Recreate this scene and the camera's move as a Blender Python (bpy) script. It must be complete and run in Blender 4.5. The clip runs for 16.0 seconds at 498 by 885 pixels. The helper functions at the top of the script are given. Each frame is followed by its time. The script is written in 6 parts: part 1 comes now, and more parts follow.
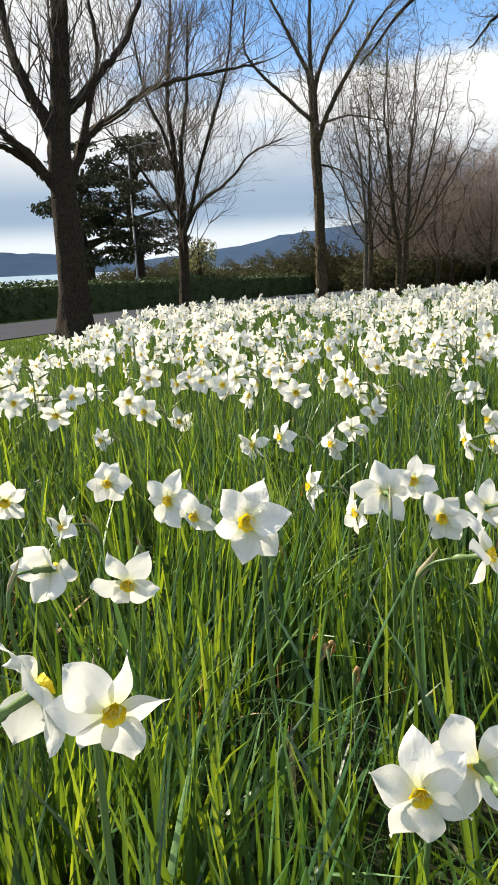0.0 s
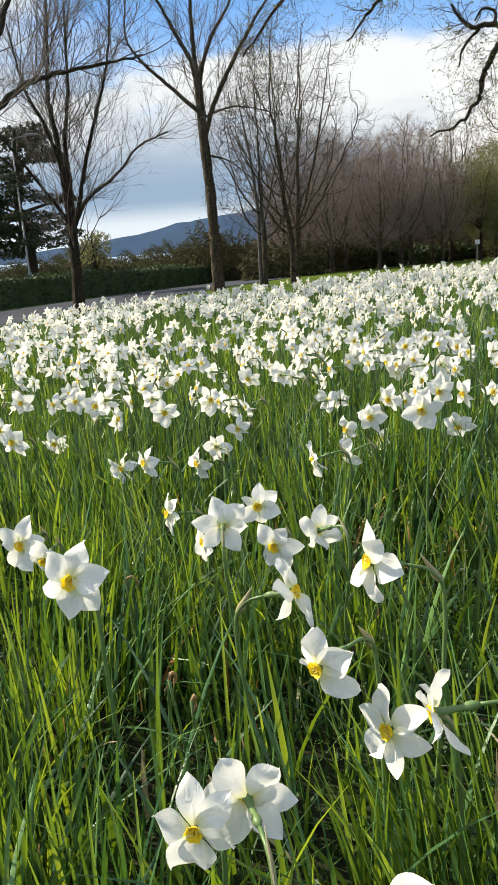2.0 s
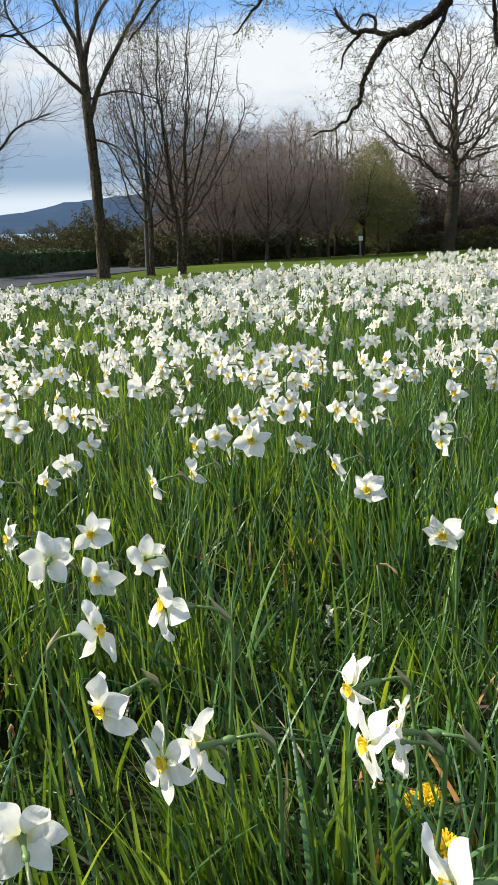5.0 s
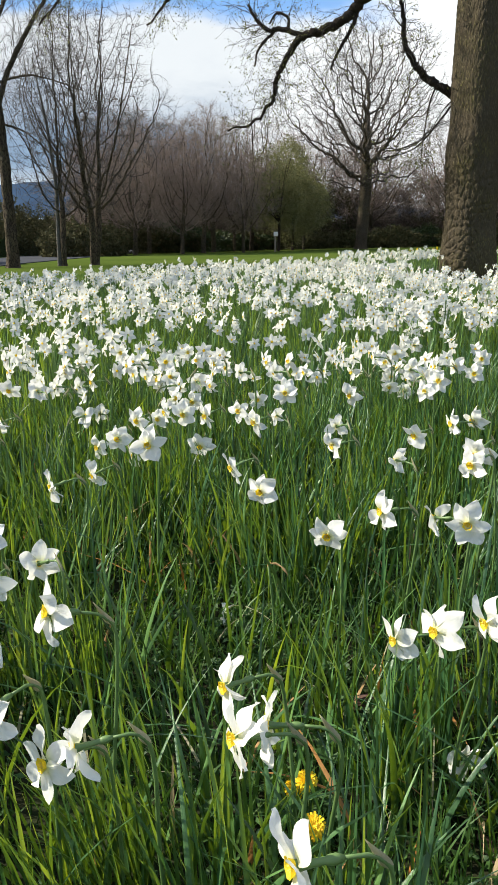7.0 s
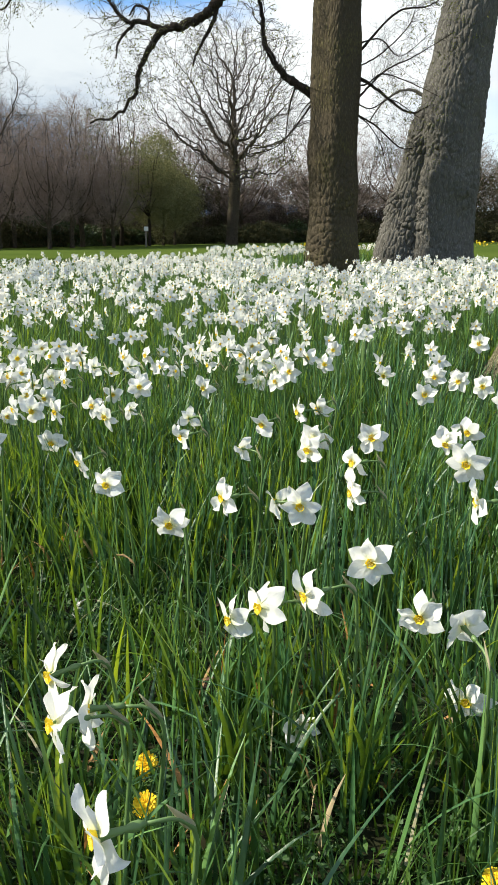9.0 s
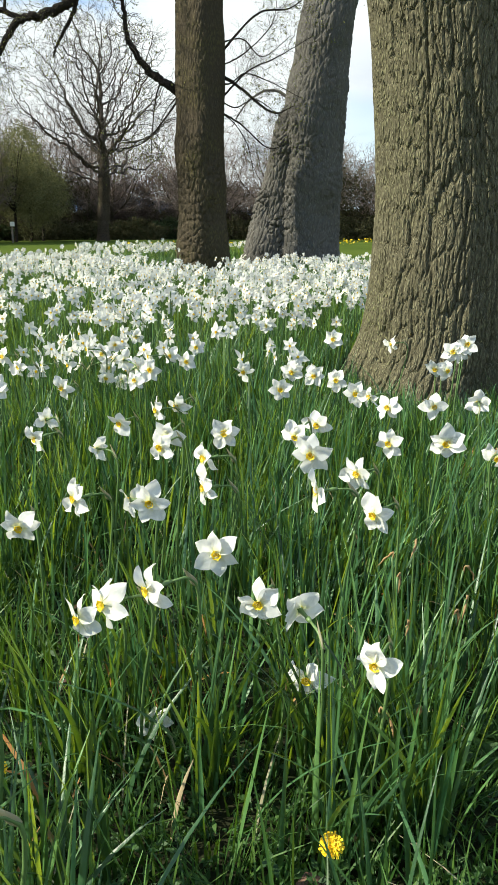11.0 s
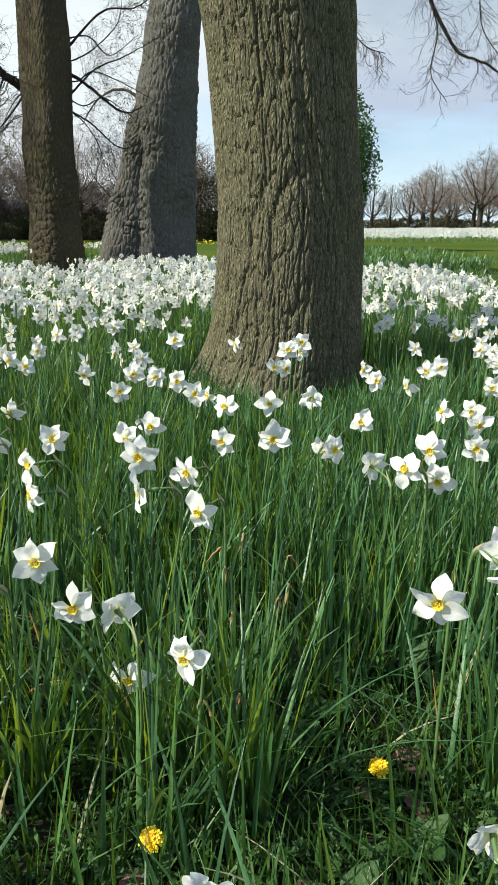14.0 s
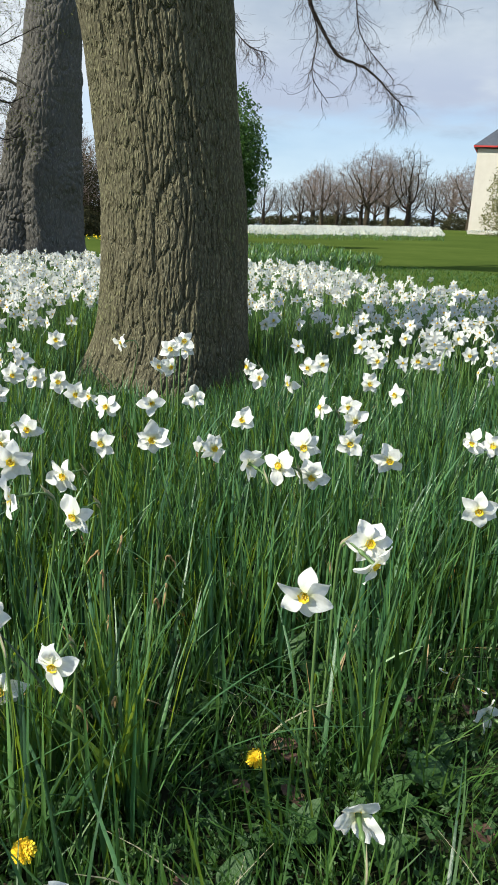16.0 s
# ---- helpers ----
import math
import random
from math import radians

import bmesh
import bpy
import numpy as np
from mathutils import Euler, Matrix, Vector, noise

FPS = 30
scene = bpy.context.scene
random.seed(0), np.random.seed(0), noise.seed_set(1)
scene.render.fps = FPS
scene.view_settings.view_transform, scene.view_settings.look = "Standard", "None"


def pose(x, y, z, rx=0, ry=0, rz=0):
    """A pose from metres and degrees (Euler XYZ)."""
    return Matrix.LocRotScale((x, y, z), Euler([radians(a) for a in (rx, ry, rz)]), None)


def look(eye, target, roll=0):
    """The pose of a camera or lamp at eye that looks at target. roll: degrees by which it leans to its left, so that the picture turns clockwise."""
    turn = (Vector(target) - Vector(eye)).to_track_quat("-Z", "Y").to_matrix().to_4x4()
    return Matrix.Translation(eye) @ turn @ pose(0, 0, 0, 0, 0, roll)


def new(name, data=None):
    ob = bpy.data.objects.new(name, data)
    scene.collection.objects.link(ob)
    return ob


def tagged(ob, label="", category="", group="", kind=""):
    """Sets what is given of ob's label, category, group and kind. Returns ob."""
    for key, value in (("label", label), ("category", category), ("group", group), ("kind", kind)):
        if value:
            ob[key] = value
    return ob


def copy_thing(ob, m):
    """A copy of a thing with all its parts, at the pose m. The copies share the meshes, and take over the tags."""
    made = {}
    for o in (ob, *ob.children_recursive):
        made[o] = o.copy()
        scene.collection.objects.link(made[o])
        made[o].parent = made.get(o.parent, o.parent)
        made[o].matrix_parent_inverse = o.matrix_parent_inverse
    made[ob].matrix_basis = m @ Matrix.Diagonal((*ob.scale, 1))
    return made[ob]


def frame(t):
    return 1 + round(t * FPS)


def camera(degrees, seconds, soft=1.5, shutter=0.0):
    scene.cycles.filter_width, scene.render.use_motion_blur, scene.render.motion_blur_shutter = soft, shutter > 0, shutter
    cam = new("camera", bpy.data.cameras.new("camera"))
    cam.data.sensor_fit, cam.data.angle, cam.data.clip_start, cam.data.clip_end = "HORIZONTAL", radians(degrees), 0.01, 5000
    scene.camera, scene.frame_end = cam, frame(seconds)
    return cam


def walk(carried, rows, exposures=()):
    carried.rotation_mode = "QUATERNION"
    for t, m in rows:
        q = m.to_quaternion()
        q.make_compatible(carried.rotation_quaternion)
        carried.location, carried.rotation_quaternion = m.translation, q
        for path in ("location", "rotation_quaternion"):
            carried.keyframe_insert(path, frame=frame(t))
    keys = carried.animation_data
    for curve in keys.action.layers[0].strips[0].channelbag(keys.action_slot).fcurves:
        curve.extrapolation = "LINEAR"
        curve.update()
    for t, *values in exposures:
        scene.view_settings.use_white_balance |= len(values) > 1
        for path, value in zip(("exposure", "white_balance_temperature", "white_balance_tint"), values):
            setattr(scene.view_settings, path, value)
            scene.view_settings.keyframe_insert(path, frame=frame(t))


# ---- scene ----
cam = camera(36.7, 16.0, 1.25)
PATH = [
    (0, (0.0, 0.0, 0.581), (-0.095, 1.943, 0.118), -2.7),
    (0.5, (0.022, -0.021, 0.607), (0.001, 1.921, 0.132), -3.0),
    (1, (0.048, -0.028, 0.619), (0.074, 1.912, 0.135), -4.2),
    (1.5, (0.069, -0.038, 0.633), (0.155, 1.898, 0.138), -4.4),
    (2, (0.088, -0.048, 0.653), (0.231, 1.881, 0.146), -4.2),
    (2.5, (0.105, -0.06, 0.676), (0.331, 1.858, 0.157), -3.4),
    (3, (0.136, -0.078, 0.696), (0.424, 1.831, 0.173), -2.9),
    (3.5, (0.149, -0.083, 0.704), (0.474, 1.818, 0.175), -2.6),
    (4, (0.155, -0.094, 0.716), (0.509, 1.799, 0.176), -2.3),
    (6.5, (0.192, -0.138, 0.749), (0.775, 1.688, 0.178), -0.1),
    (7, (0.197, -0.153, 0.76), (0.836, 1.653, 0.186), 0.3),
    (7.5, (0.209, -0.162, 0.762), (0.899, 1.625, 0.187), 0.3),
    (8, (0.228, -0.177, 0.761), (1.006, 1.572, 0.183), 0.7),
    (8.5, (0.239, -0.19, 0.761), (1.081, 1.53, 0.183), 0.6),
    (9, (0.245, -0.2, 0.759), (1.174, 1.474, 0.177), 1.0),
    (9.5, (0.249, -0.212, 0.76), (1.25, 1.419, 0.177), 1.4),
    (12, (0.293, -0.269, 0.77), (1.58, 1.149, 0.19), 1.7),
    (12.5, (0.298, -0.281, 0.771), (1.624, 1.101, 0.193), 1.8),
    (13, (0.305, -0.295, 0.776), (1.68, 1.037, 0.198), 2.0),
    (13.5, (0.313, -0.305, 0.777), (1.727, 0.988, 0.204), 2.2),
    (14, (0.321, -0.308, 0.773), (1.762, 0.956, 0.203), 2.1),
    (14.5, (0.319, -0.316, 0.776), (1.798, 0.904, 0.207), 2.4),
    (15, (0.319, -0.329, 0.784), (1.84, 0.838, 0.214), 2.6),
    (15.5, (0.334, -0.342, 0.787), (1.899, 0.766, 0.217), 2.5),
    (16, (0.337, -0.342, 0.784), (1.942, 0.707, 0.215), 2.9),
]
walk(cam, [(t, look(eye, target, roll)) for t, eye, target, roll in PATH], exposures=[(0, 0.97, 7150, 9), (3.5, 0.80, 6750, 7), (7, 0.78, 6600, 7), (9.5, 0.79, 6550, 4), (12.5, 0.72, 6450, 1), (16, 0.52, 6200, 5)])

# ---- light ----
SUN_AZIMUTH, SUN_HEIGHT = -58.0, 40.0   # degrees from +y towards +x, and above the horizon
sun = new("sun", bpy.data.lights.new("sun", "SUN"))
sun.data.energy, sun.data.angle, sun.data.color = 5.0, radians(0.6), (1.0, 0.93, 0.80)
_a, _h = radians(SUN_AZIMUTH), radians(SUN_HEIGHT)
SUN_WAY = Vector((math.sin(_a) * math.cos(_h), math.cos(_a) * math.cos(_h), math.sin(_h)))
sun.matrix_world = look(SUN_WAY * 50, (0, 0, 0))


def build_world():
    world = bpy.data.worlds.new("sky")
    scene.world = world
    world.use_nodes = True
    nt = world.node_tree
    nt.nodes.clear()
    n, l = nt.nodes.new, nt.links.new

    def math_node(op, a, b=None, c=None):
        m = n("ShaderNodeMath")
        m.operation = op
        for k, v in enumerate((a, b, c)):
            if v is None:
                continue
            if isinstance(v, (int, float)):
                m.inputs[k].default_value = v
            else:
                l(v, m.inputs[k])
        return m.outputs[0]

    def mixc(f, a, b):
        m = n("ShaderNodeMix")
        m.data_type = "RGBA"
        for sock, v in ((m.inputs[0], f), (m.inputs[6], a), (m.inputs[7], b)):
            if isinstance(v, (int, float)):
                sock.default_value = v
            elif isinstance(v, tuple):
                sock.default_value = (*v, 1)
            else:
                l(v, sock)
        return m.outputs[2]

    def ramp(v, a, b):
        r = n("ShaderNodeMapRange")
        r.interpolation_type = "SMOOTHSTEP"
        l(v, r.inputs[0])
        r.inputs[1].default_value, r.inputs[2].default_value = a, b
        return r.outputs[0]

    sky = n("ShaderNodeTexSky")
    sky.sky_type = "NISHITA"
    sky.sun_disc = False
    sky.sun_elevation, sky.sun_rotation = radians(SUN_HEIGHT), radians(SUN_AZIMUTH)
    tc = n("ShaderNodeTexCoord")
    sep = n("ShaderNodeSeparateXYZ")
    l(tc.outputs["Generated"], sep.inputs[0])
    x, y, z = sep.outputs
    # a cloud layer seen in perspective
    up = math_node("ADD", math_node("MAXIMUM", z, 0.0), 0.16)
    com = n("ShaderNodeCombineXYZ")
    l(math_node("DIVIDE", x, up), com.inputs[0])
    l(math_node("DIVIDE", y, up), com.inputs[1])

    def noise_at(scale, detail, rough, shift):
        mp = n("ShaderNodeMapping")
        mp.inputs["Location"].default_value = shift
        l(com.outputs[0], mp.inputs[0])
        t = n("ShaderNodeTexNoise")
        l(mp.outputs[0], t.inputs["Vector"])
        t.inputs["Scale"].default_value, t.inputs["Detail"].default_value, t.inputs["Roughness"].default_value = scale, detail, rough
        return t.outputs[0]

    puffs = noise_at(0.75, 9, 0.58, (3.1, 1.7, 0.0))
    shade = noise_at(0.9, 6, 0.6, (7.3, 2.2, 4.0))
    low = ramp(z, 0.50, 0.28)
    cover = ramp(math_node("ADD", puffs, math_node("MULTIPLY", low, 0.22)), 0.42, 0.56)
    # a blue gap high in the north, with ragged edges
    toward = math_node("ADD", math_node("MULTIPLY", x, 0.156), math_node("MULTIPLY", y, 0.988))
    gap = ramp(math_node("ADD", toward, math_node("MULTIPLY", math_node("SUBTRACT", puffs, 0.5), 0.22)), 0.90, 0.935)
    gap = math_node("MULTIPLY", gap, ramp(math_node("ADD", z, math_node("MULTIPLY", math_node("SUBTRACT", shade, 0.5), 0.22)), 0.185, 0.225))
    east = ramp(math_node("ADD", math_node("MULTIPLY", x, 0.9), math_node("MULTIPLY", y, 0.42)), 0.86, 0.97)
    pale = math_node("MULTIPLY", math_node("MULTIPLY", east, 0.75), ramp(math_node("ADD", z, math_node("MULTIPLY", math_node("SUBTRACT", shade, 0.5), 0.12)), 0.138, 0.108))
    cover = math_node("MULTIPLY", cover, math_node("SUBTRACT", 1.0, math_node("MULTIPLY", gap, 0.92)))
    cover = math_node("MULTIPLY", cover, math_node("SUBTRACT", 1.0, pale))
    # far shower cloud low over the lough, north-west of the park
    north = ramp(math_node("SUBTRACT", y, math_node("MULTIPLY", x, 0.9)), 0.45, 0.95)
    grey = math_node("MULTIPLY", ramp(z, 0.165, 0.075), ramp(math_node("ADD", math_node("MULTIPLY", north, 0.40), shade), 0.54, 0.80))
    glare = ramp(math_node("ADD", math_node("MULTIPLY", x, 0.60), math_node("MULTIPLY", y, 0.80)), 0.93, 0.97)
    bright = mixc(math_node("MULTIPLY", ramp(shade, 0.38, 0.66), math_node("SUBTRACT", 1.0, math_node("MULTIPLY", glare, 0.85))), mixc(glare, (0.60, 0.625, 0.66), (0.74, 0.75, 0.77)), (0.40, 0.445, 0.525))
    cloud = mixc(grey, bright, (0.20, 0.285, 0.41))
    violet = math_node("MULTIPLY", math_node("MULTIPLY", ramp(z, 0.105, 0.135), ramp(z, 0.225, 0.155)), ramp(math_node("ADD", math_node("MULTIPLY", x, 0.97), math_node("MULTIPLY", y, 0.24)), 0.78, 0.93))
    cloud = mixc(math_node("MULTIPLY", violet, ramp(shade, 0.22, 0.46)), cloud, (0.43, 0.465, 0.575))
    strip = math_node("MULTIPLY", ramp(z, 0.065, 0.03), 0.5)
    cloud = mixc(strip, cloud, (0.82, 0.86, 0.90))
    scaled = n("ShaderNodeVectorMath")
    scaled.operation = "SCALE"
    l(sky.outputs[0], scaled.inputs[0])
    scaled.inputs[3].default_value = 0.075
    blue = mixc(0.75, scaled.outputs[0], mixc(ramp(z, 0.03, 0.30), (0.62, 0.78, 0.92), (0.07, 0.29, 0.74)))
    full = mixc(math_node("MULTIPLY", cover, 0.97), blue, cloud)
    bg = n("ShaderNodeBackground")
    l(full, bg.inputs[0])
    bg.inputs[1].default_value = 0.88
    out = n("ShaderNodeOutputWorld")
    l(bg.outputs[0], out.inputs[0])


build_world()


# ---- materials ----
def material(name):
    m = bpy.data.materials.new(name)
    m.use_nodes = True
    m.node_tree.nodes.clear()
    return m, m.node_tree.nodes.new, m.node_tree.links.new


def coloured(name, stops, rough=0.6, scale=20.0, stretch=(1, 1, 1), bump=0.0, bump_scale=60.0, shine=0.0, shine_colour=None, by="noise", coarse=0.0, gloss=0.4, object_space=True):
    """A surface whose colour runs over the stops by noise, island or thing, with grain in relief and, for thin things, light that shines through."""
    m, n, l = material(name)
    out, bsdf = n("ShaderNodeOutputMaterial"), n("ShaderNodeBsdfPrincipled")
    tc, mp = n("ShaderNodeTexCoord"), n("ShaderNodeMapping")
    l(tc.outputs["Object" if object_space else "Generated"], mp.inputs[0])
    mp.inputs["Scale"].default_value = stretch
    t = n("ShaderNodeTexNoise")
    t.inputs["Scale"].default_value, t.inputs["Detail"].default_value, t.inputs["Roughness"].default_value = scale, 7, 0.62
    l(mp.outputs[0], t.inputs["Vector"])
    value = t.outputs[0]
    if by != "noise":
        src = n("ShaderNodeNewGeometry").outputs["Random Per Island"] if by == "island" else n("ShaderNodeObjectInfo").outputs["Random"]
        a = n("ShaderNodeMath")
        a.operation = "MULTIPLY_ADD"
        l(value, a.inputs[0])
        a.inputs[1].default_value = 0.35
        sub = n("ShaderNodeMath")
        sub.operation = "MULTIPLY_ADD"
        l(src, sub.inputs[0])
        sub.inputs[1].default_value, sub.inputs[2].default_value = 0.8, -0.08
        l(sub.outputs[0], a.inputs[2])
        value = a.outputs[0]
    if coarse:
        t2 = n("ShaderNodeTexNoise")
        t2.inputs["Scale"].default_value, t2.inputs["Detail"].default_value = coarse, 4
        l(tc.outputs["Object" if object_space else "Generated"], t2.inputs["Vector"])
        av = n("ShaderNodeMath")
        av.operation = "MULTIPLY_ADD"
        l(t2.outputs[0], av.inputs[0])
        av.inputs[1].default_value = 0.6
        half = n("ShaderNodeMath")
        half.operation = "MULTIPLY"
        l(value, half.inputs[0])
        half.inputs[1].default_value = 0.4
        l(half.outputs[0], av.inputs[2])
        value = av.outputs[0]
    cr = n("ShaderNodeValToRGB")
    e = cr.color_ramp.elements
    while len(e) < len(stops):
        e.new(0.5)
    for k, (at, c) in enumerate(stops):
        e[k].position, e[k].color = at, (*c, 1)
    l(value, cr.inputs[0])
    l(cr.outputs[0], bsdf.inputs["Base Color"])
    bsdf.inputs["Roughness"].default_value = rough
    bsdf.inputs["Specular IOR Level"].default_value = gloss
    if bump:
        tb, bp = n("ShaderNodeTexNoise"), n("ShaderNodeBump")
        tb.inputs["Scale"].default_value, tb.inputs["Detail"].default_value = bump_scale, 6
        l(mp.outputs[0], tb.inputs["Vector"])
        l(tb.outputs[0], bp.inputs["Height"])
        bp.inputs["Strength"].default_value, bp.inputs["Distance"].default_value = bump, 0.01
        l(bp.outputs[0], bsdf.inputs["Normal"])
    shader = bsdf.outputs[0]
    if shine:
        tr, mx = n("ShaderNodeBsdfTranslucent"), n("ShaderNodeMixShader")
        if shine_colour:
            mc = n("ShaderNodeMix")
            mc.data_type, mc.blend_type = "RGBA", "MULTIPLY"
            mc.inputs[0].default_value = 1.0
            l(cr.outputs[0], mc.inputs[6])
            mc.inputs[7].default_value = (*shine_colour, 1)
            l(mc.outputs[2], tr.inputs[0])
        else:
            l(cr.outputs[0], tr.inputs[0])
        mx.inputs[0].default_value = shine
        l(shader, mx.inputs[1])
        l(tr.outputs[0], mx.inputs[2])
        shader = mx.outputs[0]
    l(shader, out.inputs[0])
    return m


M_PETAL = coloured("petal_white", [(0.2, (0.77, 0.76, 0.71)), (0.6, (0.84, 0.83, 0.79))], 0.55, 90, (1, 6, 1), 0.25, 120, 0.42, None, "noise", 0, 0.25)
def throat(m):
    """Tints the foot of each petal greenish yellow, as it is round the cup."""
    n, l = m.node_tree.nodes.new, m.node_tree.links.new
    ramp = next(q for q in m.node_tree.nodes if q.type == "VALTORGB")
    tc, sep, rng_node, mix = n("ShaderNodeTexCoord"), n("ShaderNodeSeparateXYZ"), n("ShaderNodeMapRange"), n("ShaderNodeMix")
    l(tc.outputs["Object"], sep.inputs[0])
    l(sep.outputs[0], rng_node.inputs[0])
    rng_node.inputs[1].default_value, rng_node.inputs[2].default_value = 0.004, 0.0125
    mix.data_type = "RGBA"
    l(rng_node.outputs[0], mix.inputs[0])
    mix.inputs[6].default_value = (0.76, 0.77, 0.46, 1)
    l(ramp.outputs[0], mix.inputs[7])
    for link in list(ramp.outputs[0].links):
        if link.to_node != mix:
            l(mix.outputs[2], link.to_socket)
    return m


M_PETAL_NEAR = throat(coloured("petal_white_throated", [(0.2, (0.80, 0.79, 0.74)), (0.6, (0.87, 0.86, 0.82))], 0.55, 60, (1, 5, 1), 0.16, 110, 0.38, None, "noise", 0, 0.25))
M_CORONA = coloured("corona_yellow", [(0.3, (0.90, 0.58, 0.012)), (0.6, (0.95, 0.74, 0.04))], 0.5, 200, (1, 1, 1), 0.4, 300, 0.3)
M_STAMEN = coloured("stamen_yellow", [(0.3, (0.80, 0.55, 0.06)), (0.7, (0.85, 0.68, 0.15))], 0.6, 300)
M_STEM = coloured("stem_green", [(0.3, (0.085, 0.155, 0.045)), (0.7, (0.145, 0.23, 0.075))], 0.45, 30, (1, 1, 0.2), 0.1, 120, 0.12, None, "noise", 0, 0.5)
M_SPATHE = coloured("spathe_straw", [(0.3, (0.34, 0.31, 0.18)), (0.7, (0.52, 0.48, 0.32))], 0.7, 60, (1, 1, 0.3), 0.3, 90, 0.4)
M_LEAF = coloured("strap_leaf", [(0.0, (0.014, 0.042, 0.017)), (0.38, (0.034, 0.094, 0.034)), (0.68, (0.076, 0.180, 0.060)), (0.92, (0.150, 0.290, 0.095)), (1.0, (0.22, 0.28, 0.09))], 0.42, 14, (1, 1, 0.25), 0.15, 160, 0.32, (3.6, 2.2, 0.28), "island", 0, 0.72)
M_LEAF_GREY = coloured("glaucous_leaf", [(0.0, (0.017, 0.052, 0.024)), (0.45, (0.038, 0.112, 0.047)), (0.8, (0.078, 0.185, 0.076)), (1.0, (0.135, 0.255, 0.100))], 0.42, 14, (1, 1, 0.25), 0.2, 160, 0.24, (2.6, 2.0, 0.4), "island", 0, 0.7)
M_DRY = coloured("dry_leaf", [(0.1, (0.42, 0.17, 0.035)), (0.5, (0.40, 0.25, 0.11)), (0.9, (0.52, 0.42, 0.26))], 0.75, 20, (1, 1, 0.4), 0.2, 100, 0.3, None, "island")
M_GRASS = coloured("grass_blade", [(0.0, (0.022, 0.062, 0.013)), (0.5, (0.046, 0.112, 0.020)), (1.0, (0.100, 0.172, 0.034))], 0.5, 20, (1, 1, 1), 0, 60, 0.26, (2.2, 1.9, 0.5), "island")
M_WEED = coloured("weed_leaf", [(0.0, (0.020, 0.056, 0.015)), (0.6, (0.042, 0.098, 0.023)), (1.0, (0.080, 0.155, 0.036))], 0.55, 60, (1, 1, 1), 0.3, 150, 0.3, (1.4, 1.35, 0.5), "island")
M_DANDELION = coloured("dandelion_yellow", [(0.2, (0.80, 0.48, 0.006)), (0.5, (0.88, 0.62, 0.01)), (0.9, (0.93, 0.78, 0.04))], 0.6, 200, (1, 1, 1), 0, 60, 0.2, None, "island")
M_LAWN = coloured("lawn_ground", [(0.25, (0.042, 0.066, 0.014)), (0.5, (0.064, 0.092, 0.019)), (0.75, (0.090, 0.118, 0.027))], 1.0, 3.0, (1, 1, 1), 0.6, 45, 0, None, "noise", 0.25, 0.0)
M_SOIL = coloured("leafy_soil", [(0.25, (0.010, 0.011, 0.006)), (0.5, (0.020, 0.022, 0.010)), (0.68, (0.024, 0.042, 0.012)), (0.8, (0.045, 0.038, 0.022))], 0.95, 22, (1, 1, 1), 0.35, 70, 0, None, "noise", 5.0, 0.1)
M_ROAD = coloured("worn_asphalt", [(0.3, (0.048, 0.050, 0.058)), (0.7, (0.075, 0.078, 0.088))], 1.0, 40, (1, 1, 1), 0.4, 120, 0, None, "noise", 0.5, 0.0)
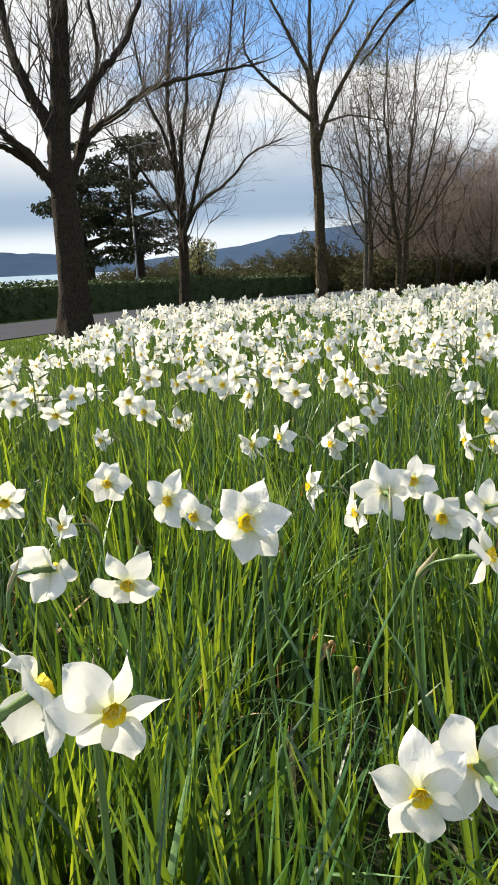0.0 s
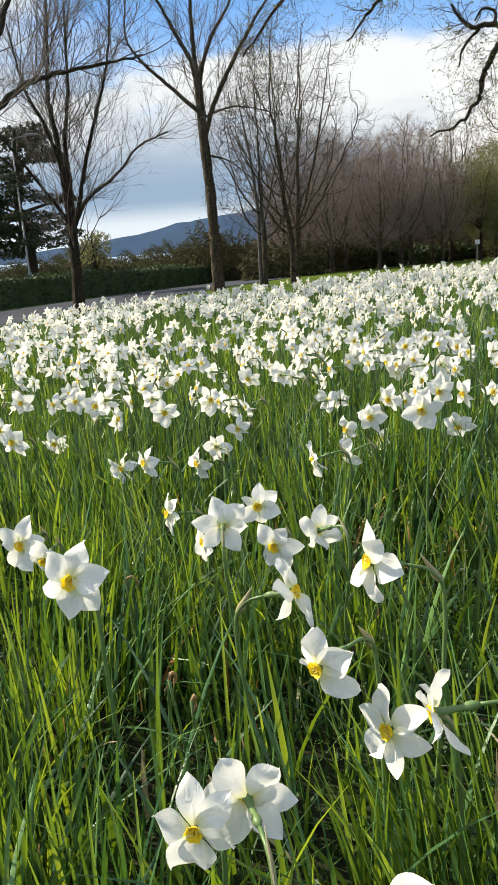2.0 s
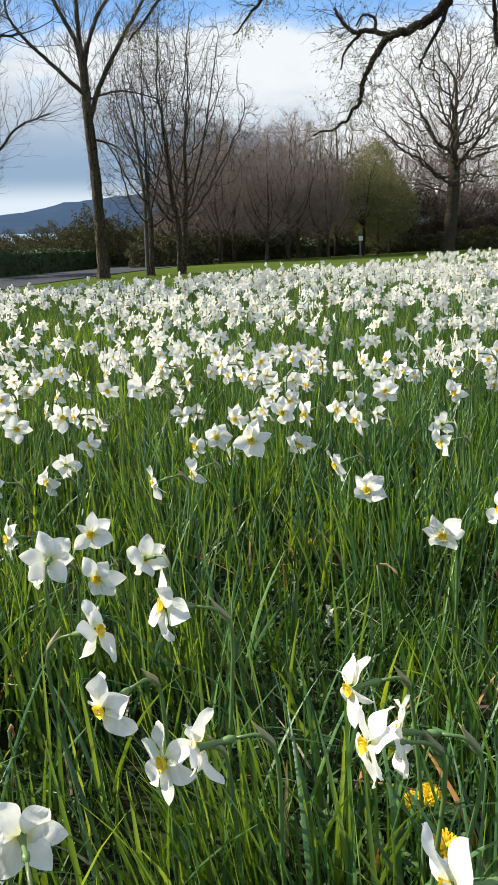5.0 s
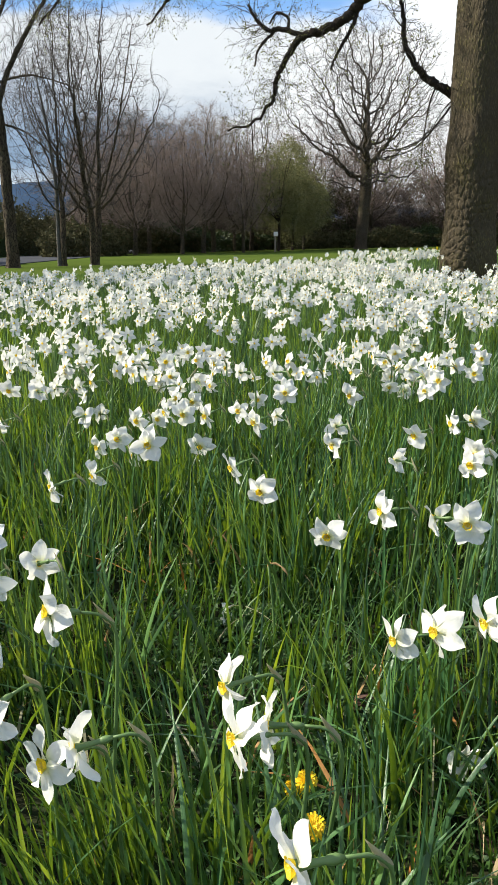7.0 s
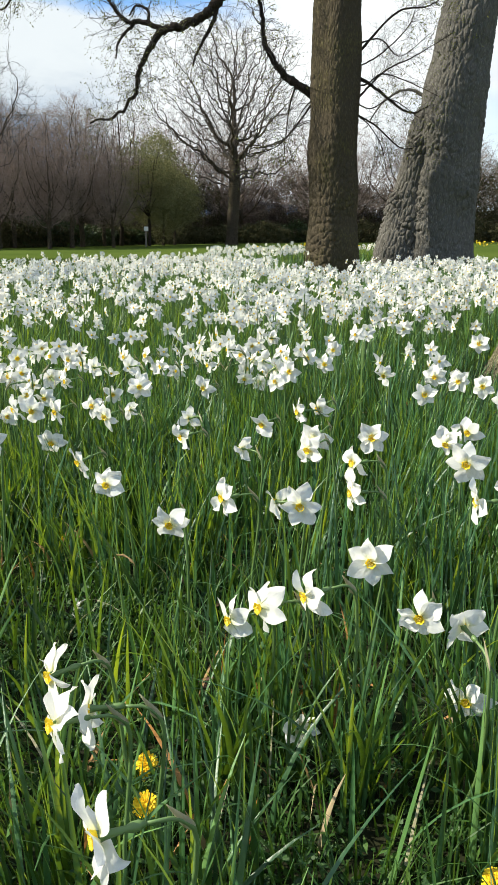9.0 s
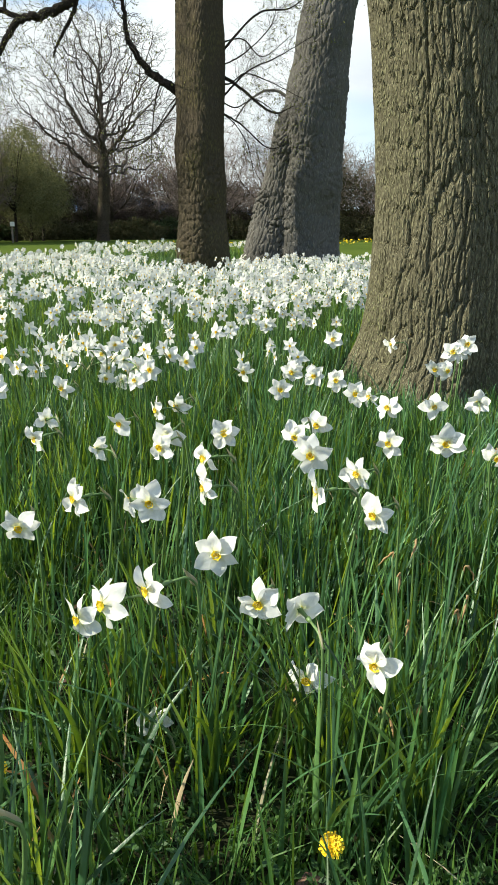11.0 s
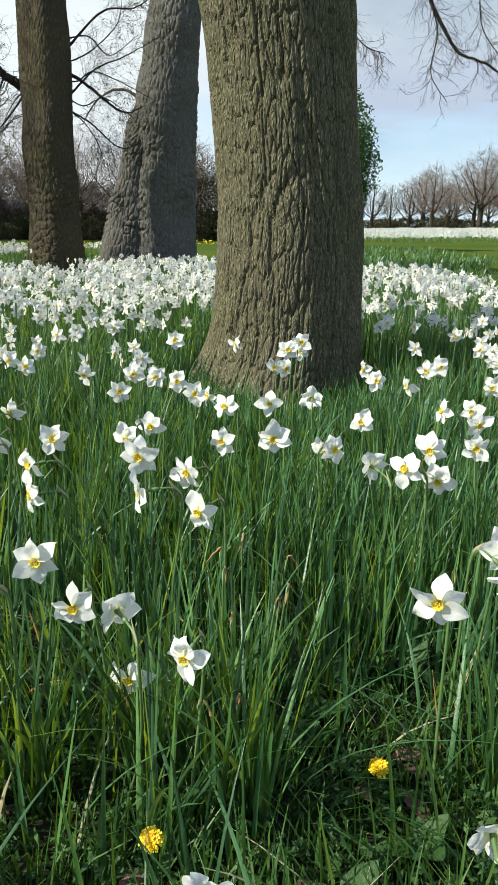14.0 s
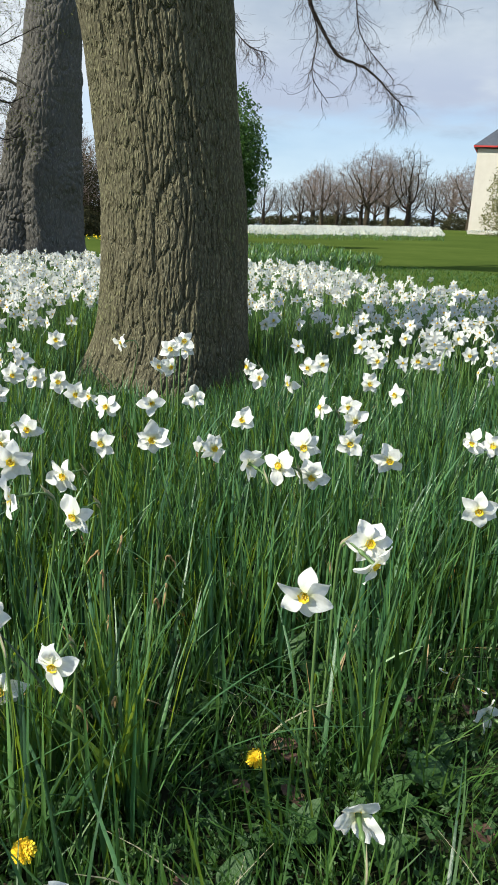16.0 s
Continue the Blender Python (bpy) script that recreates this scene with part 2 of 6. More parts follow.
def bark(name, plate, crack, moss, across, along, relief, edge=0.16):
    """Bark of long plates parted by dark cracks, with weathered tones and a green bloom."""
    m, n, l = material(name)
    out, bsdf = n("ShaderNodeOutputMaterial"), n("ShaderNodeBsdfPrincipled")
    tc, mp = n("ShaderNodeTexCoord"), n("ShaderNodeMapping")
    warp, add = n("ShaderNodeTexNoise"), n("ShaderNodeVectorMath")
    warp.inputs["Scale"].default_value, warp.inputs["Detail"].default_value = 7.0, 4
    l(tc.outputs["Object"], warp.inputs["Vector"])
    add.operation = "MULTIPLY_ADD"
    l(warp.outputs["Color"], add.inputs[0])
    add.inputs[1].default_value = (0.035, 0.035, 0.08)
    l(tc.outputs["Object"], add.inputs[2])
    l(add.outputs[0], mp.inputs[0])
    mp.inputs["Scale"].default_value = (across, across, along)
    vor = n("ShaderNodeTexVoronoi")
    vor.feature = "DISTANCE_TO_EDGE"
    vor.inputs["Scale"].default_value, vor.inputs["Randomness"].default_value = 1.0, 1.0
    l(mp.outputs[0], vor.inputs["Vector"])
    gap = n("ShaderNodeMapRange")
    gap.interpolation_type = "SMOOTHSTEP"
    l(vor.outputs["Distance"], gap.inputs[0])
    gap.inputs[1].default_value, gap.inputs[2].default_value = 0.0, edge
    tone, grain = n("ShaderNodeTexNoise"), n("ShaderNodeTexNoise")
    tone.inputs["Scale"].default_value, tone.inputs["Detail"].default_value = 2.2, 5
    grain.inputs["Scale"].default_value, grain.inputs["Detail"].default_value = 3.0, 8
    l(tc.outputs["Object"], tone.inputs["Vector"])
    l(mp.outputs[0], grain.inputs["Vector"])
    cr = n("ShaderNodeValToRGB")
    e = cr.color_ramp.elements
    e[0].position, e[0].color = 0.3, (*[0.62 * c for c in plate], 1)
    e[1].position, e[1].color = 0.7, (*[1.3 * c for c in plate], 1)
    l(grain.outputs[0], cr.inputs[0])
    green, mask = n("ShaderNodeMix"), n("ShaderNodeMapRange")
    green.data_type = "RGBA"
    l(tone.outputs[0], mask.inputs[0])
    mask.inputs[1].default_value, mask.inputs[2].default_value, mask.inputs[4].default_value = 0.45, 0.7, 0.75
    l(mask.outputs[0], green.inputs[0])
    l(cr.outputs[0], green.inputs[6])
    green.inputs[7].default_value = (*moss, 1)
    mix = n("ShaderNodeMix")
    mix.data_type = "RGBA"
    l(gap.outputs[0], mix.inputs[0])
    mix.inputs[6].default_value = (*crack, 1)
    l(green.outputs[2], mix.inputs[7])
    l(mix.outputs[2], bsdf.inputs["Base Color"])
    bsdf.inputs["Roughness"].default_value, bsdf.inputs["Specular IOR Level"].default_value = 0.9, 0.15
    height = n("ShaderNodeMath")
    height.operation = "MULTIPLY_ADD"
    l(grain.outputs[0], height.inputs[0])
    height.inputs[1].default_value = 0.5
    l(gap.outputs[0], height.inputs[2])
    bp = n("ShaderNodeBump")
    bp.inputs["Strength"].default_value, bp.inputs["Distance"].default_value = 1.0, relief
    l(height.outputs[0], bp.inputs["Height"])
    l(bp.outputs[0], bsdf.inputs["Normal"])
    l(bsdf.outputs[0], out.inputs[0])
    return m


M_BARK = bark("furrowed_bark", (0.212, 0.194, 0.122), (0.096, 0.086, 0.054), (0.172, 0.176, 0.078), 110, 30, 0.004, 0.4)
M_BARK_MOSS = bark("mossy_bark", (0.098, 0.079, 0.052), (0.062, 0.049, 0.032), (0.140, 0.127, 0.040), 60, 10, 0.006, 0.45)
M_BARK_GREY = bark("grey_bark", (0.190, 0.182, 0.165), (0.105, 0.098, 0.088), (0.130, 0.122, 0.092), 44, 12, 0.010, 0.5)
M_BARK_DARK = bark("dark_bark", (0.046, 0.034, 0.026), (0.020, 0.014, 0.011), (0.044, 0.040, 0.025), 50, 14, 0.008)
M_BARK_PALE = bark("pale_brown_bark", (0.105, 0.082, 0.058), (0.025, 0.019, 0.014), (0.095, 0.085, 0.045), 40, 9, 0.012)
M_TWIG = coloured("dark_twig", [(0.3, (0.042, 0.035, 0.030)), (0.7, (0.085, 0.070, 0.060))], 0.85, 5, (1, 1, 1), 0, 60, 0, None, "island")
M_TWIG_GREY = coloured("grey_twig", [(0.3, (0.11, 0.095, 0.082)), (0.7, (0.20, 0.175, 0.150))], 0.85, 5, (1, 1, 1), 0, 60, 0, None, "island")
M_TWIG_BROWN = coloured("reddish_twig", [(0.2, (0.165, 0.125, 0.105)), (0.8, (0.30, 0.23, 0.20))], 0.9, 3, (1, 1, 1), 0, 60, 0.15, None, "island")
M_BUD = coloured("young_leaf", [(0.2, (0.12, 0.13, 0.03)), (0.8, (0.22, 0.22, 0.06))], 0.6, 5, (1, 1, 1), 0, 60, 0.35, None, "island")
M_WILLOW = coloured("willow_leaf", [(0.2, (0.115, 0.115, 0.045)), (0.8, (0.235, 0.225, 0.09))], 0.7, 5, (1, 1, 1), 0, 60, 0.3, None, "island")
M_HEDGE = coloured("hedge_leaf", [(0.0, (0.018, 0.030, 0.010)), (0.6, (0.035, 0.060, 0.016)), (1.0, (0.075, 0.105, 0.028))], 0.6, 8, (1, 1, 1), 0, 60, 0.2, None, "island")
M_PINE = coloured("pine_needle", [(0.0, (0.018, 0.024, 0.016)), (0.8, (0.042, 0.050, 0.028)), (1.0, (0.10, 0.075, 0.05))], 0.8, 8, (1, 1, 1), 0, 60, 0.12, None, "island", 0, 0.1)
M_GREEN_TREE = coloured("fresh_leaf", [(0.0, (0.035, 0.085, 0.015)), (1.0, (0.09, 0.17, 0.03))], 0.6, 8, (1, 1, 1), 0, 60, 0.3, None, "island")
M_SHRUB = coloured("olive_shrub", [(0.0, (0.038, 0.042, 0.020)), (0.5, (0.072, 0.070, 0.034)), (1.0, (0.12, 0.105, 0.06))], 0.9, 4, (1, 1, 1), 0, 60, 0.2, None, "island", 0, 0.05)
M_HAZE = coloured("wood_haze", [(0.2, (0.105, 0.082, 0.070)), (0.8, (0.190, 0.150, 0.130))], 0.95, 3, (1, 1, 1), 0, 60, 0.15, None, "island", 0, 0.0)
# the blue haze of distance is put into the hill's own colour
M_HILL = coloured("haze_tinted_hillside", [(0.3, (0.030, 0.052, 0.095)), (0.5, (0.040, 0.066, 0.112)), (0.7, (0.056, 0.080, 0.118))], 1.0, 0.004, (1, 1, 1), 0, 60, 0, None, "noise", 0.0012, 0.0)
M_WATER = coloured("lough_water", [(0.3, (0.14, 0.22, 0.30)), (0.7, (0.18, 0.27, 0.35))], 0.35, 0.02, (1, 1, 1), 0.2, 0.4, 0, None, "noise", 0, 0.3)
M_WHITEWASH = coloured("whitewashed_wall", [(0.3, (0.56, 0.51, 0.44)), (0.7, (0.66, 0.61, 0.54))], 0.85, 3, (1, 1, 1), 0.2, 30, 0, None, "noise", 0.4, 0.2)
M_SLATE = coloured("roof_slate", [(0.3, (0.05, 0.055, 0.07)), (0.7, (0.09, 0.095, 0.11))], 0.6, 6, (1, 1, 1), 0.3, 20)
M_RED = coloured("red_paint", [(0.3, (0.40, 0.03, 0.03)), (0.7, (0.50, 0.05, 0.04))], 0.5, 6)
M_GREY_PAINT = coloured("grey_metal", [(0.3, (0.11, 0.13, 0.15)), (0.7, (0.15, 0.17, 0.19))], 0.5, 12)
M_WHITE_PAINT = coloured("white_paint", [(0.3, (0.72, 0.72, 0.70)), (0.7, (0.80, 0.80, 0.78))], 0.5, 12)
M_POST = coloured("weathered_wood", [(0.3, (0.12, 0.10, 0.08)), (0.7, (0.22, 0.19, 0.15))], 0.85, 10, (1, 1, 0.2), 0.5, 40)


# ---- mesh helpers ----


def ground(x, y):
    """The lie of the land: near level, falling away to the lough beyond the road, rising gently to the east."""
    x, y = np.asarray(x, float), np.asarray(y, float)
    drop = 0.018 * 2.0 * np.log1p(np.exp(np.clip((y - 16) / 2.0, -40, 40)))
    rise = 0.025 * 3.0 * np.log1p(np.exp(np.clip((np.minimum(x, 60) - 30) / 3.0, -40, 40)))
    return np.maximum(0.45 * np.tanh(x / 66) + rise - 0.012 * np.maximum(y, -40) - drop, -12.0)


def mesh_object(name, verts, faces, materials, index=None, smooth=True):
    me = bpy.data.meshes.new(name)
    me.from_pydata(np.asarray(verts, float).tolist(), [], faces if isinstance(faces, list) else faces.tolist())
    for m in materials if isinstance(materials, (list, tuple)) else [materials]:
        me.materials.append(m)
    if index is not None:
        me.polygons.foreach_set("material_index", np.asarray(index, np.int32))
    if smooth:
        me.polygons.foreach_set("use_smooth", np.ones(len(me.polygons), bool))
    me.update()
    return me


def thing(name, label, category, group="", kind=""):
    return tagged(new(name), label, category, group, kind)


def part(name, me, parent, label="", m=None, kind=""):
    ob = new(name, me)
    ob.parent = parent
    if m is not None:
        ob.matrix_basis = m
    return tagged(ob, label, "", "", kind)


class Soup:
    """Vertices and faces that gather into one mesh."""

    def __init__(self):
        self.v, self.f, self.n = [], [], 0

    def add(self, v, f):
        self.v.append(np.asarray(v, float))
        self.f += [[a + self.n for a in face] for face in f]
        self.n += len(v)

    def mesh(self, name, materials, smooth=True):
        return mesh_object(name, np.concatenate(self.v), self.f, materials, None, smooth)


def tube(soup, pts, radii, sides=6):
    pts = np.asarray(pts, float)
    k = len(pts)
    tang = np.gradient(pts, axis=0)
    tang /= np.linalg.norm(tang, axis=1)[:, None] + 1e-9
    ref = np.array([0.31, 0.95, 0.05]) if abs(tang[:, 2]).mean() > 0.5 else np.array([0.05, 0.1, 1.0])
    a = np.cross(tang, ref)
    a /= np.linalg.norm(a, axis=1)[:, None] + 1e-9
    b = np.cross(tang, a)
    th = np.arange(sides) * 2 * np.pi / sides
    ring = a[:, None] * np.cos(th)[None, :, None] + b[:, None] * np.sin(th)[None, :, None]
    v = (pts[:, None] + ring * np.asarray(radii, float)[:, None, None]).reshape(-1, 3)
    f = [[i * sides + j, i * sides + (j + 1) % sides, (i + 1) * sides + (j + 1) % sides, (i + 1) * sides + j] for i in range(k - 1) for j in range(sides)]
    f.append([(k - 1) * sides + j for j in range(sides)])
    soup.add(v, f)


def smooth_line(pts, n):
    """A Catmull-Rom line through the points, at n even steps."""
    p = np.asarray(pts, float)
    p = np.vstack([2 * p[0] - p[1], p, 2 * p[-1] - p[-2]])
    s = np.linspace(0, len(p) - 3 - 1e-6, n)
    i, t = s.astype(int), (s % 1)[:, None]
    a, b, c, d = p[i], p[i + 1], p[i + 2], p[i + 3]
    return 0.5 * (2 * b + (c - a) * t + (2 * a - 5 * b + 4 * c - d) * t**2 + (3 * b - a - 3 * c + d) * t**3)


def value_noise(u, v, seed, period):
    """Smooth lattice noise that repeats along u after period cells."""
    rng = np.random.default_rng(seed)
    table = rng.random((period, 512))
    iu, iv = np.floor(u).astype(int), np.floor(v).astype(int)
    fu, fv = u - iu, v - iv
    fu, fv = fu * fu * (3 - 2 * fu), fv * fv * (3 - 2 * fv)
    g = lambda i, j: table[i % period, j % 512]
    return (g(iu, iv) * (1 - fu) + g(iu + 1, iv) * fu) * (1 - fv) + (g(iu, iv + 1) * (1 - fu) + g(iu + 1, iv + 1) * fu) * fv


def plate_edge(u, v, period, seed):
    """How far a point lies from the joints between irregular plates, in plate widths; repeats along u."""
    jitter = np.random.default_rng(seed).random((period, 512, 2)) * 0.9
    iu, iv = np.floor(u).astype(int), np.floor(v).astype(int)
    one, two = np.full(u.shape, 9.0), np.full(u.shape, 9.0)
    for du in (-1, 0, 1):
        for dv in (-1, 0, 1):
            q = jitter[(iu + du) % period, (iv + dv) % 512]
            d = np.hypot(iu + du + q[..., 0] - u, iv + dv + q[..., 1] - v)
            two = np.minimum(two, np.maximum(one, d))
            one = np.minimum(one, d)
    return two - one


def furrowed_trunk(axis, radii, rows, segs, amp, cells, tall, seed, flare=0.0, lobes=5, lumps=0.0, braid=0.0, flute=0.0, burrs=0.0, rib=None):
    """A trunk along an axis, with furrowed bark in relief and a spreading foot."""
    line, rad = smooth_line(axis, rows), np.interp(np.linspace(0, 1, rows), np.linspace(0, 1, len(radii)), radii)
    th = np.linspace(0, 2 * np.pi, segs, endpoint=False)
    T, Z = np.meshgrid(th, line[:, 2] - line[0, 2])
    u = T / (2 * np.pi) * cells
    warp = 0.9 * value_noise(u * 0.25, Z * tall * 0.35, seed + 1, max(cells // 4, 2)) + 0.35 * value_noise(u, Z * tall * 1.6, seed + 5, cells)
    furrow = np.exp(-((plate_edge(u + warp, Z * tall + 0.8 * warp, cells, seed + 2) / 0.26) ** 2))
    rough = value_noise(u * 0.5, Z * tall * 0.7, seed, max(cells // 2, 2))
    fine = value_noise(u * 3, Z * tall * 6, seed + 3, cells * 3)
    disp = amp * (0.4 * rough + 0.35 * fine * (1 - 0.5 * furrow) - furrow)
    if braid:
        # chunky plates in long meandering ridges that part and meet
        sway = 0.6 * value_noise(u * 0.25, Z * 3.0, seed + 7, cells // 4) + 0.5 * value_noise(u * 0.5, Z * 9.0, seed + 8, cells // 2)
        edge = plate_edge(u + 1.3 * sway, Z * tall + 0.6 * sway, cells, seed + 2)
        plate = np.clip(edge / 0.26, 0, 1)
        plate = plate * (2 - plate)
        ways = value_noise(u * 0.5 + 0.7 * sway, Z * 2.4, seed + 9, cells // 2)
        deep = np.exp(-(((ways - 0.5) / 0.07) ** 2))
        disp = amp * (plate - 1 + 0.3 * rough + 0.22 * fine) - braid * deep
    if burrs:
        knob = np.clip(plate_edge(T / (2 * np.pi) * 24 + 0.7 * warp, Z * 9 + 0.5 * warp, 24, seed + 11) / 0.5, 0, 1)
        where = np.clip(2.6 * value_noise(T / (2 * np.pi) * 8, Z * 2.6, seed + 12, 8) - 0.9, 0, 1) * np.clip(1.5 - Z / 2.6, 0.12, 1)
        disp = disp + burrs * where * (knob * (2 - knob) - 0.55)
    disp = disp + flute * rad[:, None] * (np.cos(3 * T + 0.3 * Z + seed) + 0.5 * np.cos(5 * T - 0.4 * Z))
    if rib is not None:
        turn = (T - radians(rib) + np.pi) % (2 * np.pi) - np.pi
        disp = disp + 0.055 * rad[:, None] * np.exp(-((turn / 0.42) ** 2)) - 0.02 * rad[:, None] * np.exp(-(((turn - 0.9) / 0.45) ** 2))
    lump = lumps * (value_noise(T / (2 * np.pi) * 7, Z * 2.2, seed + 4, 7) - 0.5)
    foot = flare * np.exp(-Z / 0.22) * (1 + 0.45 * np.cos(lobes * T + seed) + 0.25 * np.cos(2 * T + 1))
    R = rad[:, None] * (1 + foot) + disp + lump
    v = np.stack([line[:, 0][:, None] + R * np.cos(T), line[:, 1][:, None] + R * np.sin(T), np.repeat(line[:, 2][:, None], segs, 1)], -1).reshape(-1, 3)
    f = [[i * segs + j, i * segs + (j + 1) % segs, (i + 1) * segs + (j + 1) % segs, (i + 1) * segs + j] for i in range(rows - 1) for j in range(segs)]
    return v, f


def grow(soup, start, way, length, radius, depth, rng, lift=0.25, kids=5, wander=0.22, sides=3, leaves=None):
    """A twig that wanders and carries smaller twigs."""
    steps = 5
    pts, d = [np.array(start, float)], np.array(way, float)
    for _ in range(steps):
        d = d + rng.normal(0, wander, 3) + np.array([0, 0, lift * 0.25])
        d /= np.linalg.norm(d)
        pts.append(pts[-1] + d * length / steps)
    tube(soup, pts, np.linspace(radius, radius * 0.35, steps + 1), sides)
    if leaves is not None and depth == 0:
        leaves += [p for p in pts[2:]]
    if depth <= 0:
        return
    for _ in range(kids):
        s = rng.uniform(0.25, 1.0) * steps
        i = min(int(s), steps - 1)
        p = pts[i] + (pts[i + 1] - pts[i]) * (s - i)
        t = pts[i + 1] - pts[i]
        side = np.cross(t, rng.normal(0, 1, 3))
        side /= np.linalg.norm(side) + 1e-9
        w = t / (np.linalg.norm(t) + 1e-9) * 0.75 + side * rng.uniform(0.45, 0.9)
        grow(soup, p, w / np.linalg.norm(w), length * rng.uniform(0.4, 0.65), radius * 0.5, depth - 1, rng, lift, max(kids - 1, 3), wander, 3, leaves)


def leaf_cloud(points, size, per, spread, rng, up=0.3):
    """Small four-cornered leaves about points: arrays of corners and faces."""
    pts = np.repeat(np.asarray(points, float), per, 0)
    k = len(pts)
    pts = pts + rng.normal(0, spread, (k, 3))
    a = rng.normal(0, 1, (k, 3))
    a[:, 2] += up
    a /= np.linalg.norm(a, axis=1)[:, None]
    b = np.cross(a, rng.normal(0, 1, (k, 3)))
    b /= np.linalg.norm(b, axis=1)[:, None] + 1e-9
    s = size * rng.uniform(0.6, 1.3, (k, 1))
    v = np.stack([pts - a * s, pts + b * s * 0.45, pts + a * s, pts - b * s * 0.45], 1).reshape(-1, 3)
    return v, np.arange(4 * k).reshape(-1, 4)


def settle(ob):
    """Moves a thing's origin to its foot, with its parts left where they are."""
    low = None
    for c in ob.children:
        if c.type == "MESH" and c.name.split(".")[0] in ("trunk", "wall", "column", "post", "body", "stem"):
            pts = np.empty(len(c.data.vertices) * 3, np.float32)
            c.data.vertices.foreach_get("co", pts)
            pts = pts.reshape(-1, 3) @ np.array(c.matrix_basis.to_3x3()).T + np.array(c.matrix_basis.translation)
            b = pts[pts[:, 2] < pts[:, 2].min() + 0.15].mean(0)
            low = b if low is None or b[2] < low[2] else low
    if low is not None:
        t = Matrix.Translation(Vector([float(q) for q in low]))
        ob.matrix_basis = ob.matrix_basis @ t
        for c in ob.children:
            c.matrix_basis = t.inverted() @ c.matrix_basis
    return ob


# ---- ground, road, water and far country ----
def build_ground():
    near = np.concatenate([np.linspace(-14, 14, 113)])
    far = np.array([18, 24, 32, 45, 60, 80, 110, 150, 220, 330, 500, 800, 1300, 2100, 3400, 4600])
    xs = np.concatenate([-far[::-1], near, far])
    ys = np.concatenate([-far[::-1], near, far])
    X, Y = np.meshgrid(xs, ys)
    Z = ground(X, Y)
    keep = np.abs(X) + np.abs(Y) < 26
    Z = Z + keep * 0.012 * (value_noise(X * 1.7 + 60, Y * 1.7 + 60, 3, 256) - 0.5)
    nx = len(xs)
    f = [[j * nx + i, j * nx + i + 1, (j + 1) * nx + i + 1, (j + 1) * nx + i] for j in range(len(ys) - 1) for i in range(nx - 1)]
    ob = new("ground", mesh_object("ground", np.stack([X, Y, Z], -1).reshape(-1, 3), f, M_LAWN))
    tagged(ob, "mown green park lawn falling towards a lough", "lawn", "", "structure")


ROAD_WAY, ROAD_SIDE = np.array([0.405, 0.914]), np.array([-0.914, 0.405])


def strip_object(name, side0, side1, along, lift, mat, label, category):
    s = np.linspace(along[0], along[1], 60)
    v, f = [], []
    for i, a in enumerate(s):
        for side, dz in ((side0, -0.06), (side0, lift), (side1, lift), (side1, -0.06)):
            p = ROAD_WAY * a + ROAD_SIDE * side
            v.append((p[0], p[1], float(ground(*p)) + dz))
        if i:
            b, c = 4 * (i - 1), 4 * i
            f += [[b + k, b + k + 1, c + k + 1, c + k] for k in range(3)]
    tagged(new(name, mesh_object(name, v, f, mat, None, False)), label, category, "", "structure")


def build_far():
    # lough
    v = [(-4500, 120, -8.0), (4500, 120, -8.0), (4500, 4300, -8.0), (-4500, 4300, -8.0)]
    tagged(new("water", mesh_object("water", v, [[0, 1, 2, 3]], M_WATER)), "pale grey-blue lough beyond the park hedge", "water", "", "structure")
    # hills across the water: long ridges with a worn crest
    for seed, dist, az0, az1, height, mid, width in ((5, 4100, -40, 4, 150, -24, 14), (9, 3900, -18, 44, 235, 11, 17)):
        cols, rows = 90, 14
        az = np.radians(np.linspace(az0, az1, cols))
        crest = height * np.exp(-((np.degrees(az) - mid) / width) ** 2)
        crest = crest * (0.92 + 0.16 * value_noise(np.degrees(az) * 0.6 + 50, 0 * az + 3, seed, 256)) + 12
        v = []
        for r in range(rows):
            s = r / (rows - 1)
            d = dist + 900 * s
            z = -9 + crest * np.sin(s * np.pi / 2) ** 1.2 * (0.9 + 0.1 * value_noise(np.degrees(az) * 2 + 90, 0 * az + r * 0.8, seed + 1, 256))
            v.append(np.stack([d * np.sin(az), d * np.cos(az), z], -1))
        f = [[r * cols + c, r * cols + c + 1, (r + 1) * cols + c + 1, (r + 1) * cols + c] for r in range(rows - 1) for c in range(cols - 1)]
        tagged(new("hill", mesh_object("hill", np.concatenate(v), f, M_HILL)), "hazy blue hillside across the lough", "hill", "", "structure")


build_ground()
strip_object("road", 6.1, 8.75, (-16, 60), 0.012, M_ROAD, "narrow grey asphalt park road", "road")
build_far()


def on_ground(x, y, dz=0.0):
    return float(ground(x, y)) + dz


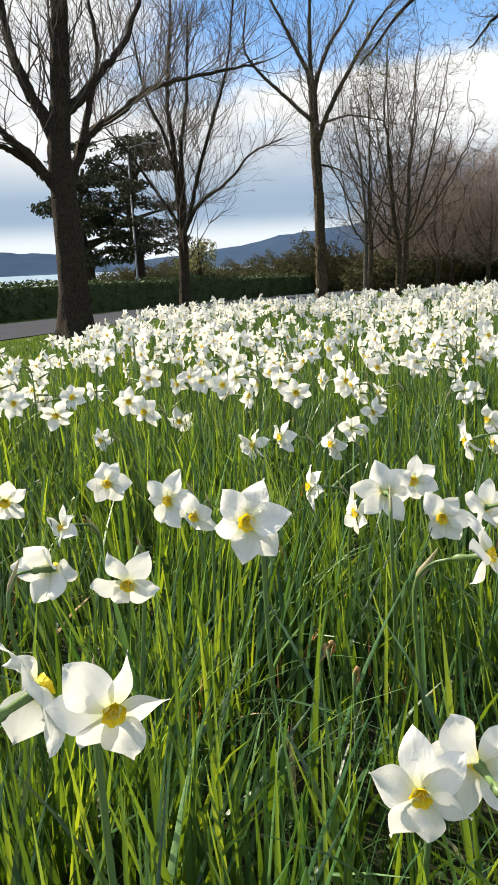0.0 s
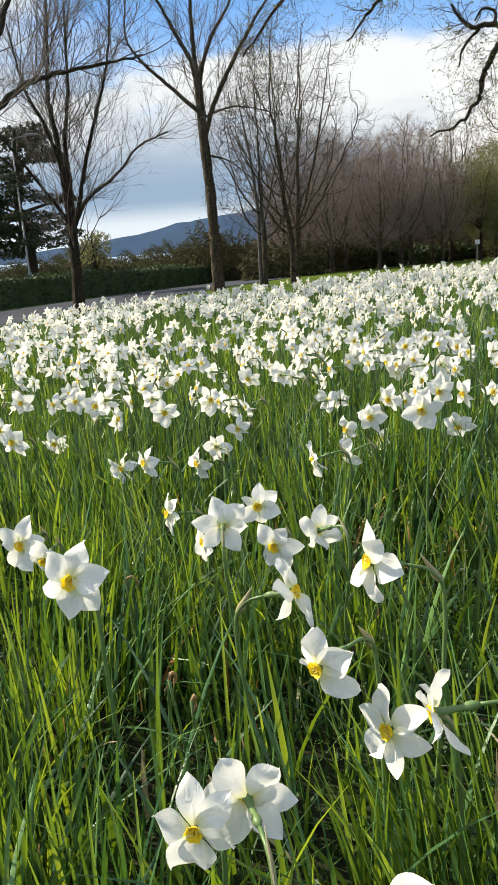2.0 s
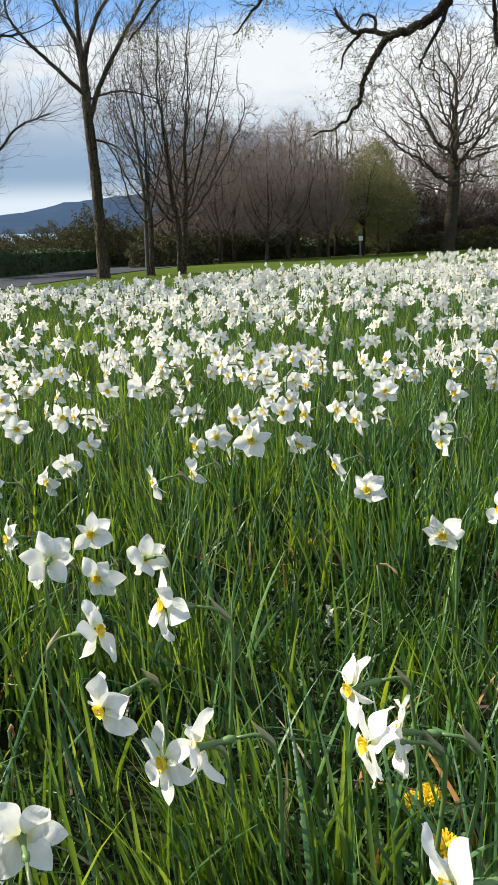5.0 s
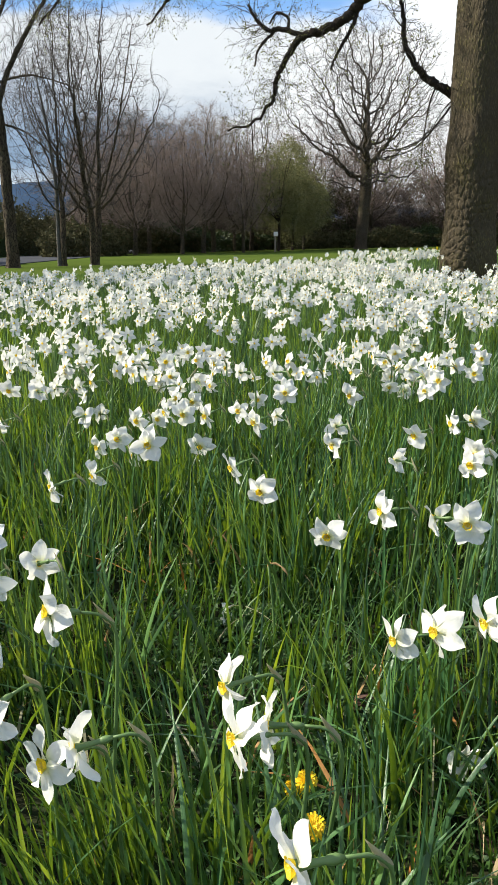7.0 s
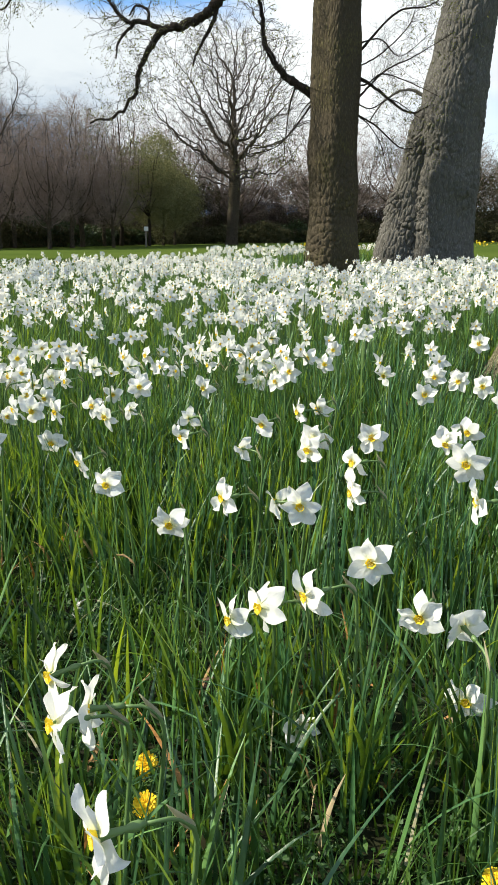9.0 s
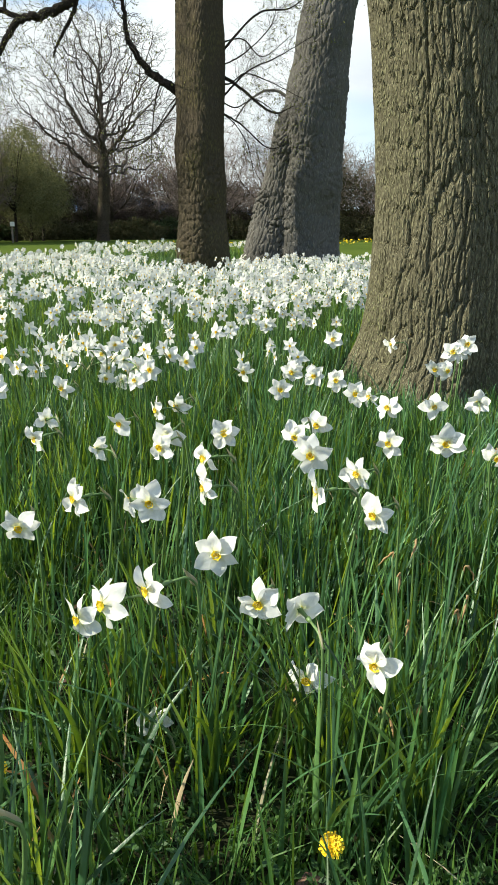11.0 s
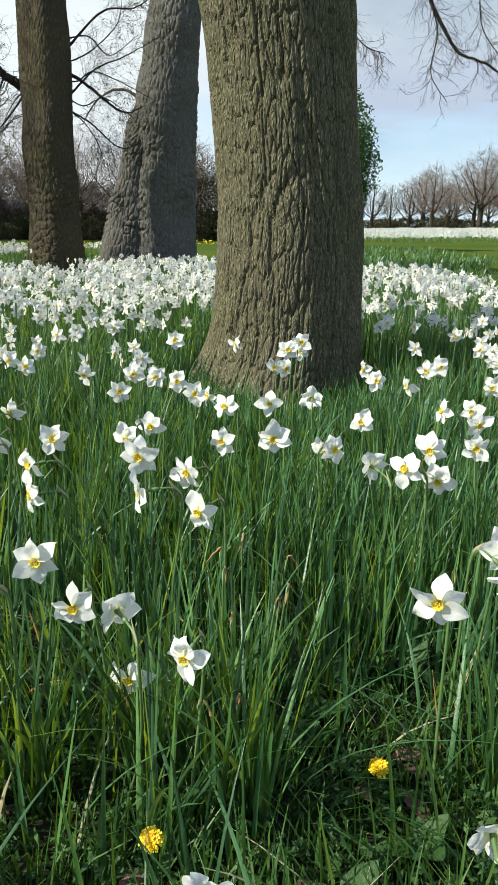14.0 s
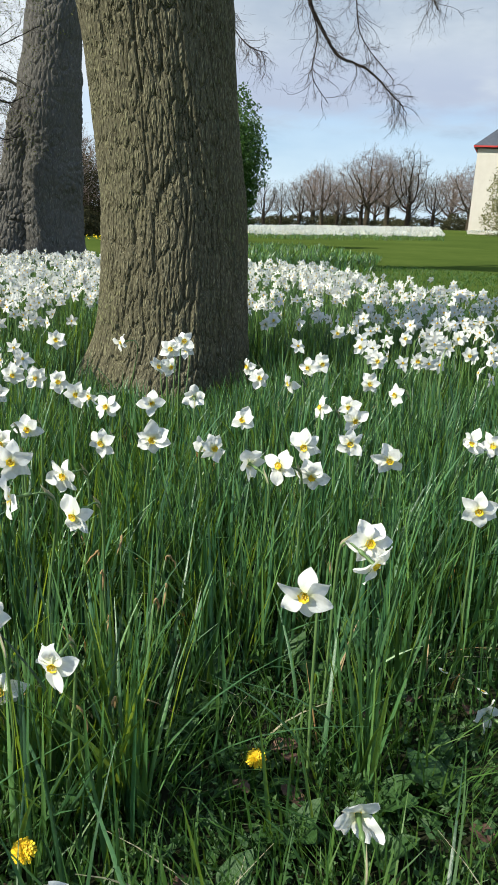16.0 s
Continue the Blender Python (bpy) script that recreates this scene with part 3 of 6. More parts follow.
def leafy_mass(name, label, category, centres, radii, leaf, per_m2, mat, seed, core=None):
    """A dense shrub or crown: leaves over lumpy shells, with gaps and an uneven outline."""
    rng = np.random.default_rng(seed)
    pts = []
    for c, r in zip(centres, radii):
        r = np.asarray(r, float) * np.ones(3)
        k = int(per_m2 * 4 * np.pi * (r[0] * r[1] + r[0] * r[2] + r[1] * r[2]) / 3)
        d = rng.normal(0, 1, (k, 3))
        d /= np.linalg.norm(d, axis=1)[:, None]
        bumps = 1 + 0.22 * np.sin(d[:, 0] * 5 + seed) * np.cos(d[:, 1] * 6) + 0.15 * np.sin(d[:, 2] * 9 + d[:, 0] * 7)
        pts.append(np.asarray(c) + d * r * (bumps * rng.uniform(0.55, 1.02, k) ** 0.6)[:, None])
    v, f = leaf_cloud(np.concatenate(pts), leaf, 1, leaf * 0.3, rng)
    return mesh_object(name, v, f, mat, None, False)


def build_hedge():
    rng = np.random.default_rng(21)
    hedge = thing("hedge", "clipped dark green hedge along the park road", "hedge")
    pts = []
    for a in np.arange(-12, 44, 0.9):
        p = ROAD_WAY * (a + 0.45) + ROAD_SIDE * 9.75
        z0 = on_ground(p[0], p[1])
        k = 900 if a < 24 else 450
        q = rng.uniform(-1, 1, (k, 3))
        far = rng.integers(0, 3, k)
        q[np.arange(k), far] = np.sign(q[np.arange(k), far]) * rng.uniform(0.8, 1.04, k)
        top = 0.60 + 0.05 * np.sin(a * 1.3)
        x = p[0] + ROAD_WAY[0] * q[:, 0] * 0.5 + ROAD_SIDE[0] * q[:, 1] * 0.5
        y = p[1] + ROAD_WAY[1] * q[:, 0] * 0.5 + ROAD_SIDE[1] * q[:, 1] * 0.5
        pts.append(np.stack([x, y, z0 + top * (0.5 + 0.5 * q[:, 2])], -1))
    v, f = leaf_cloud(np.concatenate(pts), 0.045, 1, 0.015, rng)
    part("foliage", mesh_object("foliage", v, f, M_HEDGE, None, False), hedge, "", None, "stuff")
    # woody body inside the leaves
    v, f = [], []
    for i, a in enumerate(np.linspace(-12.4, 44.4, 40)):
        for side, h in ((9.3, -0.05), (9.3, 0.54), (10.2, 0.54), (10.2, -0.05)):
            p = ROAD_WAY * a + ROAD_SIDE * side
            v.append((p[0], p[1], on_ground(p[0], p[1], h)))
        if i:
            f += [[4 * (i - 1) + k, 4 * (i - 1) + k + 1, 4 * i + k + 1, 4 * i + k] for k in range(3)]
    f += [[0, 1, 2, 3], [len(v) - 4, len(v) - 3, len(v) - 2, len(v) - 1]]
    part("body", mesh_object("body", v, f, M_HEDGE, None, False), hedge)
    # fence post by the road
    p = ROAD_WAY * 11.2 + ROAD_SIDE * 9.05
    s = Soup()
    z = on_ground(p[0], p[1])
    tube(s, [(p[0], p[1], z - 0.05), (p[0], p[1], z + 0.68), (p[0] + 0.004, p[1], z + 0.72)], [0.055, 0.05, 0.03], 8)
    tagged(new("fence_post", s.mesh("fence_post", M_POST)), "weathered wooden post beside the hedge", "post")


build_hedge()


# ---- trees ----
def limb_points(base, right, uv, depth):
    """Points across and up, set off in depth from the tree's own upright plane."""
    right = np.array([right[0], right[1]])
    back = np.array([-right[1], right[0]])
    k = len(uv)
    w = depth * np.linspace(0, 1, k) ** 1.2
    return np.array([(*(np.array(base) + right * u + back * ww), v) for (u, v), ww in zip(uv, w)])


def bare_tree(label, base, right, trunk, limbs, seed, bark=M_BARK_DARK, twig=M_TWIG, reach=0.9, twigs=9, depth=2, leaves=None, rows=70, segs=28, amp=0.012, flare=0.5, finest=0.0046, slim=0.72):
    """A leafless tree: furrowed trunk, limbs along given lines, and twigs that grow from them."""
    rng = np.random.default_rng(seed)
    ob = thing("tree", label, "tree")
    uv, r0, r1 = trunk
    axis = limb_points(base, right, uv, 0.0)
    axis[0, 2] = min(axis[0, 2], on_ground(axis[0, 0], axis[0, 1]) - 0.05)
    v, f = furrowed_trunk(axis, np.linspace(r0, r1, 6), rows, segs, amp, 14, 3.0, seed, flare, 4)
    part("trunk", mesh_object("trunk", v, f, bark), ob)
    tw, spots = Soup(), []
    lines = [(smooth_line(axis, 24)[12:], r1 * 1.2)]
    for n_limb, (uv, r0, r1) in enumerate(limbs):
        pts = limb_points(base, right, uv, rng.uniform(-0.55, 0.55) * abs(uv[-1][0] - uv[0][0]) + rng.normal(0, 0.25))
        line = smooth_line(pts, 6 * len(uv))
        r0, r1 = r0 * slim, r1 * slim
        line[3:-1] += rng.normal(0, r0 * 0.10, line[3:-1].shape)
        s = Soup()
        tube(s, line, np.linspace(r0, r1, len(line)) * (1 + rng.normal(0, 0.05, len(line))), 8)
        part("limb", s.mesh("limb", bark), ob)
        lines.append((line, r0))
    for line, r in lines:
        total = np.linalg.norm(np.diff(line, axis=0), axis=1).sum()
        for _ in range(max(4, int(twigs * total))):
            s = rng.uniform(0.2, 1.0) * (len(line) - 2)
            i = int(s)
            t = line[i + 1] - line[i]
            t /= np.linalg.norm(t) + 1e-9
            side = np.cross(t, rng.normal(0, 1, 3))
            side /= np.linalg.norm(side) + 1e-9
            w = t * 0.7 + side * rng.uniform(0.4, 0.9) + np.array([0, 0, 0.15])
            grow(tw, line[i], w / np.linalg.norm(w), reach * rng.uniform(0.4, 1.25), max(r * 0.14, finest), depth, rng, 0.45, 4, 0.12, 3, spots if leaves else None)
    part("branchwork", tw.mesh("branchwork", twig), ob, "", None, "stuff")
    if leaves:
        v, f = leaf_cloud(np.array(spots)[:: leaves[1]], leaves[0], 1, 0.02, rng)
        part("foliage", mesh_object("foliage", v, f, M_BUD, None, False), ob, "sparse young spring leaves", None, "stuff")
    return settle(ob)


# broad tree on the verge, dark against the sky
bare_tree("dark broad leafless tree on the verge beside the road", (-2.22, 8.10), (0.965, 0.264),
    ([(-0.01, -0.19), (0.0, -0.1), (0.03, 0.48), (0.03, 1.06), (0.02, 1.45), (0.02, 1.84), (0.08, 2.27), (0.12, 2.74), (0.16, 3.2), (0.25, 4.4)], 0.175, 0.070), [
    ([(0.02, 1.83), (-0.13, 2.19), (-0.28, 2.53), (-0.37, 2.89), (-0.45, 3.6)], 0.089, 0.032),
    ([(-0.05, 1.44), (-0.3, 1.76), (-0.55, 1.97), (-0.74, 2.22)], 0.07, 0.025),
    ([(-0.07, 1.5), (-0.36, 1.73), (-0.57, 1.83), (-0.88, 1.9)], 0.051, 0.019),
    ([(0.08, 2.13), (0.32, 2.35), (0.55, 2.64), (0.83, 2.96), (1.04, 3.5)], 0.07, 0.025),
    ([(0.06, 1.42), (0.15, 1.62), (0.26, 1.86), (0.38, 2.04), (0.62, 2.21), (1.08, 2.54), (1.51, 2.7), (2.06, 2.85), (2.56, 2.99)], 0.075, 0.013),
    ([(0.25, 1.85), (0.39, 2.32), (0.51, 2.8), (0.46, 3.4)], 0.046, 0.019)], 31, M_BARK_DARK, M_TWIG, 0.9, 9, 2, slim=0.9)

bare_tree("slender grey leafless tree with upright forked limbs", (-1.35, 10.80), (0.992, 0.124),
    ([(-0.01, -0.25), (0.0, -0.1), (0.03, 0.62), (0.03, 1.11)], 0.080, 0.062), [
    ([(0.03, 1.05), (0.01, 1.63), (-0.02, 2.22), (-0.06, 2.73), (0.02, 3.42), (0.10, 4.4)], 0.066, 0.016),
    ([(0.04, 1.06), (0.08, 1.56), (0.08, 2.15), (0.2, 2.78), (0.29, 3.9)], 0.058, 0.016),
    ([(0.03, 1.06), (-0.12, 1.34), (-0.37, 1.72), (-0.61, 2.09), (-0.88, 2.39)], 0.034, 0.012),
    ([(0.05, 1.02), (0.22, 1.33), (0.39, 1.5), (0.76, 1.76), (1.08, 2.11), (1.56, 2.32)], 0.042, 0.012),
    ([(0.05, 1.04), (0.17, 1.33), (0.31, 1.84), (0.52, 2.43), (0.75, 3.12), (0.87, 4.0)], 0.046, 0.012),
    ([(0.0, 1.85), (-0.15, 2.37), (-0.33, 2.73), (-0.43, 3.42)], 0.034, 0.012)], 32, M_BARK_DARK, M_TWIG, 0.85, 16, 2, slim=0.85)

bare_tree("tall leafless tree with knobbly brown trunk", (0.86, 15.6), (0.998, -0.055),
    ([(0.0, -0.36), (0.0, -0.2), (0.0, 0.80), (-0.01, 1.78), (-0.05, 2.51), (-0.07, 3.13), (-0.08, 3.64), (-0.12, 3.99)], 0.118, 0.070), [
    ([(-0.10, 3.85), (-0.17, 4.09), (-0.42, 4.55), (-0.63, 4.96), (-0.98, 5.6)], 0.072, 0.029),
    ([(-0.11, 3.94), (-0.12, 4.73), (-0.09, 6.0)], 0.072, 0.036),
    ([(-0.07, 3.65), (0.01, 3.98), (0.22, 4.51), (0.54, 4.97), (0.86, 5.6)], 0.072, 0.029),
    ([(-0.08, 3.18), (-0.56, 3.61), (-1.09, 4.1), (-1.34, 4.52), (-1.25, 5.2)], 0.059, 0.018),
    ([(-0.05, 2.69), (0.19, 3.31), (0.53, 3.89), (0.85, 4.37), (1.12, 4.74), (1.48, 5.1)], 0.077, 0.024),
    ([(0.0, 2.4), (0.22, 2.37), (0.5, 2.26), (1.04, 1.81)], 0.036, 0.012),
    ([(-0.03, 3.10), (0.62, 3.24), (1.48, 3.01)], 0.036, 0.012)], 33, M_BARK_PALE, M_TWIG, 0.9, 9, 2, None, 90, 28, 0.022)


def colonised(height, fork, crown, count, step, seed, up=0.25, stems=1, lean=0.0, wander=0.13):
    """The nodes and parents of a branching crown that grows towards points strewn through an egg-shaped space."""
    rng = np.random.default_rng(seed)
    radius, low = crown
    d = rng.normal(0, 1, (count, 3))
    d /= np.linalg.norm(d, axis=1)[:, None]
    d *= rng.random(count)[:, None] ** 0.42
    lumpy = 1 + 0.16 * np.sin(4 * np.arctan2(d[:, 1], d[:, 0]) + seed) + 0.12 * np.sin(7 * d[:, 2] + 2 * seed)
    half = (height - low) / 2
    # broadest a little below the middle, drawn in to the top
    taper = 1 - 0.10 * d[:, 2]
    aim = np.stack([d[:, 0] * radius * lumpy * taper, d[:, 1] * radius * lumpy * taper, low + half + half * d[:, 2]], -1)
    nodes, parent = [], []
    for k in range(stems):
        a = 2.4 * k + seed
        off = np.array([math.cos(a), math.sin(a), 0]) * 0.05 * (stems > 1)
        last = -1
        n = max(int(fork / step), 2)
        for i in range(n + 1):
            s = i / n
            nodes.append(off * (1 + 1.6 * s) + np.array([lean * s + 0.012 * math.sin(5 * s + seed), 0.012 * math.cos(4 * s), fork * s]))
            parent.append(last)
            last = len(nodes) - 1
    nodes, kids = [np.array(p, float) for p in nodes], [0] * len(nodes)
    for p in parent:
        if p >= 0:
            kids[p] += 1
    best, near = np.full(count, 1e9), np.zeros(count, int)
    fresh, live = list(range(len(nodes))), np.ones(count, bool)
    for turn in range(140):
        for i in fresh:
            q = np.linalg.norm(aim - nodes[i], axis=1)
            closer = q < best
            best[closer], near[closer] = q[closer], i
        live &= best > 2.0 * step
        if not live.any():
            break
        fresh = []
        pull = {}
        for i, v in zip(near[live], (aim[live] - np.array(nodes)[near[live]]) / best[live][:, None]):
            pull[i] = pull.get(i, 0) + v
        for i, v in pull.items():
            if kids[i] >= 3:
                live[near == i] = False
                continue
            v = v / (np.linalg.norm(v) + 1e-9) + np.array([0, 0, up]) + rng.normal(0, wander, 3)
            p = nodes[i] + v / np.linalg.norm(v) * step
            nodes.append(p)
            parent.append(i)
            kids.append(0)
            kids[i] += 1
            fresh.append(len(nodes) - 1)
    return np.array(nodes), parent


def crown_tree(label, x, y, height, fork, crown, count, step, trunk_r, seed, bark, twig, finest=0.006, up=0.25, stems=1, lean=0.0, sprays=0, wander=0.13):
    """A leafless tree: a trunk that parts into limbs and ever finer branches, after the pipe rule."""
    rng = np.random.default_rng(seed + 1)
    nodes, parent = colonised(height, fork, crown, count, step, seed, up, stems, lean, wander)
    nodes = nodes + np.array([x, y, on_ground(x, y) - 0.06])
    k = len(nodes)
    tips = np.ones(k)
    for i in range(k - 1, -1, -1):
        if parent[i] >= 0:
            tips[parent[i]] += tips[i] if tips[i] > 1 else 1
    r = np.maximum(trunk_r * (tips / tips.max()) ** 0.5, finest)
    main, heads = {}, [i for i in range(k) if parent[i] < 0]
    for i in range(k):
        p = parent[i]
        if p >= 0 and (p not in main or r[i] > r[main[p]]):
            main[p] = i
    heads += [i for i in range(k) if parent[i] >= 0 and main[parent[i]] != i]
    ob = thing("tree", label, "tree")
    work, limbs = Soup(), 0
    for h in heads:
        chain = [h] if parent[h] < 0 else [parent[h], h]
        while chain[-1] in main:
            chain.append(main[chain[-1]])
        pts, rad = nodes[chain].copy(), r[chain].copy()
        if parent[h] >= 0:
            rad[0] = rad[1]
        if len(chain) < 2:
            continue
        if parent[h] < 0:
            rad[:2] *= (1.35, 1.08)
            pts = smooth_line(pts, 3 * len(pts))
            rad = np.interp(np.linspace(0, 1, len(pts)), np.linspace(0, 1, len(rad)), rad) * (1 + rng.normal(0, 0.035, len(pts)))
            s = Soup()
            tube(s, pts, rad, 12)
            part("trunk", s.mesh("trunk", bark), ob)
        elif rad[0] > 0.2 * trunk_r and limbs < 18:
            limbs += 1
            s = Soup()
            tube(s, pts, rad, 7)
            part("limb", s.mesh("limb", bark), ob)
        else:
            tube(work, pts, rad, 4 if rad[0] > 0.02 else 3)
        for _ in range(sprays if rad[-1] < 2 * finest else 0):
            j = int(rng.integers(1, len(pts)))
            w = pts[j] - pts[j - 1] + rng.normal(0, 0.6, 3) * step
            grow(work, pts[j], w / (np.linalg.norm(w) + 1e-9), step * rng.uniform(2.0, 4.5), finest * 0.8, 1, rng, up, 2, 0.16, 3)
    part("branchwork", work.mesh("branchwork", twig), ob, "", None, "stuff")
    return settle(ob)


crown_tree("small leafless tree with fanning upright limbs on the lawn", 1.87, 15.8, 4.9, 1.1, (1.25, 1.0), 1900, 0.085, 0.055, 41, M_BARK_PALE, M_TWIG, 0.0036, 0.14, 1, 0.0, 5)
crown_tree("leafless multi-stemmed tree with upright limbs on the lawn", 2.5, 16.0, 5.3, 1.0, (1.6, 1.0), 2700, 0.085, 0.066, 42, M_BARK_PALE, M_TWIG, 0.0036, 0.14, 2, 0.0, 5)
s = Soup()
tube(s, [(1.77, 15.85, on_ground(1.77, 15.85) - 0.05), (1.78, 15.85, 0.5), (1.8, 15.85, 1.3), (1.7, 15.8, 2.4), (1.5, 15.8, 3.6)], [0.045, 0.04, 0.035, 0.025, 0.01], 8)
tagged(new("sapling", s.mesh("sapling", M_BARK_GREY)), "thin grey sapling stem beside a larger tree", "tree")

# brown wood at the far edge of the lawn: two kinds of tree, repeated
brown = crown_tree("reddish-brown leafless tree at the edge of a wood", 5.0, 24.5, 4.4, 0.7, (1.35, 0.75), 1900, 0.10, 0.07, 51, M_BARK_PALE, M_TWIG_BROWN, 0.0052, 0.08, 1, 0.05, 8)
brown2 = crown_tree("brown fine-twigged leafless tree in a wood", 7.6, 25.6, 4.9, 0.9, (1.5, 0.95), 2000, 0.105, 0.08, 52, M_BARK_PALE, M_TWIG_BROWN, 0.0052, 0.08, 1, 0.05, 8)
for o in (brown, brown2):
    tagged(o, "", "", "trees of the brown wood")
for k, (x, y, sc) in enumerate(((3.6, 25.5, 0.8), (4.3, 27.0, 1.0), (5.9, 26.5, 1.0), (6.6, 24.6, 0.92), (8.4, 27.0, 1.05), (7.2, 28.5, 1.1), (9.0, 25.4, 0.75), (9.6, 28.2, 0.95), (5.2, 29.0, 1.15))):
    src = brown if k % 2 else brown2
    copy_thing(src, pose(x, y, on_ground(x, y, -0.05), 0, 0, 40 * k) @ Matrix.Scale(sc, 4))

# wide oak beyond the lawn, and its neighbours
OAK = (15.3, 28.7)
crown_tree("large spreading leafless oak at the lawn's far edge", *OAK, 8.8, 3.3, (3.3, 2.2), 2600, 0.17, 0.24, 67, M_BARK_PALE, M_TWIG, 0.007, 0.05, 1, 0.1, 5, 0.34)
crown_tree("slim leafless tree in front of a wood", 10.4, 28.5, 5.6, 1.9, (1.0, 1.8), 700, 0.11, 0.08, 62, M_BARK_DARK, M_TWIG, 0.005, 0.3, 1, 0.0, 3)
wide = crown_tree("pinkish-brown leafless tree behind the lawn", 20.5, 30.5, 5.4, 1.1, (2.1, 1.1), 2000, 0.14, 0.12, 63, M_BARK_PALE, M_TWIG_BROWN, 0.0065, 0.15, 1, 0.0, 7)
tagged(wide, "", "", "trees behind the lawn")
for k, (x, y, sc) in enumerate(((18.0, 33.0, 0.95), (22.0, 25.8, 0.95), (13.0, 33.5, 1.05), (15.5, 35.0, 1.1), (23.5, 31.5, 1.0), (25.5, 27.5, 1.0), (10.5, 34.0, 1.0), (28.5, 25.0, 0.9), (19.0, 37.0, 1.2), (7.5, 33.0, 1.0))):
    copy_thing(wide, pose(x, y, on_ground(x, y, -0.05), 0, 0, 53 * k) @ Matrix.Scale(sc, 4))


def leafy_tree(label, x, y, crown_z, radius, trunk_r, leaf, count, mat, seed, lumps=9):
    rng = np.random.default_rng(seed)
    ob = thing("tree", label, "tree")
    z = on_ground(x, y)
    s = Soup()
    tube(s, [(x, y, z - 0.1), (x + 0.03, y, z + crown_z * 0.5), (x, y, z + crown_z * 1.3)], [trunk_r, trunk_r * 0.8, trunk_r * 0.3], 10)
    part("trunk", s.mesh("trunk", M_BARK_DARK), ob)
    b = Soup()
    centres, radii = [], []
    for _ in range(lumps):
        d = rng.normal(0, 1, 3)
        d /= np.linalg.norm(d)
        c = np.array([x, y, z + crown_z]) + d * np.array(radius) * rng.uniform(0.3, 0.75)
        centres.append(c)
        radii.append(np.array(radius) * rng.uniform(0.3, 0.5))
        tube(b, smooth_line([(x, y, z + crown_z * 0.5), ((x + c[0]) / 2, (y + c[1]) / 2, (z + crown_z * 0.6 + c[2]) / 2 + 0.1), c], 7), np.linspace(trunk_r * 0.4, 0.01, 7), 5)
    part("limbwork", b.mesh("limbwork", M_BARK_DARK), ob)
    part("crown", leafy_mass("crown", "", "", centres, radii, leaf, count, mat, seed), ob, "", None, "stuff")
    return ob


for k, (x, y, h) in enumerate(((10.9, 26.9, 1.0), (12.0, 28.2, 1.1), (13.0, 29.4, 0.95))):
    leafy_tree("olive-green willow coming into leaf before a wood", x, y, 2.1 * h, (1.6, 1.6, 1.9 * h), 0.06, 0.032, 360, M_WILLOW, 70 + k, 14)

# hazy twig thicket deep in the wood
for k, (az, d) in enumerate(((11, 38), (15, 37), (19, 36), (23, 38), (27, 39), (31, 40), (35, 41), (39, 41), (43, 41), (47, 40))):
    x, y = d * math.sin(radians(az)), d * math.cos(radians(az))
    me = leafy_mass("thicket", "", "", [(x + o, y - 0.5 * o, on_ground(x, y) + 1.6) for o in (-1.6, -0.5, 0.6, 1.7)], [(1.3, 1.0, 1.7 + 0.5 * math.sin(k * 2.3 + o)) for o in range(4)], 0.045, 330, M_HAZE if k % 3 else M_SHRUB, 160 + k)
    tagged(new("thicket", me), "dense brown twig thicket deep in a wood", "thicket", "wood thicket", "stuff")
for k in range(14):
    x, y = 43 * math.sin(radians(5 + 3.4 * k)), 43 * math.cos(radians(5 + 3.4 * k))
    me = leafy_mass("thicket", "", "", [(x + o, y - 0.5 * o, on_ground(x, y) + 0.5) for o in (-1.5, -0.5, 0.5, 1.5)], [(1.1, 0.8, 0.9 + 0.2 * math.sin(k * 1.7 + o)) for o in range(4)], 0.11, 240, M_SHRUB, 180 + k)
    tagged(new("thicket", me), "low olive-brown brushwood at the back of a wood", "thicket", "wood brushwood", "stuff")

# dark evergreen undergrowth along the foot of the wood
for k, (x, y, w) in enumerate(((3.4, 23.8, 1.2), (6.0, 27.5, 2.2), (9.0, 29.0, 2.6), (12.4, 30.6, 2.8), (16.0, 32.0, 3.2), (20.0, 32.4, 3.2), (24.0, 29.5, 3.0), (27.0, 25.5, 3.0))):
    me = leafy_mass("shrubbery", "", "", [(x + dx * w, y + dx * w * (0.45 if x < 16 else -0.5), on_ground(x, y) + 0.35) for dx in (-0.8, -0.3, 0.2, 0.7)], [(w * 0.42, 0.6, 0.52 + 0.2 * math.sin(k + j)) for j in range(4)], 0.06, 420, (M_SHRUB, M_SHRUB, M_HEDGE)[k % 3], 90 + k)
    tagged(new("shrubbery", me), "dark evergreen undergrowth at the foot of a wood", "shrub", "undergrowth", "stuff")

# olive scrub and far woods beyond the hedge
for k, (az, d, h, w) in enumerate(((-9, 34, 1.3, 3.0), (-4.5, 30, 1.1, 2.4), (-1.0, 36, 1.5, 3.0), (2.0, 27, 1.35, 1.3), (3.6, 26, 1.6, 1.4), (5.5, 38, 1.6, 3.0), (9.0, 40, 1.7, 3.5), (13.0, 42, 1.9, 4.0), (-12, 40, 1.2, 2.4))):
    x, y = d * math.sin(radians(az)), d * math.cos(radians(az))
    z = on_ground(x, y)
    me = leafy_mass("scrub", "", "", [(x + o * w * 0.5, y + 0.3 * o, z + h * 0.45) for o in (-1, -0.35, 0.3, 1)], [(w * 0.4, w * 0.3, h * (0.62 + 0.12 * math.sin(k * 2 + o))) for o in range(4)], 0.042, 420, M_SHRUB, 120 + k)
    tagged(new("scrub", me), "olive-brown scrub beyond the hedge", "shrub", "scrub beyond the hedge", "stuff")
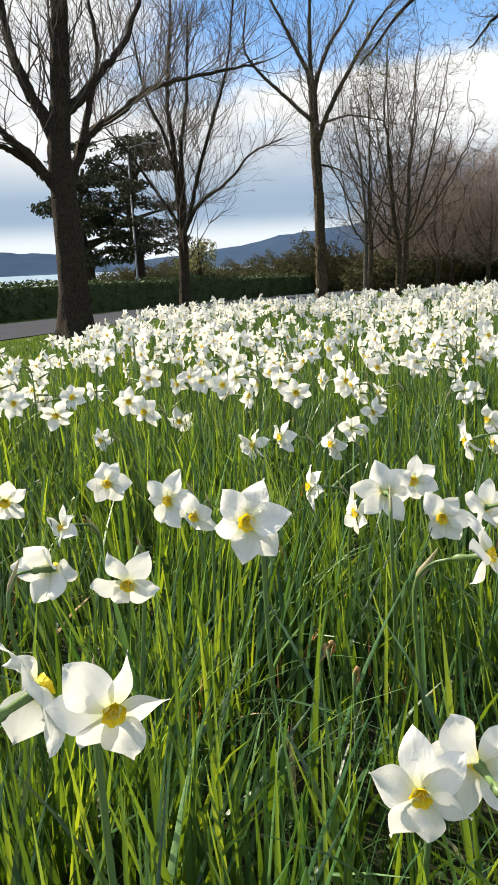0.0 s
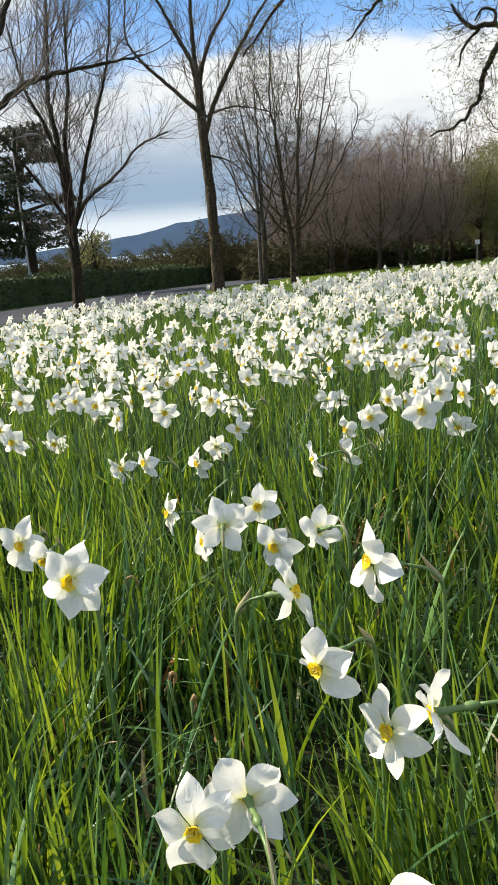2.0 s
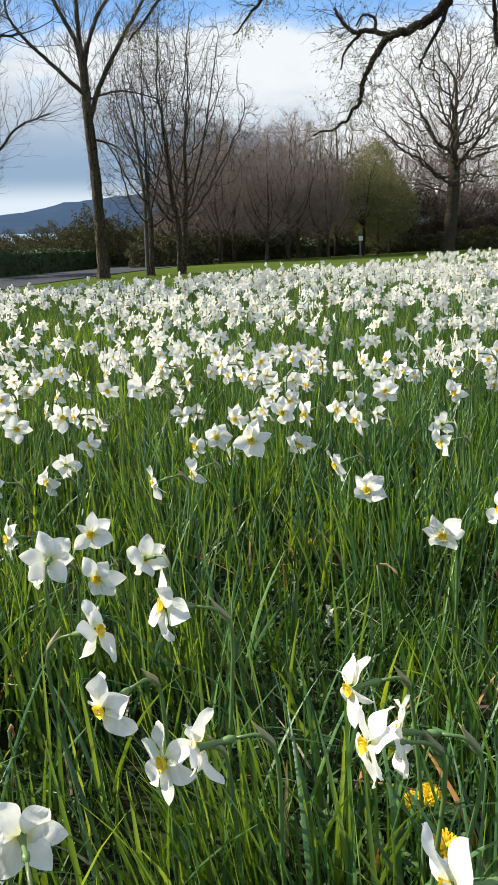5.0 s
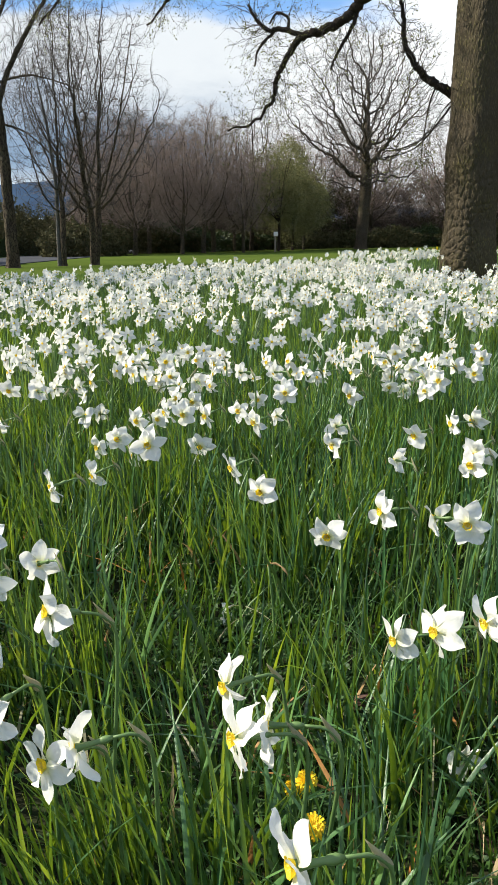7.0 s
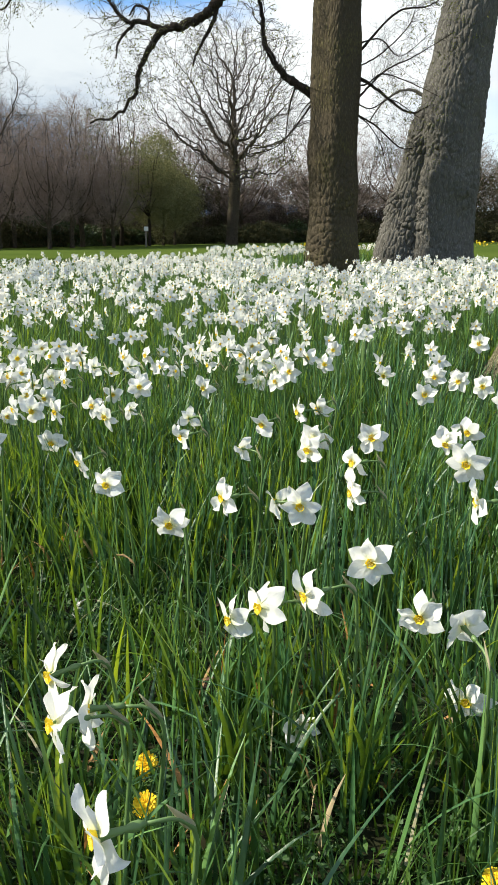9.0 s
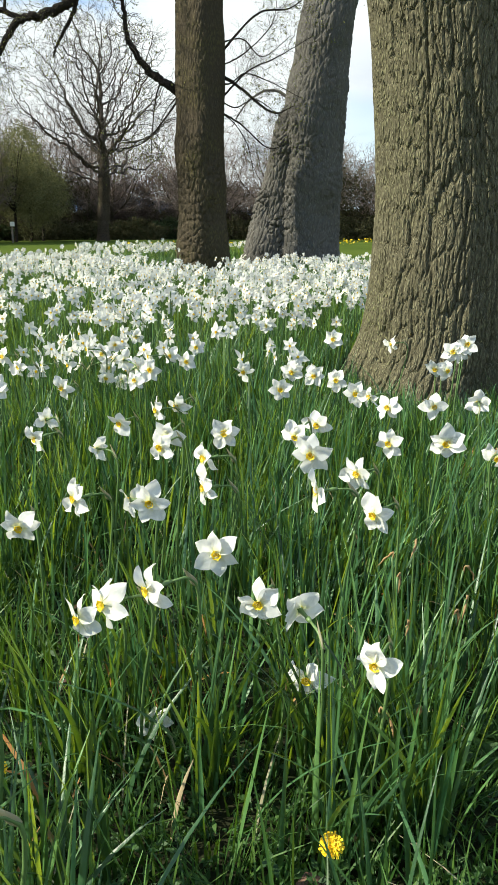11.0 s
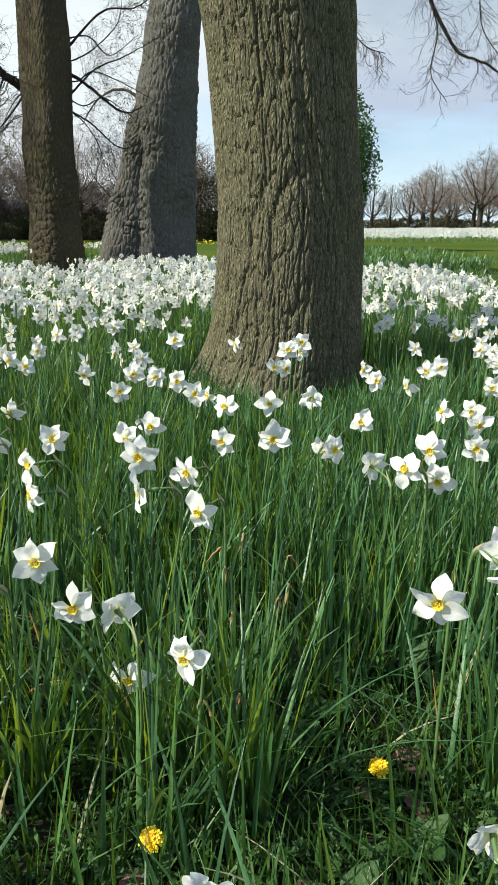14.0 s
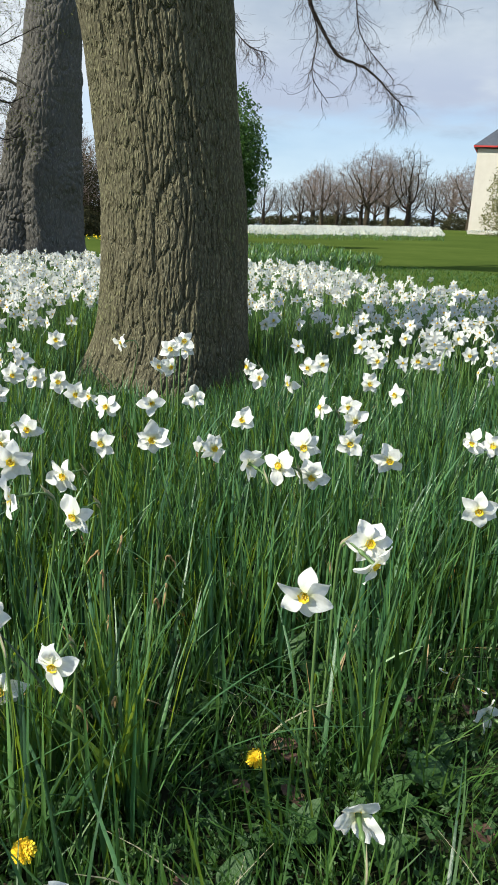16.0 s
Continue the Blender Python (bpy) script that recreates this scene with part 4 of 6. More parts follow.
for k in range(2, 13):
    x, y = 54 * math.sin(radians(-17 + 2.4 * k)), 54 * math.cos(radians(-17 + 2.4 * k))
    h = 1.8 + 0.5 * math.sin(k * 1.9)
    me = leafy_mass("far_woodland", "", "", [(x + o, y + 0.4 * o, on_ground(x, y) + h * 0.5) for o in (-1.3, -0.4, 0.5, 1.4)], [(1.0, 0.8, h * (0.62 + 0.16 * math.sin(k * 2.7 + 2 * o))) for o in range(4)], 0.055, 280, M_SHRUB, 420 + k)
    tagged(new("far_woodland", me), "hazy olive-brown woodland between hedge and lough", "woodland", "woodland by the lough", "stuff")


def pine(x, y, height, seed):
    rng = np.random.default_rng(seed)
    ob = thing("pine_tree", "dark spreading pine beside the road, lower trunk bare", "tree")
    z = on_ground(x, y)
    s = Soup()
    tube(s, smooth_line([(x, y, z - 0.1), (x + 0.05, y, z + height * 0.3), (x - 0.1, y, z + height * 0.6), (x + 0.1, y, z + height * 0.95)], 16), np.linspace(0.17, 0.05, 16), 9)
    part("trunk", s.mesh("trunk", M_BARK_DARK), ob)
    b, centres, radii = Soup(), [], []
    for k in range(24):
        h = rng.uniform(0.30, 0.98)
        a = rng.uniform(0, 6.28)
        r = (1.0 - 0.55 * abs(h - 0.55) / 0.45) * rng.uniform(0.7, 1.9)
        c = np.array([x + r * math.cos(a), y + r * math.sin(a), z + h * height + 0.1])
        tube(b, smooth_line([(x, y, z + h * height * 0.9), ((x + c[0]) / 2, (y + c[1]) / 2, c[2] - 0.12), c], 7), np.linspace(0.05, 0.015, 7), 5)
        for _ in range(2):
            centres.append(c + rng.normal(0, 0.22, 3) * (1.4, 1.4, 0.5))
            radii.append(np.array([0.36, 0.36, 0.12]) * rng.uniform(0.7, 1.25))
    part("limbwork", b.mesh("limbwork", M_BARK_DARK), ob)
    part("foliage", leafy_mass("foliage", "", "", centres, radii, 0.055, 230, M_PINE, seed), ob, "", None, "stuff")


pine(-3.75, 20.5, 4.3, 141)
pine(-5.35, 21.5, 3.9, 142)
leafy_tree("small tree in fresh leaf beside the road", -2.3, 22.5, 1.2, (0.8, 0.8, 0.7), 0.04, 0.05, 120, M_WILLOW, 143, 8)


def lamp_post(x, y):
    z = on_ground(x, y)
    ob = thing("street_lamp", "pale grey street lamp column beyond the hedge", "lamp post")
    s = Soup()
    tube(s, [(x, y, z - 0.05), (x, y, z + 0.7), (x, y, z + 0.72), (x, y, z + 3.6)], [0.05, 0.05, 0.026, 0.017], 10)
    part("column", s.mesh("column", M_GREY_PAINT), ob)
    s = Soup()
    tube(s, smooth_line([(x, y, z + 3.55), (x + 0.05, y, z + 3.75), (x + 0.35, y, z + 3.82)], 8), [0.018] * 8, 8)
    part("arm", s.mesh("arm", M_GREY_PAINT), ob)
    s = Soup()
    tube(s, [(x + 0.33, y, z + 3.82), (x + 0.4, y, z + 3.84), (x + 0.62, y, z + 3.84), (x + 0.7, y, z + 3.82)], [0.012, 0.026, 0.024, 0.008], 10)
    part("lantern", s.mesh("lantern", M_GREY_PAINT), ob)


lamp_post(-3.55, 19.2)

# white notice on a post at the wood's edge
nx, ny = 10.3, 25.7
nz = on_ground(nx, ny)
notice = thing("notice_post", "small white notice on a post at the wood's edge", "sign")
s = Soup()
tube(s, [(nx, ny, nz - 0.05), (nx, ny, nz + 0.62)], [0.03, 0.03], 8)
part("post", s.mesh("post", M_POST), notice)
bm = bmesh.new()
bmesh.ops.create_cube(bm, size=1)
bmesh.ops.scale(bm, vec=(0.15, 0.03, 0.15), verts=bm.verts)
bmesh.ops.bevel(bm, geom=bm.edges[:], offset=0.006, segments=1, affect="EDGES")
me = bpy.data.meshes.new("board")
bm.to_mesh(me)
bm.free()
me.materials.append(M_WHITE_PAINT)
part("board", me, notice, "white board", pose(nx, ny - 0.04, nz + 0.62, 0, 0, -20))


# ---- the big near trees ----
def great_trunk(label, base, right, lines, bark, seed, rows, segs, amp, cells, tall, flare, lumps, lobes=5, braid=0.0, flute=0.0, burrs=0.0, rib=None):
    ob = thing("tree", label, "tree")
    for k, (uv, radii) in enumerate(lines):
        axis = limb_points(base, right, uv, 0.0)
        v, f = furrowed_trunk(axis, radii, rows, segs, amp, cells, tall, seed + 10 * k, flare, lobes, lumps, braid, flute, burrs * (1 + 1.6 * k), rib)
        part("trunk" if not k else "second_stem", mesh_object("trunk", v, f, bark), ob)
    return ob


def add_limbs(ob, base, right, limbs, bark, seed, reach, twigs, depth=2, leaf=None, droop=0.0):
    rng = np.random.default_rng(seed)
    tw, spots = Soup(), []
    for uv, r0, r1, off in limbs:
        line = smooth_line(limb_points(base, right, uv, off), 8 * len(uv))
        line[2:-1] += rng.normal(0, r0 * 0.12, line[2:-1].shape)
        s = Soup()
        tube(s, line, np.linspace(r0, r1, len(line)) * (1 + rng.normal(0, 0.06, len(line))), 9)
        part("limb", s.mesh("limb", bark), ob)
        total = np.linalg.norm(np.diff(line, axis=0), axis=1).sum()
        for _ in range(max(3, int(twigs * total))):
            i = int(rng.uniform(0.3, 1.0) * (len(line) - 2))
            t = line[i + 1] - line[i]
            t /= np.linalg.norm(t) + 1e-9
            side = np.cross(t, rng.normal(0, 1, 3))
            side /= np.linalg.norm(side) + 1e-9
            w = t * 0.5 + side * rng.uniform(0.4, 0.9) + np.array([0, 0, -droop])
            grow(tw, line[i], w / np.linalg.norm(w), reach * rng.uniform(0.35, 1.0), max(r1 * 0.35, 0.0026), depth, rng, -droop, 3, 0.26, 3, spots)
    part("branchwork", tw.mesh("branchwork", M_TWIG), ob, "", None, "stuff")
    if leaf:
        v, f = leaf_cloud(np.array(spots)[:: leaf[1]], leaf[0], 1, 0.015, rng)
        part("foliage", mesh_object("foliage", v, f, M_BUD, None, False), ob, "sparse young spring leaves", None, "stuff")


OAKB = (3.057, 1.939)
near_oak = great_trunk("massive tree trunk with deeply furrowed brown bark", OAKB, (0.643, -0.766), [([(-0.01, -0.16), (0.0, -0.02), (0.02, 0.12), (0.04, 0.31), (0.035, 0.74), (0.005, 1.1), (-0.035, 1.43), (-0.065, 1.64), (-0.11, 1.88), (-0.16, 2.23), (-0.2, 3.2), (-0.2, 4.4)],
    [0.385, 0.375, 0.358, 0.340, 0.325, 0.318, 0.320, 0.331, 0.352, 0.355, 0.34, 0.33])], M_BARK, 201, 640, 600, 0.012, 96, 8.0, 0.30, 0.02, 5, 0.012, 0.0, 0.0, 228)
add_limbs(near_oak, OAKB, (0.643, -0.766), [([(-0.2, 3.9), (0.3, 4.3), (0.8, 4.6), (1.4, 4.9)], 0.16, 0.05, -1.0), ([(-0.2, 4.1), (-0.5, 4.8), (-0.9, 5.6)], 0.18, 0.06, 0.5), ([(-0.2, 4.2), (0.2, 5.0), (0.4, 6.0)], 0.2, 0.06, 0.6)], M_BARK, 202, 0.8, 3)
BRB = (6.059, 2.743)
add_limbs(near_oak, BRB, (0.475, -0.88), [
    ([(-1.75, 4.1), (-1.45, 4.5), (-1.1, 4.2), (-0.79, 3.62), (-0.59, 3.16), (-0.35, 2.65), (-0.26, 2.42), (-0.15, 2.23), (0.0, 2.04), (0.23, 1.95), (0.42, 1.79), (0.54, 1.69)], 0.030, 0.004, 0.0),
    ([(-0.26, 2.42), (-0.18, 2.19), (-0.2, 1.91), (-0.06, 1.71)], 0.006, 0.003, 0.1), ([(-1.1, 3.2), (-0.95, 2.6), (-0.85, 2.25), (-0.71, 2.08), (-0.55, 2.02)], 0.006, 0.003, -0.1),
    ([(-0.4, 2.8), (0.04, 2.58), (0.16, 2.2), (0.45, 1.89)], 0.006, 0.003, 0.1), ([(-0.5, 3.0), (0.3, 3.0), (0.58, 2.75), (0.66, 2.5), (0.72, 2.38)], 0.006, 0.003, 0.0)], M_BARK_DARK, 203, 0.30, 26, 2, None, 0.25)

T9B, T9R = (6.895, 9.305), (0.819, -0.573)
mossy = great_trunk("tall tree with a mossy brown trunk in the flower bed", T9B, T9R, [([(-0.03, -0.2), (0.0, -0.01), (0.0, 0.3), (-0.01, 0.78), (-0.04, 1.41), (-0.05, 2.53), (-0.07, 3.58), (-0.09, 4.58), (-0.14, 6.12)], [0.40, 0.375, 0.36, 0.35, 0.34, 0.33, 0.32, 0.30, 0.25])], M_BARK_MOSS, 211, 320, 200, 0.009, 44, 8.0, 0.24, 0.05, 4, 0.0, 0.075, 0.02)
add_limbs(mossy, T9B, T9R, [
    ([(-0.06, 2.38), (-0.34, 2.38), (-0.62, 2.53), (-0.87, 2.71), (-1.07, 3.03), (-1.15, 3.45), (-1.21, 3.87)], 0.075, 0.019, 0.1),
    ([(-0.11, 4.83), (-0.72, 4.39), (-1.33, 3.9), (-1.73, 3.6), (-1.87, 3.45), (-2.19, 3.29), (-2.52, 3.22), (-2.72, 3.0), (-2.9, 2.68), (-2.94, 2.42), (-3.25, 2.11), (-3.64, 2.0)], 0.101, 0.012, 0.0),
    ([(-2.5, 3.22), (-2.84, 3.33), (-3.04, 3.33), (-3.2, 3.47), (-3.33, 3.66)], 0.041, 0.019, 0.0), ([(-1.73, 3.6), (-1.82, 3.32), (-2.03, 2.96), (-2.11, 2.76)], 0.035, 0.012, 0.0),
    ([(-2.74, 3.29), (-2.74, 3.47), (-2.91, 3.53), (-3.01, 3.4)], 0.024, 0.012, 0.0), ([(-2.92, 3.33), (-3.17, 3.08), (-3.22, 2.86)], 0.024, 0.009, 0.0),
    ([(-0.12, 5.02), (-1.26, 4.86), (-2.81, 4.5), (-4.19, 4.04), (-4.89, 3.49)], 0.083, 0.012, 0.0), ([(-0.13, 5.27), (-1.65, 5.31), (-3.57, 5.04), (-5.64, 4.41), (-6.68, 3.58)], 0.083, 0.012, 0.0),
    ([(0.12, 2.67), (0.45, 2.49), (0.94, 2.16), (1.24, 2.24)], 0.030, 0.006, -0.1), ([(0.2, 2.3), (0.6, 2.7), (1.0, 2.9), (1.5, 3.2)], 0.016, 0.004, 0.2), ([(0.2, 2.9), (0.7, 3.4), (1.2, 3.5), (1.7, 4.0)], 0.018, 0.004, -0.2), ([(0.1, 2.2), (0.5, 2.0), (0.9, 1.7), (1.2, 1.75)], 0.016, 0.005, 0.1), ([(-0.3, 2.4), (-0.6, 2.0), (-0.9, 1.7), (-1.3, 1.6)], 0.016, 0.005, 0.1),
    ([(-0.62, 2.53), (-0.7, 2.3), (-0.75, 1.9), (-0.78, 1.5)], 0.014, 0.004, 0.0)], M_BARK_DARK, 212, 0.60, 20, 2, (0.017, 3), 0.12)

add_limbs(mossy, T9B, T9R, [
    ([(0.0, 2.55), (0.32, 2.5), (0.55, 2.62), (0.9, 2.5), (1.3, 2.3)], 0.014, 0.004, -0.5), ([(0.05, 2.4), (0.4, 2.2), (0.7, 2.3), (1.1, 2.05)], 0.012, 0.004, -0.3), ([(0.1, 2.2), (0.4, 2.0), (0.6, 1.7), (0.7, 1.3)], 0.010, 0.003, -0.4),
    ([(-0.1, 2.45), (-0.4, 2.3), (-0.6, 2.0), (-0.7, 1.6)], 0.010, 0.003, -0.4), ([(0.1, 3.0), (0.5, 3.1), (0.8, 2.9), (1.2, 3.2)], 0.012, 0.004, 0.2), ([(0.1, 2.7), (0.5, 2.9), (0.9, 3.3), (1.0, 3.7)], 0.012, 0.004, 0.3)], M_BARK_DARK, 215, 0.5, 26, 2, None, 0.05)

TLB, TLR = (8.703, 9.14), (0.741, -0.671)
lean = great_trunk("leaning two-stemmed tree with lumpy grey bark", TLB, TLR, [([(0.08, -0.14), (0.09, 0.08), (0.09, 1.06), (0.10, 2.27), (0.22, 3.41), (0.32, 4.2), (0.52, 5.8)], [0.55, 0.52, 0.49, 0.46, 0.43, 0.40, 0.33]), ([(-0.56, -0.16), (-0.52, 0.05), (-0.44, 0.63), (-0.29, 1.47), (-0.08, 2.43), (0.07, 3.12)], [0.42, 0.38, 0.35, 0.31, 0.26, 0.20])], M_BARK_GREY, 221, 380, 260, 0.016, 36, 5.0, 0.16, 0.10, 3, 0.0, 0.0, 0.036)
add_limbs(lean, TLB, TLR, [([(0.45, 5.0), (0.2, 5.8), (0.0, 6.8)], 0.2, 0.06, 0.4), ([(0.5, 5.3), (1.0, 6.0), (1.5, 6.8)], 0.2, 0.06, -0.4), ([(-0.1, 2.3), (-0.5, 2.6), (-0.9, 2.5), (-1.2, 2.1)], 0.03, 0.008, 0.3),
    ([(0.5, 5.6), (0.9, 6.6), (0.9, 7.6), (1.1, 8.8)], 0.2, 0.05, 0.9), ([(0.5, 5.5), (-0.3, 6.2), (-1.2, 6.8), (-1.9, 7.6)], 0.16, 0.04, -0.8), ([(0.5, 5.4), (1.6, 5.9), (2.6, 6.2), (3.4, 6.9)], 0.16, 0.04, 0.6),
    ([(0.5, 5.7), (0.3, 6.4), (0.1, 7.4), (-0.2, 8.6)], 0.16, 0.04, -1.6), ([(0.5, 5.7), (0.8, 6.3), (1.4, 7.2), (2.1, 8.2)], 0.16, 0.04, 2.0), ([(0.5, 5.5), (1.2, 6.3), (1.9, 7.2), (2.5, 8.0)], 0.14, 0.04, -2.0)], M_BARK_GREY, 222, 1.0, 11)

# ---- house, fresh green tree and far trees across the eastern lawn ----
def house():
    cx, cy = 49.7, 16.0
    z = on_ground(cx, cy) + 0.15
    ob = thing("house", "whitewashed house with slate hipped roof and red eaves", "house")
    w, d, h, rise, over = 9.0, 8.0, 5.0, 3.3, 0.25
    m = pose(cx, cy, z, 0, 0, -75)

    def slab(name, x0, x1, y0, y1, z0, z1, mat, label=""):
        v = [(x, y, zz) for zz in (z0, z1) for y in (y0, y1) for x in (x0, x1)]
        f = [[0, 2, 3, 1], [4, 5, 7, 6], [0, 1, 5, 4], [2, 6, 7, 3], [0, 4, 6, 2], [1, 3, 7, 5]]
        part(name, mesh_object(name, v, f, mat, None, False), ob, label, m)

    slab("wall", 0, w, 0, 0.3, -0.6, h, M_WHITEWASH)
    slab("wall", 0, 0.3, 0.3, d, -0.6, h, M_WHITEWASH)
    slab("wall", w - 0.3, w, 0.3, d, -0.6, h, M_WHITEWASH)
    slab("wall", 0.3, w - 0.3, d - 0.3, d, -0.6, h, M_WHITEWASH)
    slab("fascia", -over, w + over, -over, -over + 0.06, h + 0.06, h + 0.16, M_RED, "red-painted eaves board")
    slab("fascia", -over, -over + 0.06, -over + 0.06, d + over, h + 0.06, h + 0.16, M_RED, "red-painted eaves board")
    v = [(-over, -over, h + 0.16), (w + over, -over, h + 0.16), (w + over, d + over, h + 0.16), (-over, d + over, h + 0.16), (3.2, d / 2, h + rise), (w - 3.2, d / 2, h + rise)]
    part("roof", mesh_object("roof", v, [[0, 1, 5, 4], [1, 2, 5], [2, 3, 4, 5], [3, 0, 4], [3, 2, 1, 0]], M_SLATE, None, False), ob, "", m)


house()
bz = on_ground(47.3, 13.4)
me = leafy_mass("bush", "", "", [(47.2, 13.6, bz + 1.0), (47.5, 13.0, bz + 1.4), (47.3, 13.4, bz + 2.6), (47.4, 13.1, bz + 3.6)], [(0.9, 0.9, 1.1), (1.0, 1.0, 1.5), (0.9, 0.9, 1.2), (0.6, 0.6, 0.8)], 0.08, 70, M_WILLOW, 301)
tagged(new("bush", me), "olive bush against a whitewashed wall", "bush", "", "stuff")
leafy_tree("fresh green broadleaf tree across the lawn", 20.38, 13.93, 2.25, (1.15, 1.15, 2.15), 0.10, 0.055, 260, M_GREEN_TREE, 302, 18)
far_a = crown_tree("round-headed leafless tree across the lawn", 64.0, 30.0, 6.8, 1.9, (2.9, 1.8), 1700, 0.20, 0.24, 311, M_BARK_PALE, M_TWIG_BROWN, 0.012, 0.05, 1, 0.0, 7)
far_b = crown_tree("tall irregular leafless tree across the lawn", 66.0, 27.0, 7.0, 2.0, (2.0, 1.7), 1200, 0.20, 0.2, 313, M_BARK_DARK, M_TWIG_GREY, 0.011, 0.12, 1, 0.1, 6)
for o in (far_a, far_b):
    tagged(o, "", "", "far trees across the lawn")
for k, (az, d, sc) in enumerate(((60.0, 76, 0.75), (61.6, 80, 0.9), (64.5, 74, 0.85), (66.3, 78, 0.95), (69.5, 80, 0.95), (72.0, 72, 0.8), (47.5, 70, 0.9), (49.5, 76, 1.0), (54.5, 72, 0.8), (44.0, 60, 1.0), (58.6, 88, 0.8), (60.9, 92, 0.9), (63.2, 90, 1.0), (65.4, 94, 0.85), (67.8, 90, 1.0), (70.6, 93, 0.9), (73.4, 90, 0.9), (62.7, 84, 0.7), (57.4, 82, 0.75))):
    x, y = d * math.sin(radians(az)), d * math.cos(radians(az))
    copy_thing(far_a if k % 2 else far_b, pose(x, y, on_ground(x, y, -0.05), 0, 0, 67 * k) @ Matrix.Diagonal((sc * (1.25, 0.9, 1.05)[k % 3], sc * (1.1, 0.85, 1.2)[k % 3], sc * (0.8, 1.05, 0.92, 1.1)[k % 4], 1)))
for k in range(9):
    az = 44 + k * 4.2
    x, y = 92 * math.sin(radians(az)), 92 * math.cos(radians(az))
    me = leafy_mass("far_scrub", "", "", [(x + o, y - 0.6 * o, on_ground(x, y) + 0.6) for o in (-4, -1.5, 1, 3.5)], [(2.0, 1.5, 0.9 + 0.3 * math.sin(k * 3 + o)) for o in range(4)], 0.12, 70, M_SHRUB, 330 + k)
    tagged(new("scrub", me), "low brown scrub at the lawn's far boundary", "shrub", "far scrub", "stuff")
leafy_tree("olive tree coming into leaf beyond a leaning trunk", 23.5, 19.5, 2.3, (1.3, 1.3, 1.7), 0.08, 0.08, 90, M_WILLOW, 341, 10)


# ---- the flower bed ----
BED = np.array([(-1.15, 0.6), (-1.05, 2.54), (-1.0, 3.3), (-1.0, 5.0), (-0.75, 6.3), (-0.2, 6.9), (1.1, 7.3), (2.1, 7.8), (3.6, 8.5), (4.5, 8.4), (5.0, 7.5), (5.4, 6.5), (6.6, 6.2), (8.0, 5.4), (7.6, 3.5), (6.5, 2.3), (6.0, 1.6), (5.0, 0.85), (3.6, 0.0), (2.5, -0.45), (1.2, -0.58), (0.3, -0.62), (-0.5, -0.35)])
STRIP = np.array([(4.7, 9.3), (6.3, 8.9), (6.6, 10.0), (8.0, 10.3), (9.4, 9.9), (9.8, 10.5), (8.4, 11.2), (5.8, 11.0)])


def inside(poly, x, y):
    hit = np.zeros(len(x), bool)
    for (x0, y0), (x1, y1) in zip(poly, np.roll(poly, -1, 0)):
        cross = (y0 > y) != (y1 > y)
        hit ^= cross & (x < (x1 - x0) * (y - y0) / (y1 - y0 + 1e-12) + x0)
    return hit


def clear_of_trunks(x, y):
    ok = np.ones(len(x), bool)
    for cx, cy, r in ((3.07, 1.93, 0.46), (6.9, 9.3, 0.5), (8.77, 9.08, 0.62), (8.3, 9.5, 0.45), (6.3, 8.5, 0.6), (5.7, 7.75, 0.62), (5.15, 7.0, 0.62), (4.6, 6.3, 0.55)):
        ok &= np.hypot(x - cx, y - cy) > r
    return ok


# where the soil and short grass show between clumps
GAPS = ((0.60, 0.98, 0.25), (0.54, 0.54, 0.18), (1.05, 0.10, 0.20), (1.28, -0.04, 0.22), (0.78, 0.14, 0.12), (1.9, 1.0, 0.2))


def openness(x, y):
    g = np.zeros(len(x))
    for cx, cy, r in GAPS:
        g = np.maximum(g, np.exp(-((x - cx) ** 2 + (y - cy) ** 2) / (r * r)))
    # thinly planted ground before the visitor's feet on the eastern side
    d, a = np.hypot(x - 0.3, y + 0.3), np.degrees(np.arctan2(x - 0.3, y + 0.3))
    near = np.clip((0.95 + 0.24 * np.clip((a - 42) / 12, 0, 1) - d) / 0.2, 0, 1) * np.clip((a - 14) / 12, 0, 1) * (0.93 + 0.07 * (value_noise(x * 6 + 30, y * 6 + 30, 73, 256) > 0.35))
    return np.maximum(g, near)


def way_distance(x, y):
    """Distance from the line along which the visitor stands and turns."""
    line = np.linspace((0.0, 0.02), (0.34, -0.34), 12)
    return np.min(np.hypot(x[:, None] - line[:, 0], y[:, None] - line[:, 1]), 1)


# bare soil and leaf litter under the plants
xs, ys = np.linspace(-1.3, 8.2, 280), np.linspace(-1.0, 9.2, 300)
X, Y = np.meshgrid(xs, ys)
inn = inside(BED, X.ravel(), Y.ravel()).reshape(X.shape)
Zs = ground(X, Y) + 0.004 + 0.026 * np.clip(8 * inside(BED, 0.97 * X.ravel() + 0.06, 0.97 * Y.ravel() + 0.09), 0, 1).reshape(X.shape) + 0.012 * (value_noise(X * 1.7 + 60, Y * 1.7 + 60, 3, 256) - 0.5) + 0.012 * value_noise(X * 9 + 20, Y * 9 + 20, 18, 256)
nx = len(xs)
ok = inn[:-1, :-1] & inn[1:, :-1] & inn[:-1, 1:] & inn[1:, 1:]
f = [[j * nx + i, j * nx + i + 1, (j + 1) * nx + i + 1, (j + 1) * nx + i] for j in range(len(ys) - 1) for i in range(nx - 1) if ok[j, i]]
tagged(new("flower_bed", mesh_object("flower_bed", np.stack([X, Y, Zs], -1).reshape(-1, 3), f, M_SOIL)), "dark soil and litter under a drift of narcissi", "soil", "", "structure")


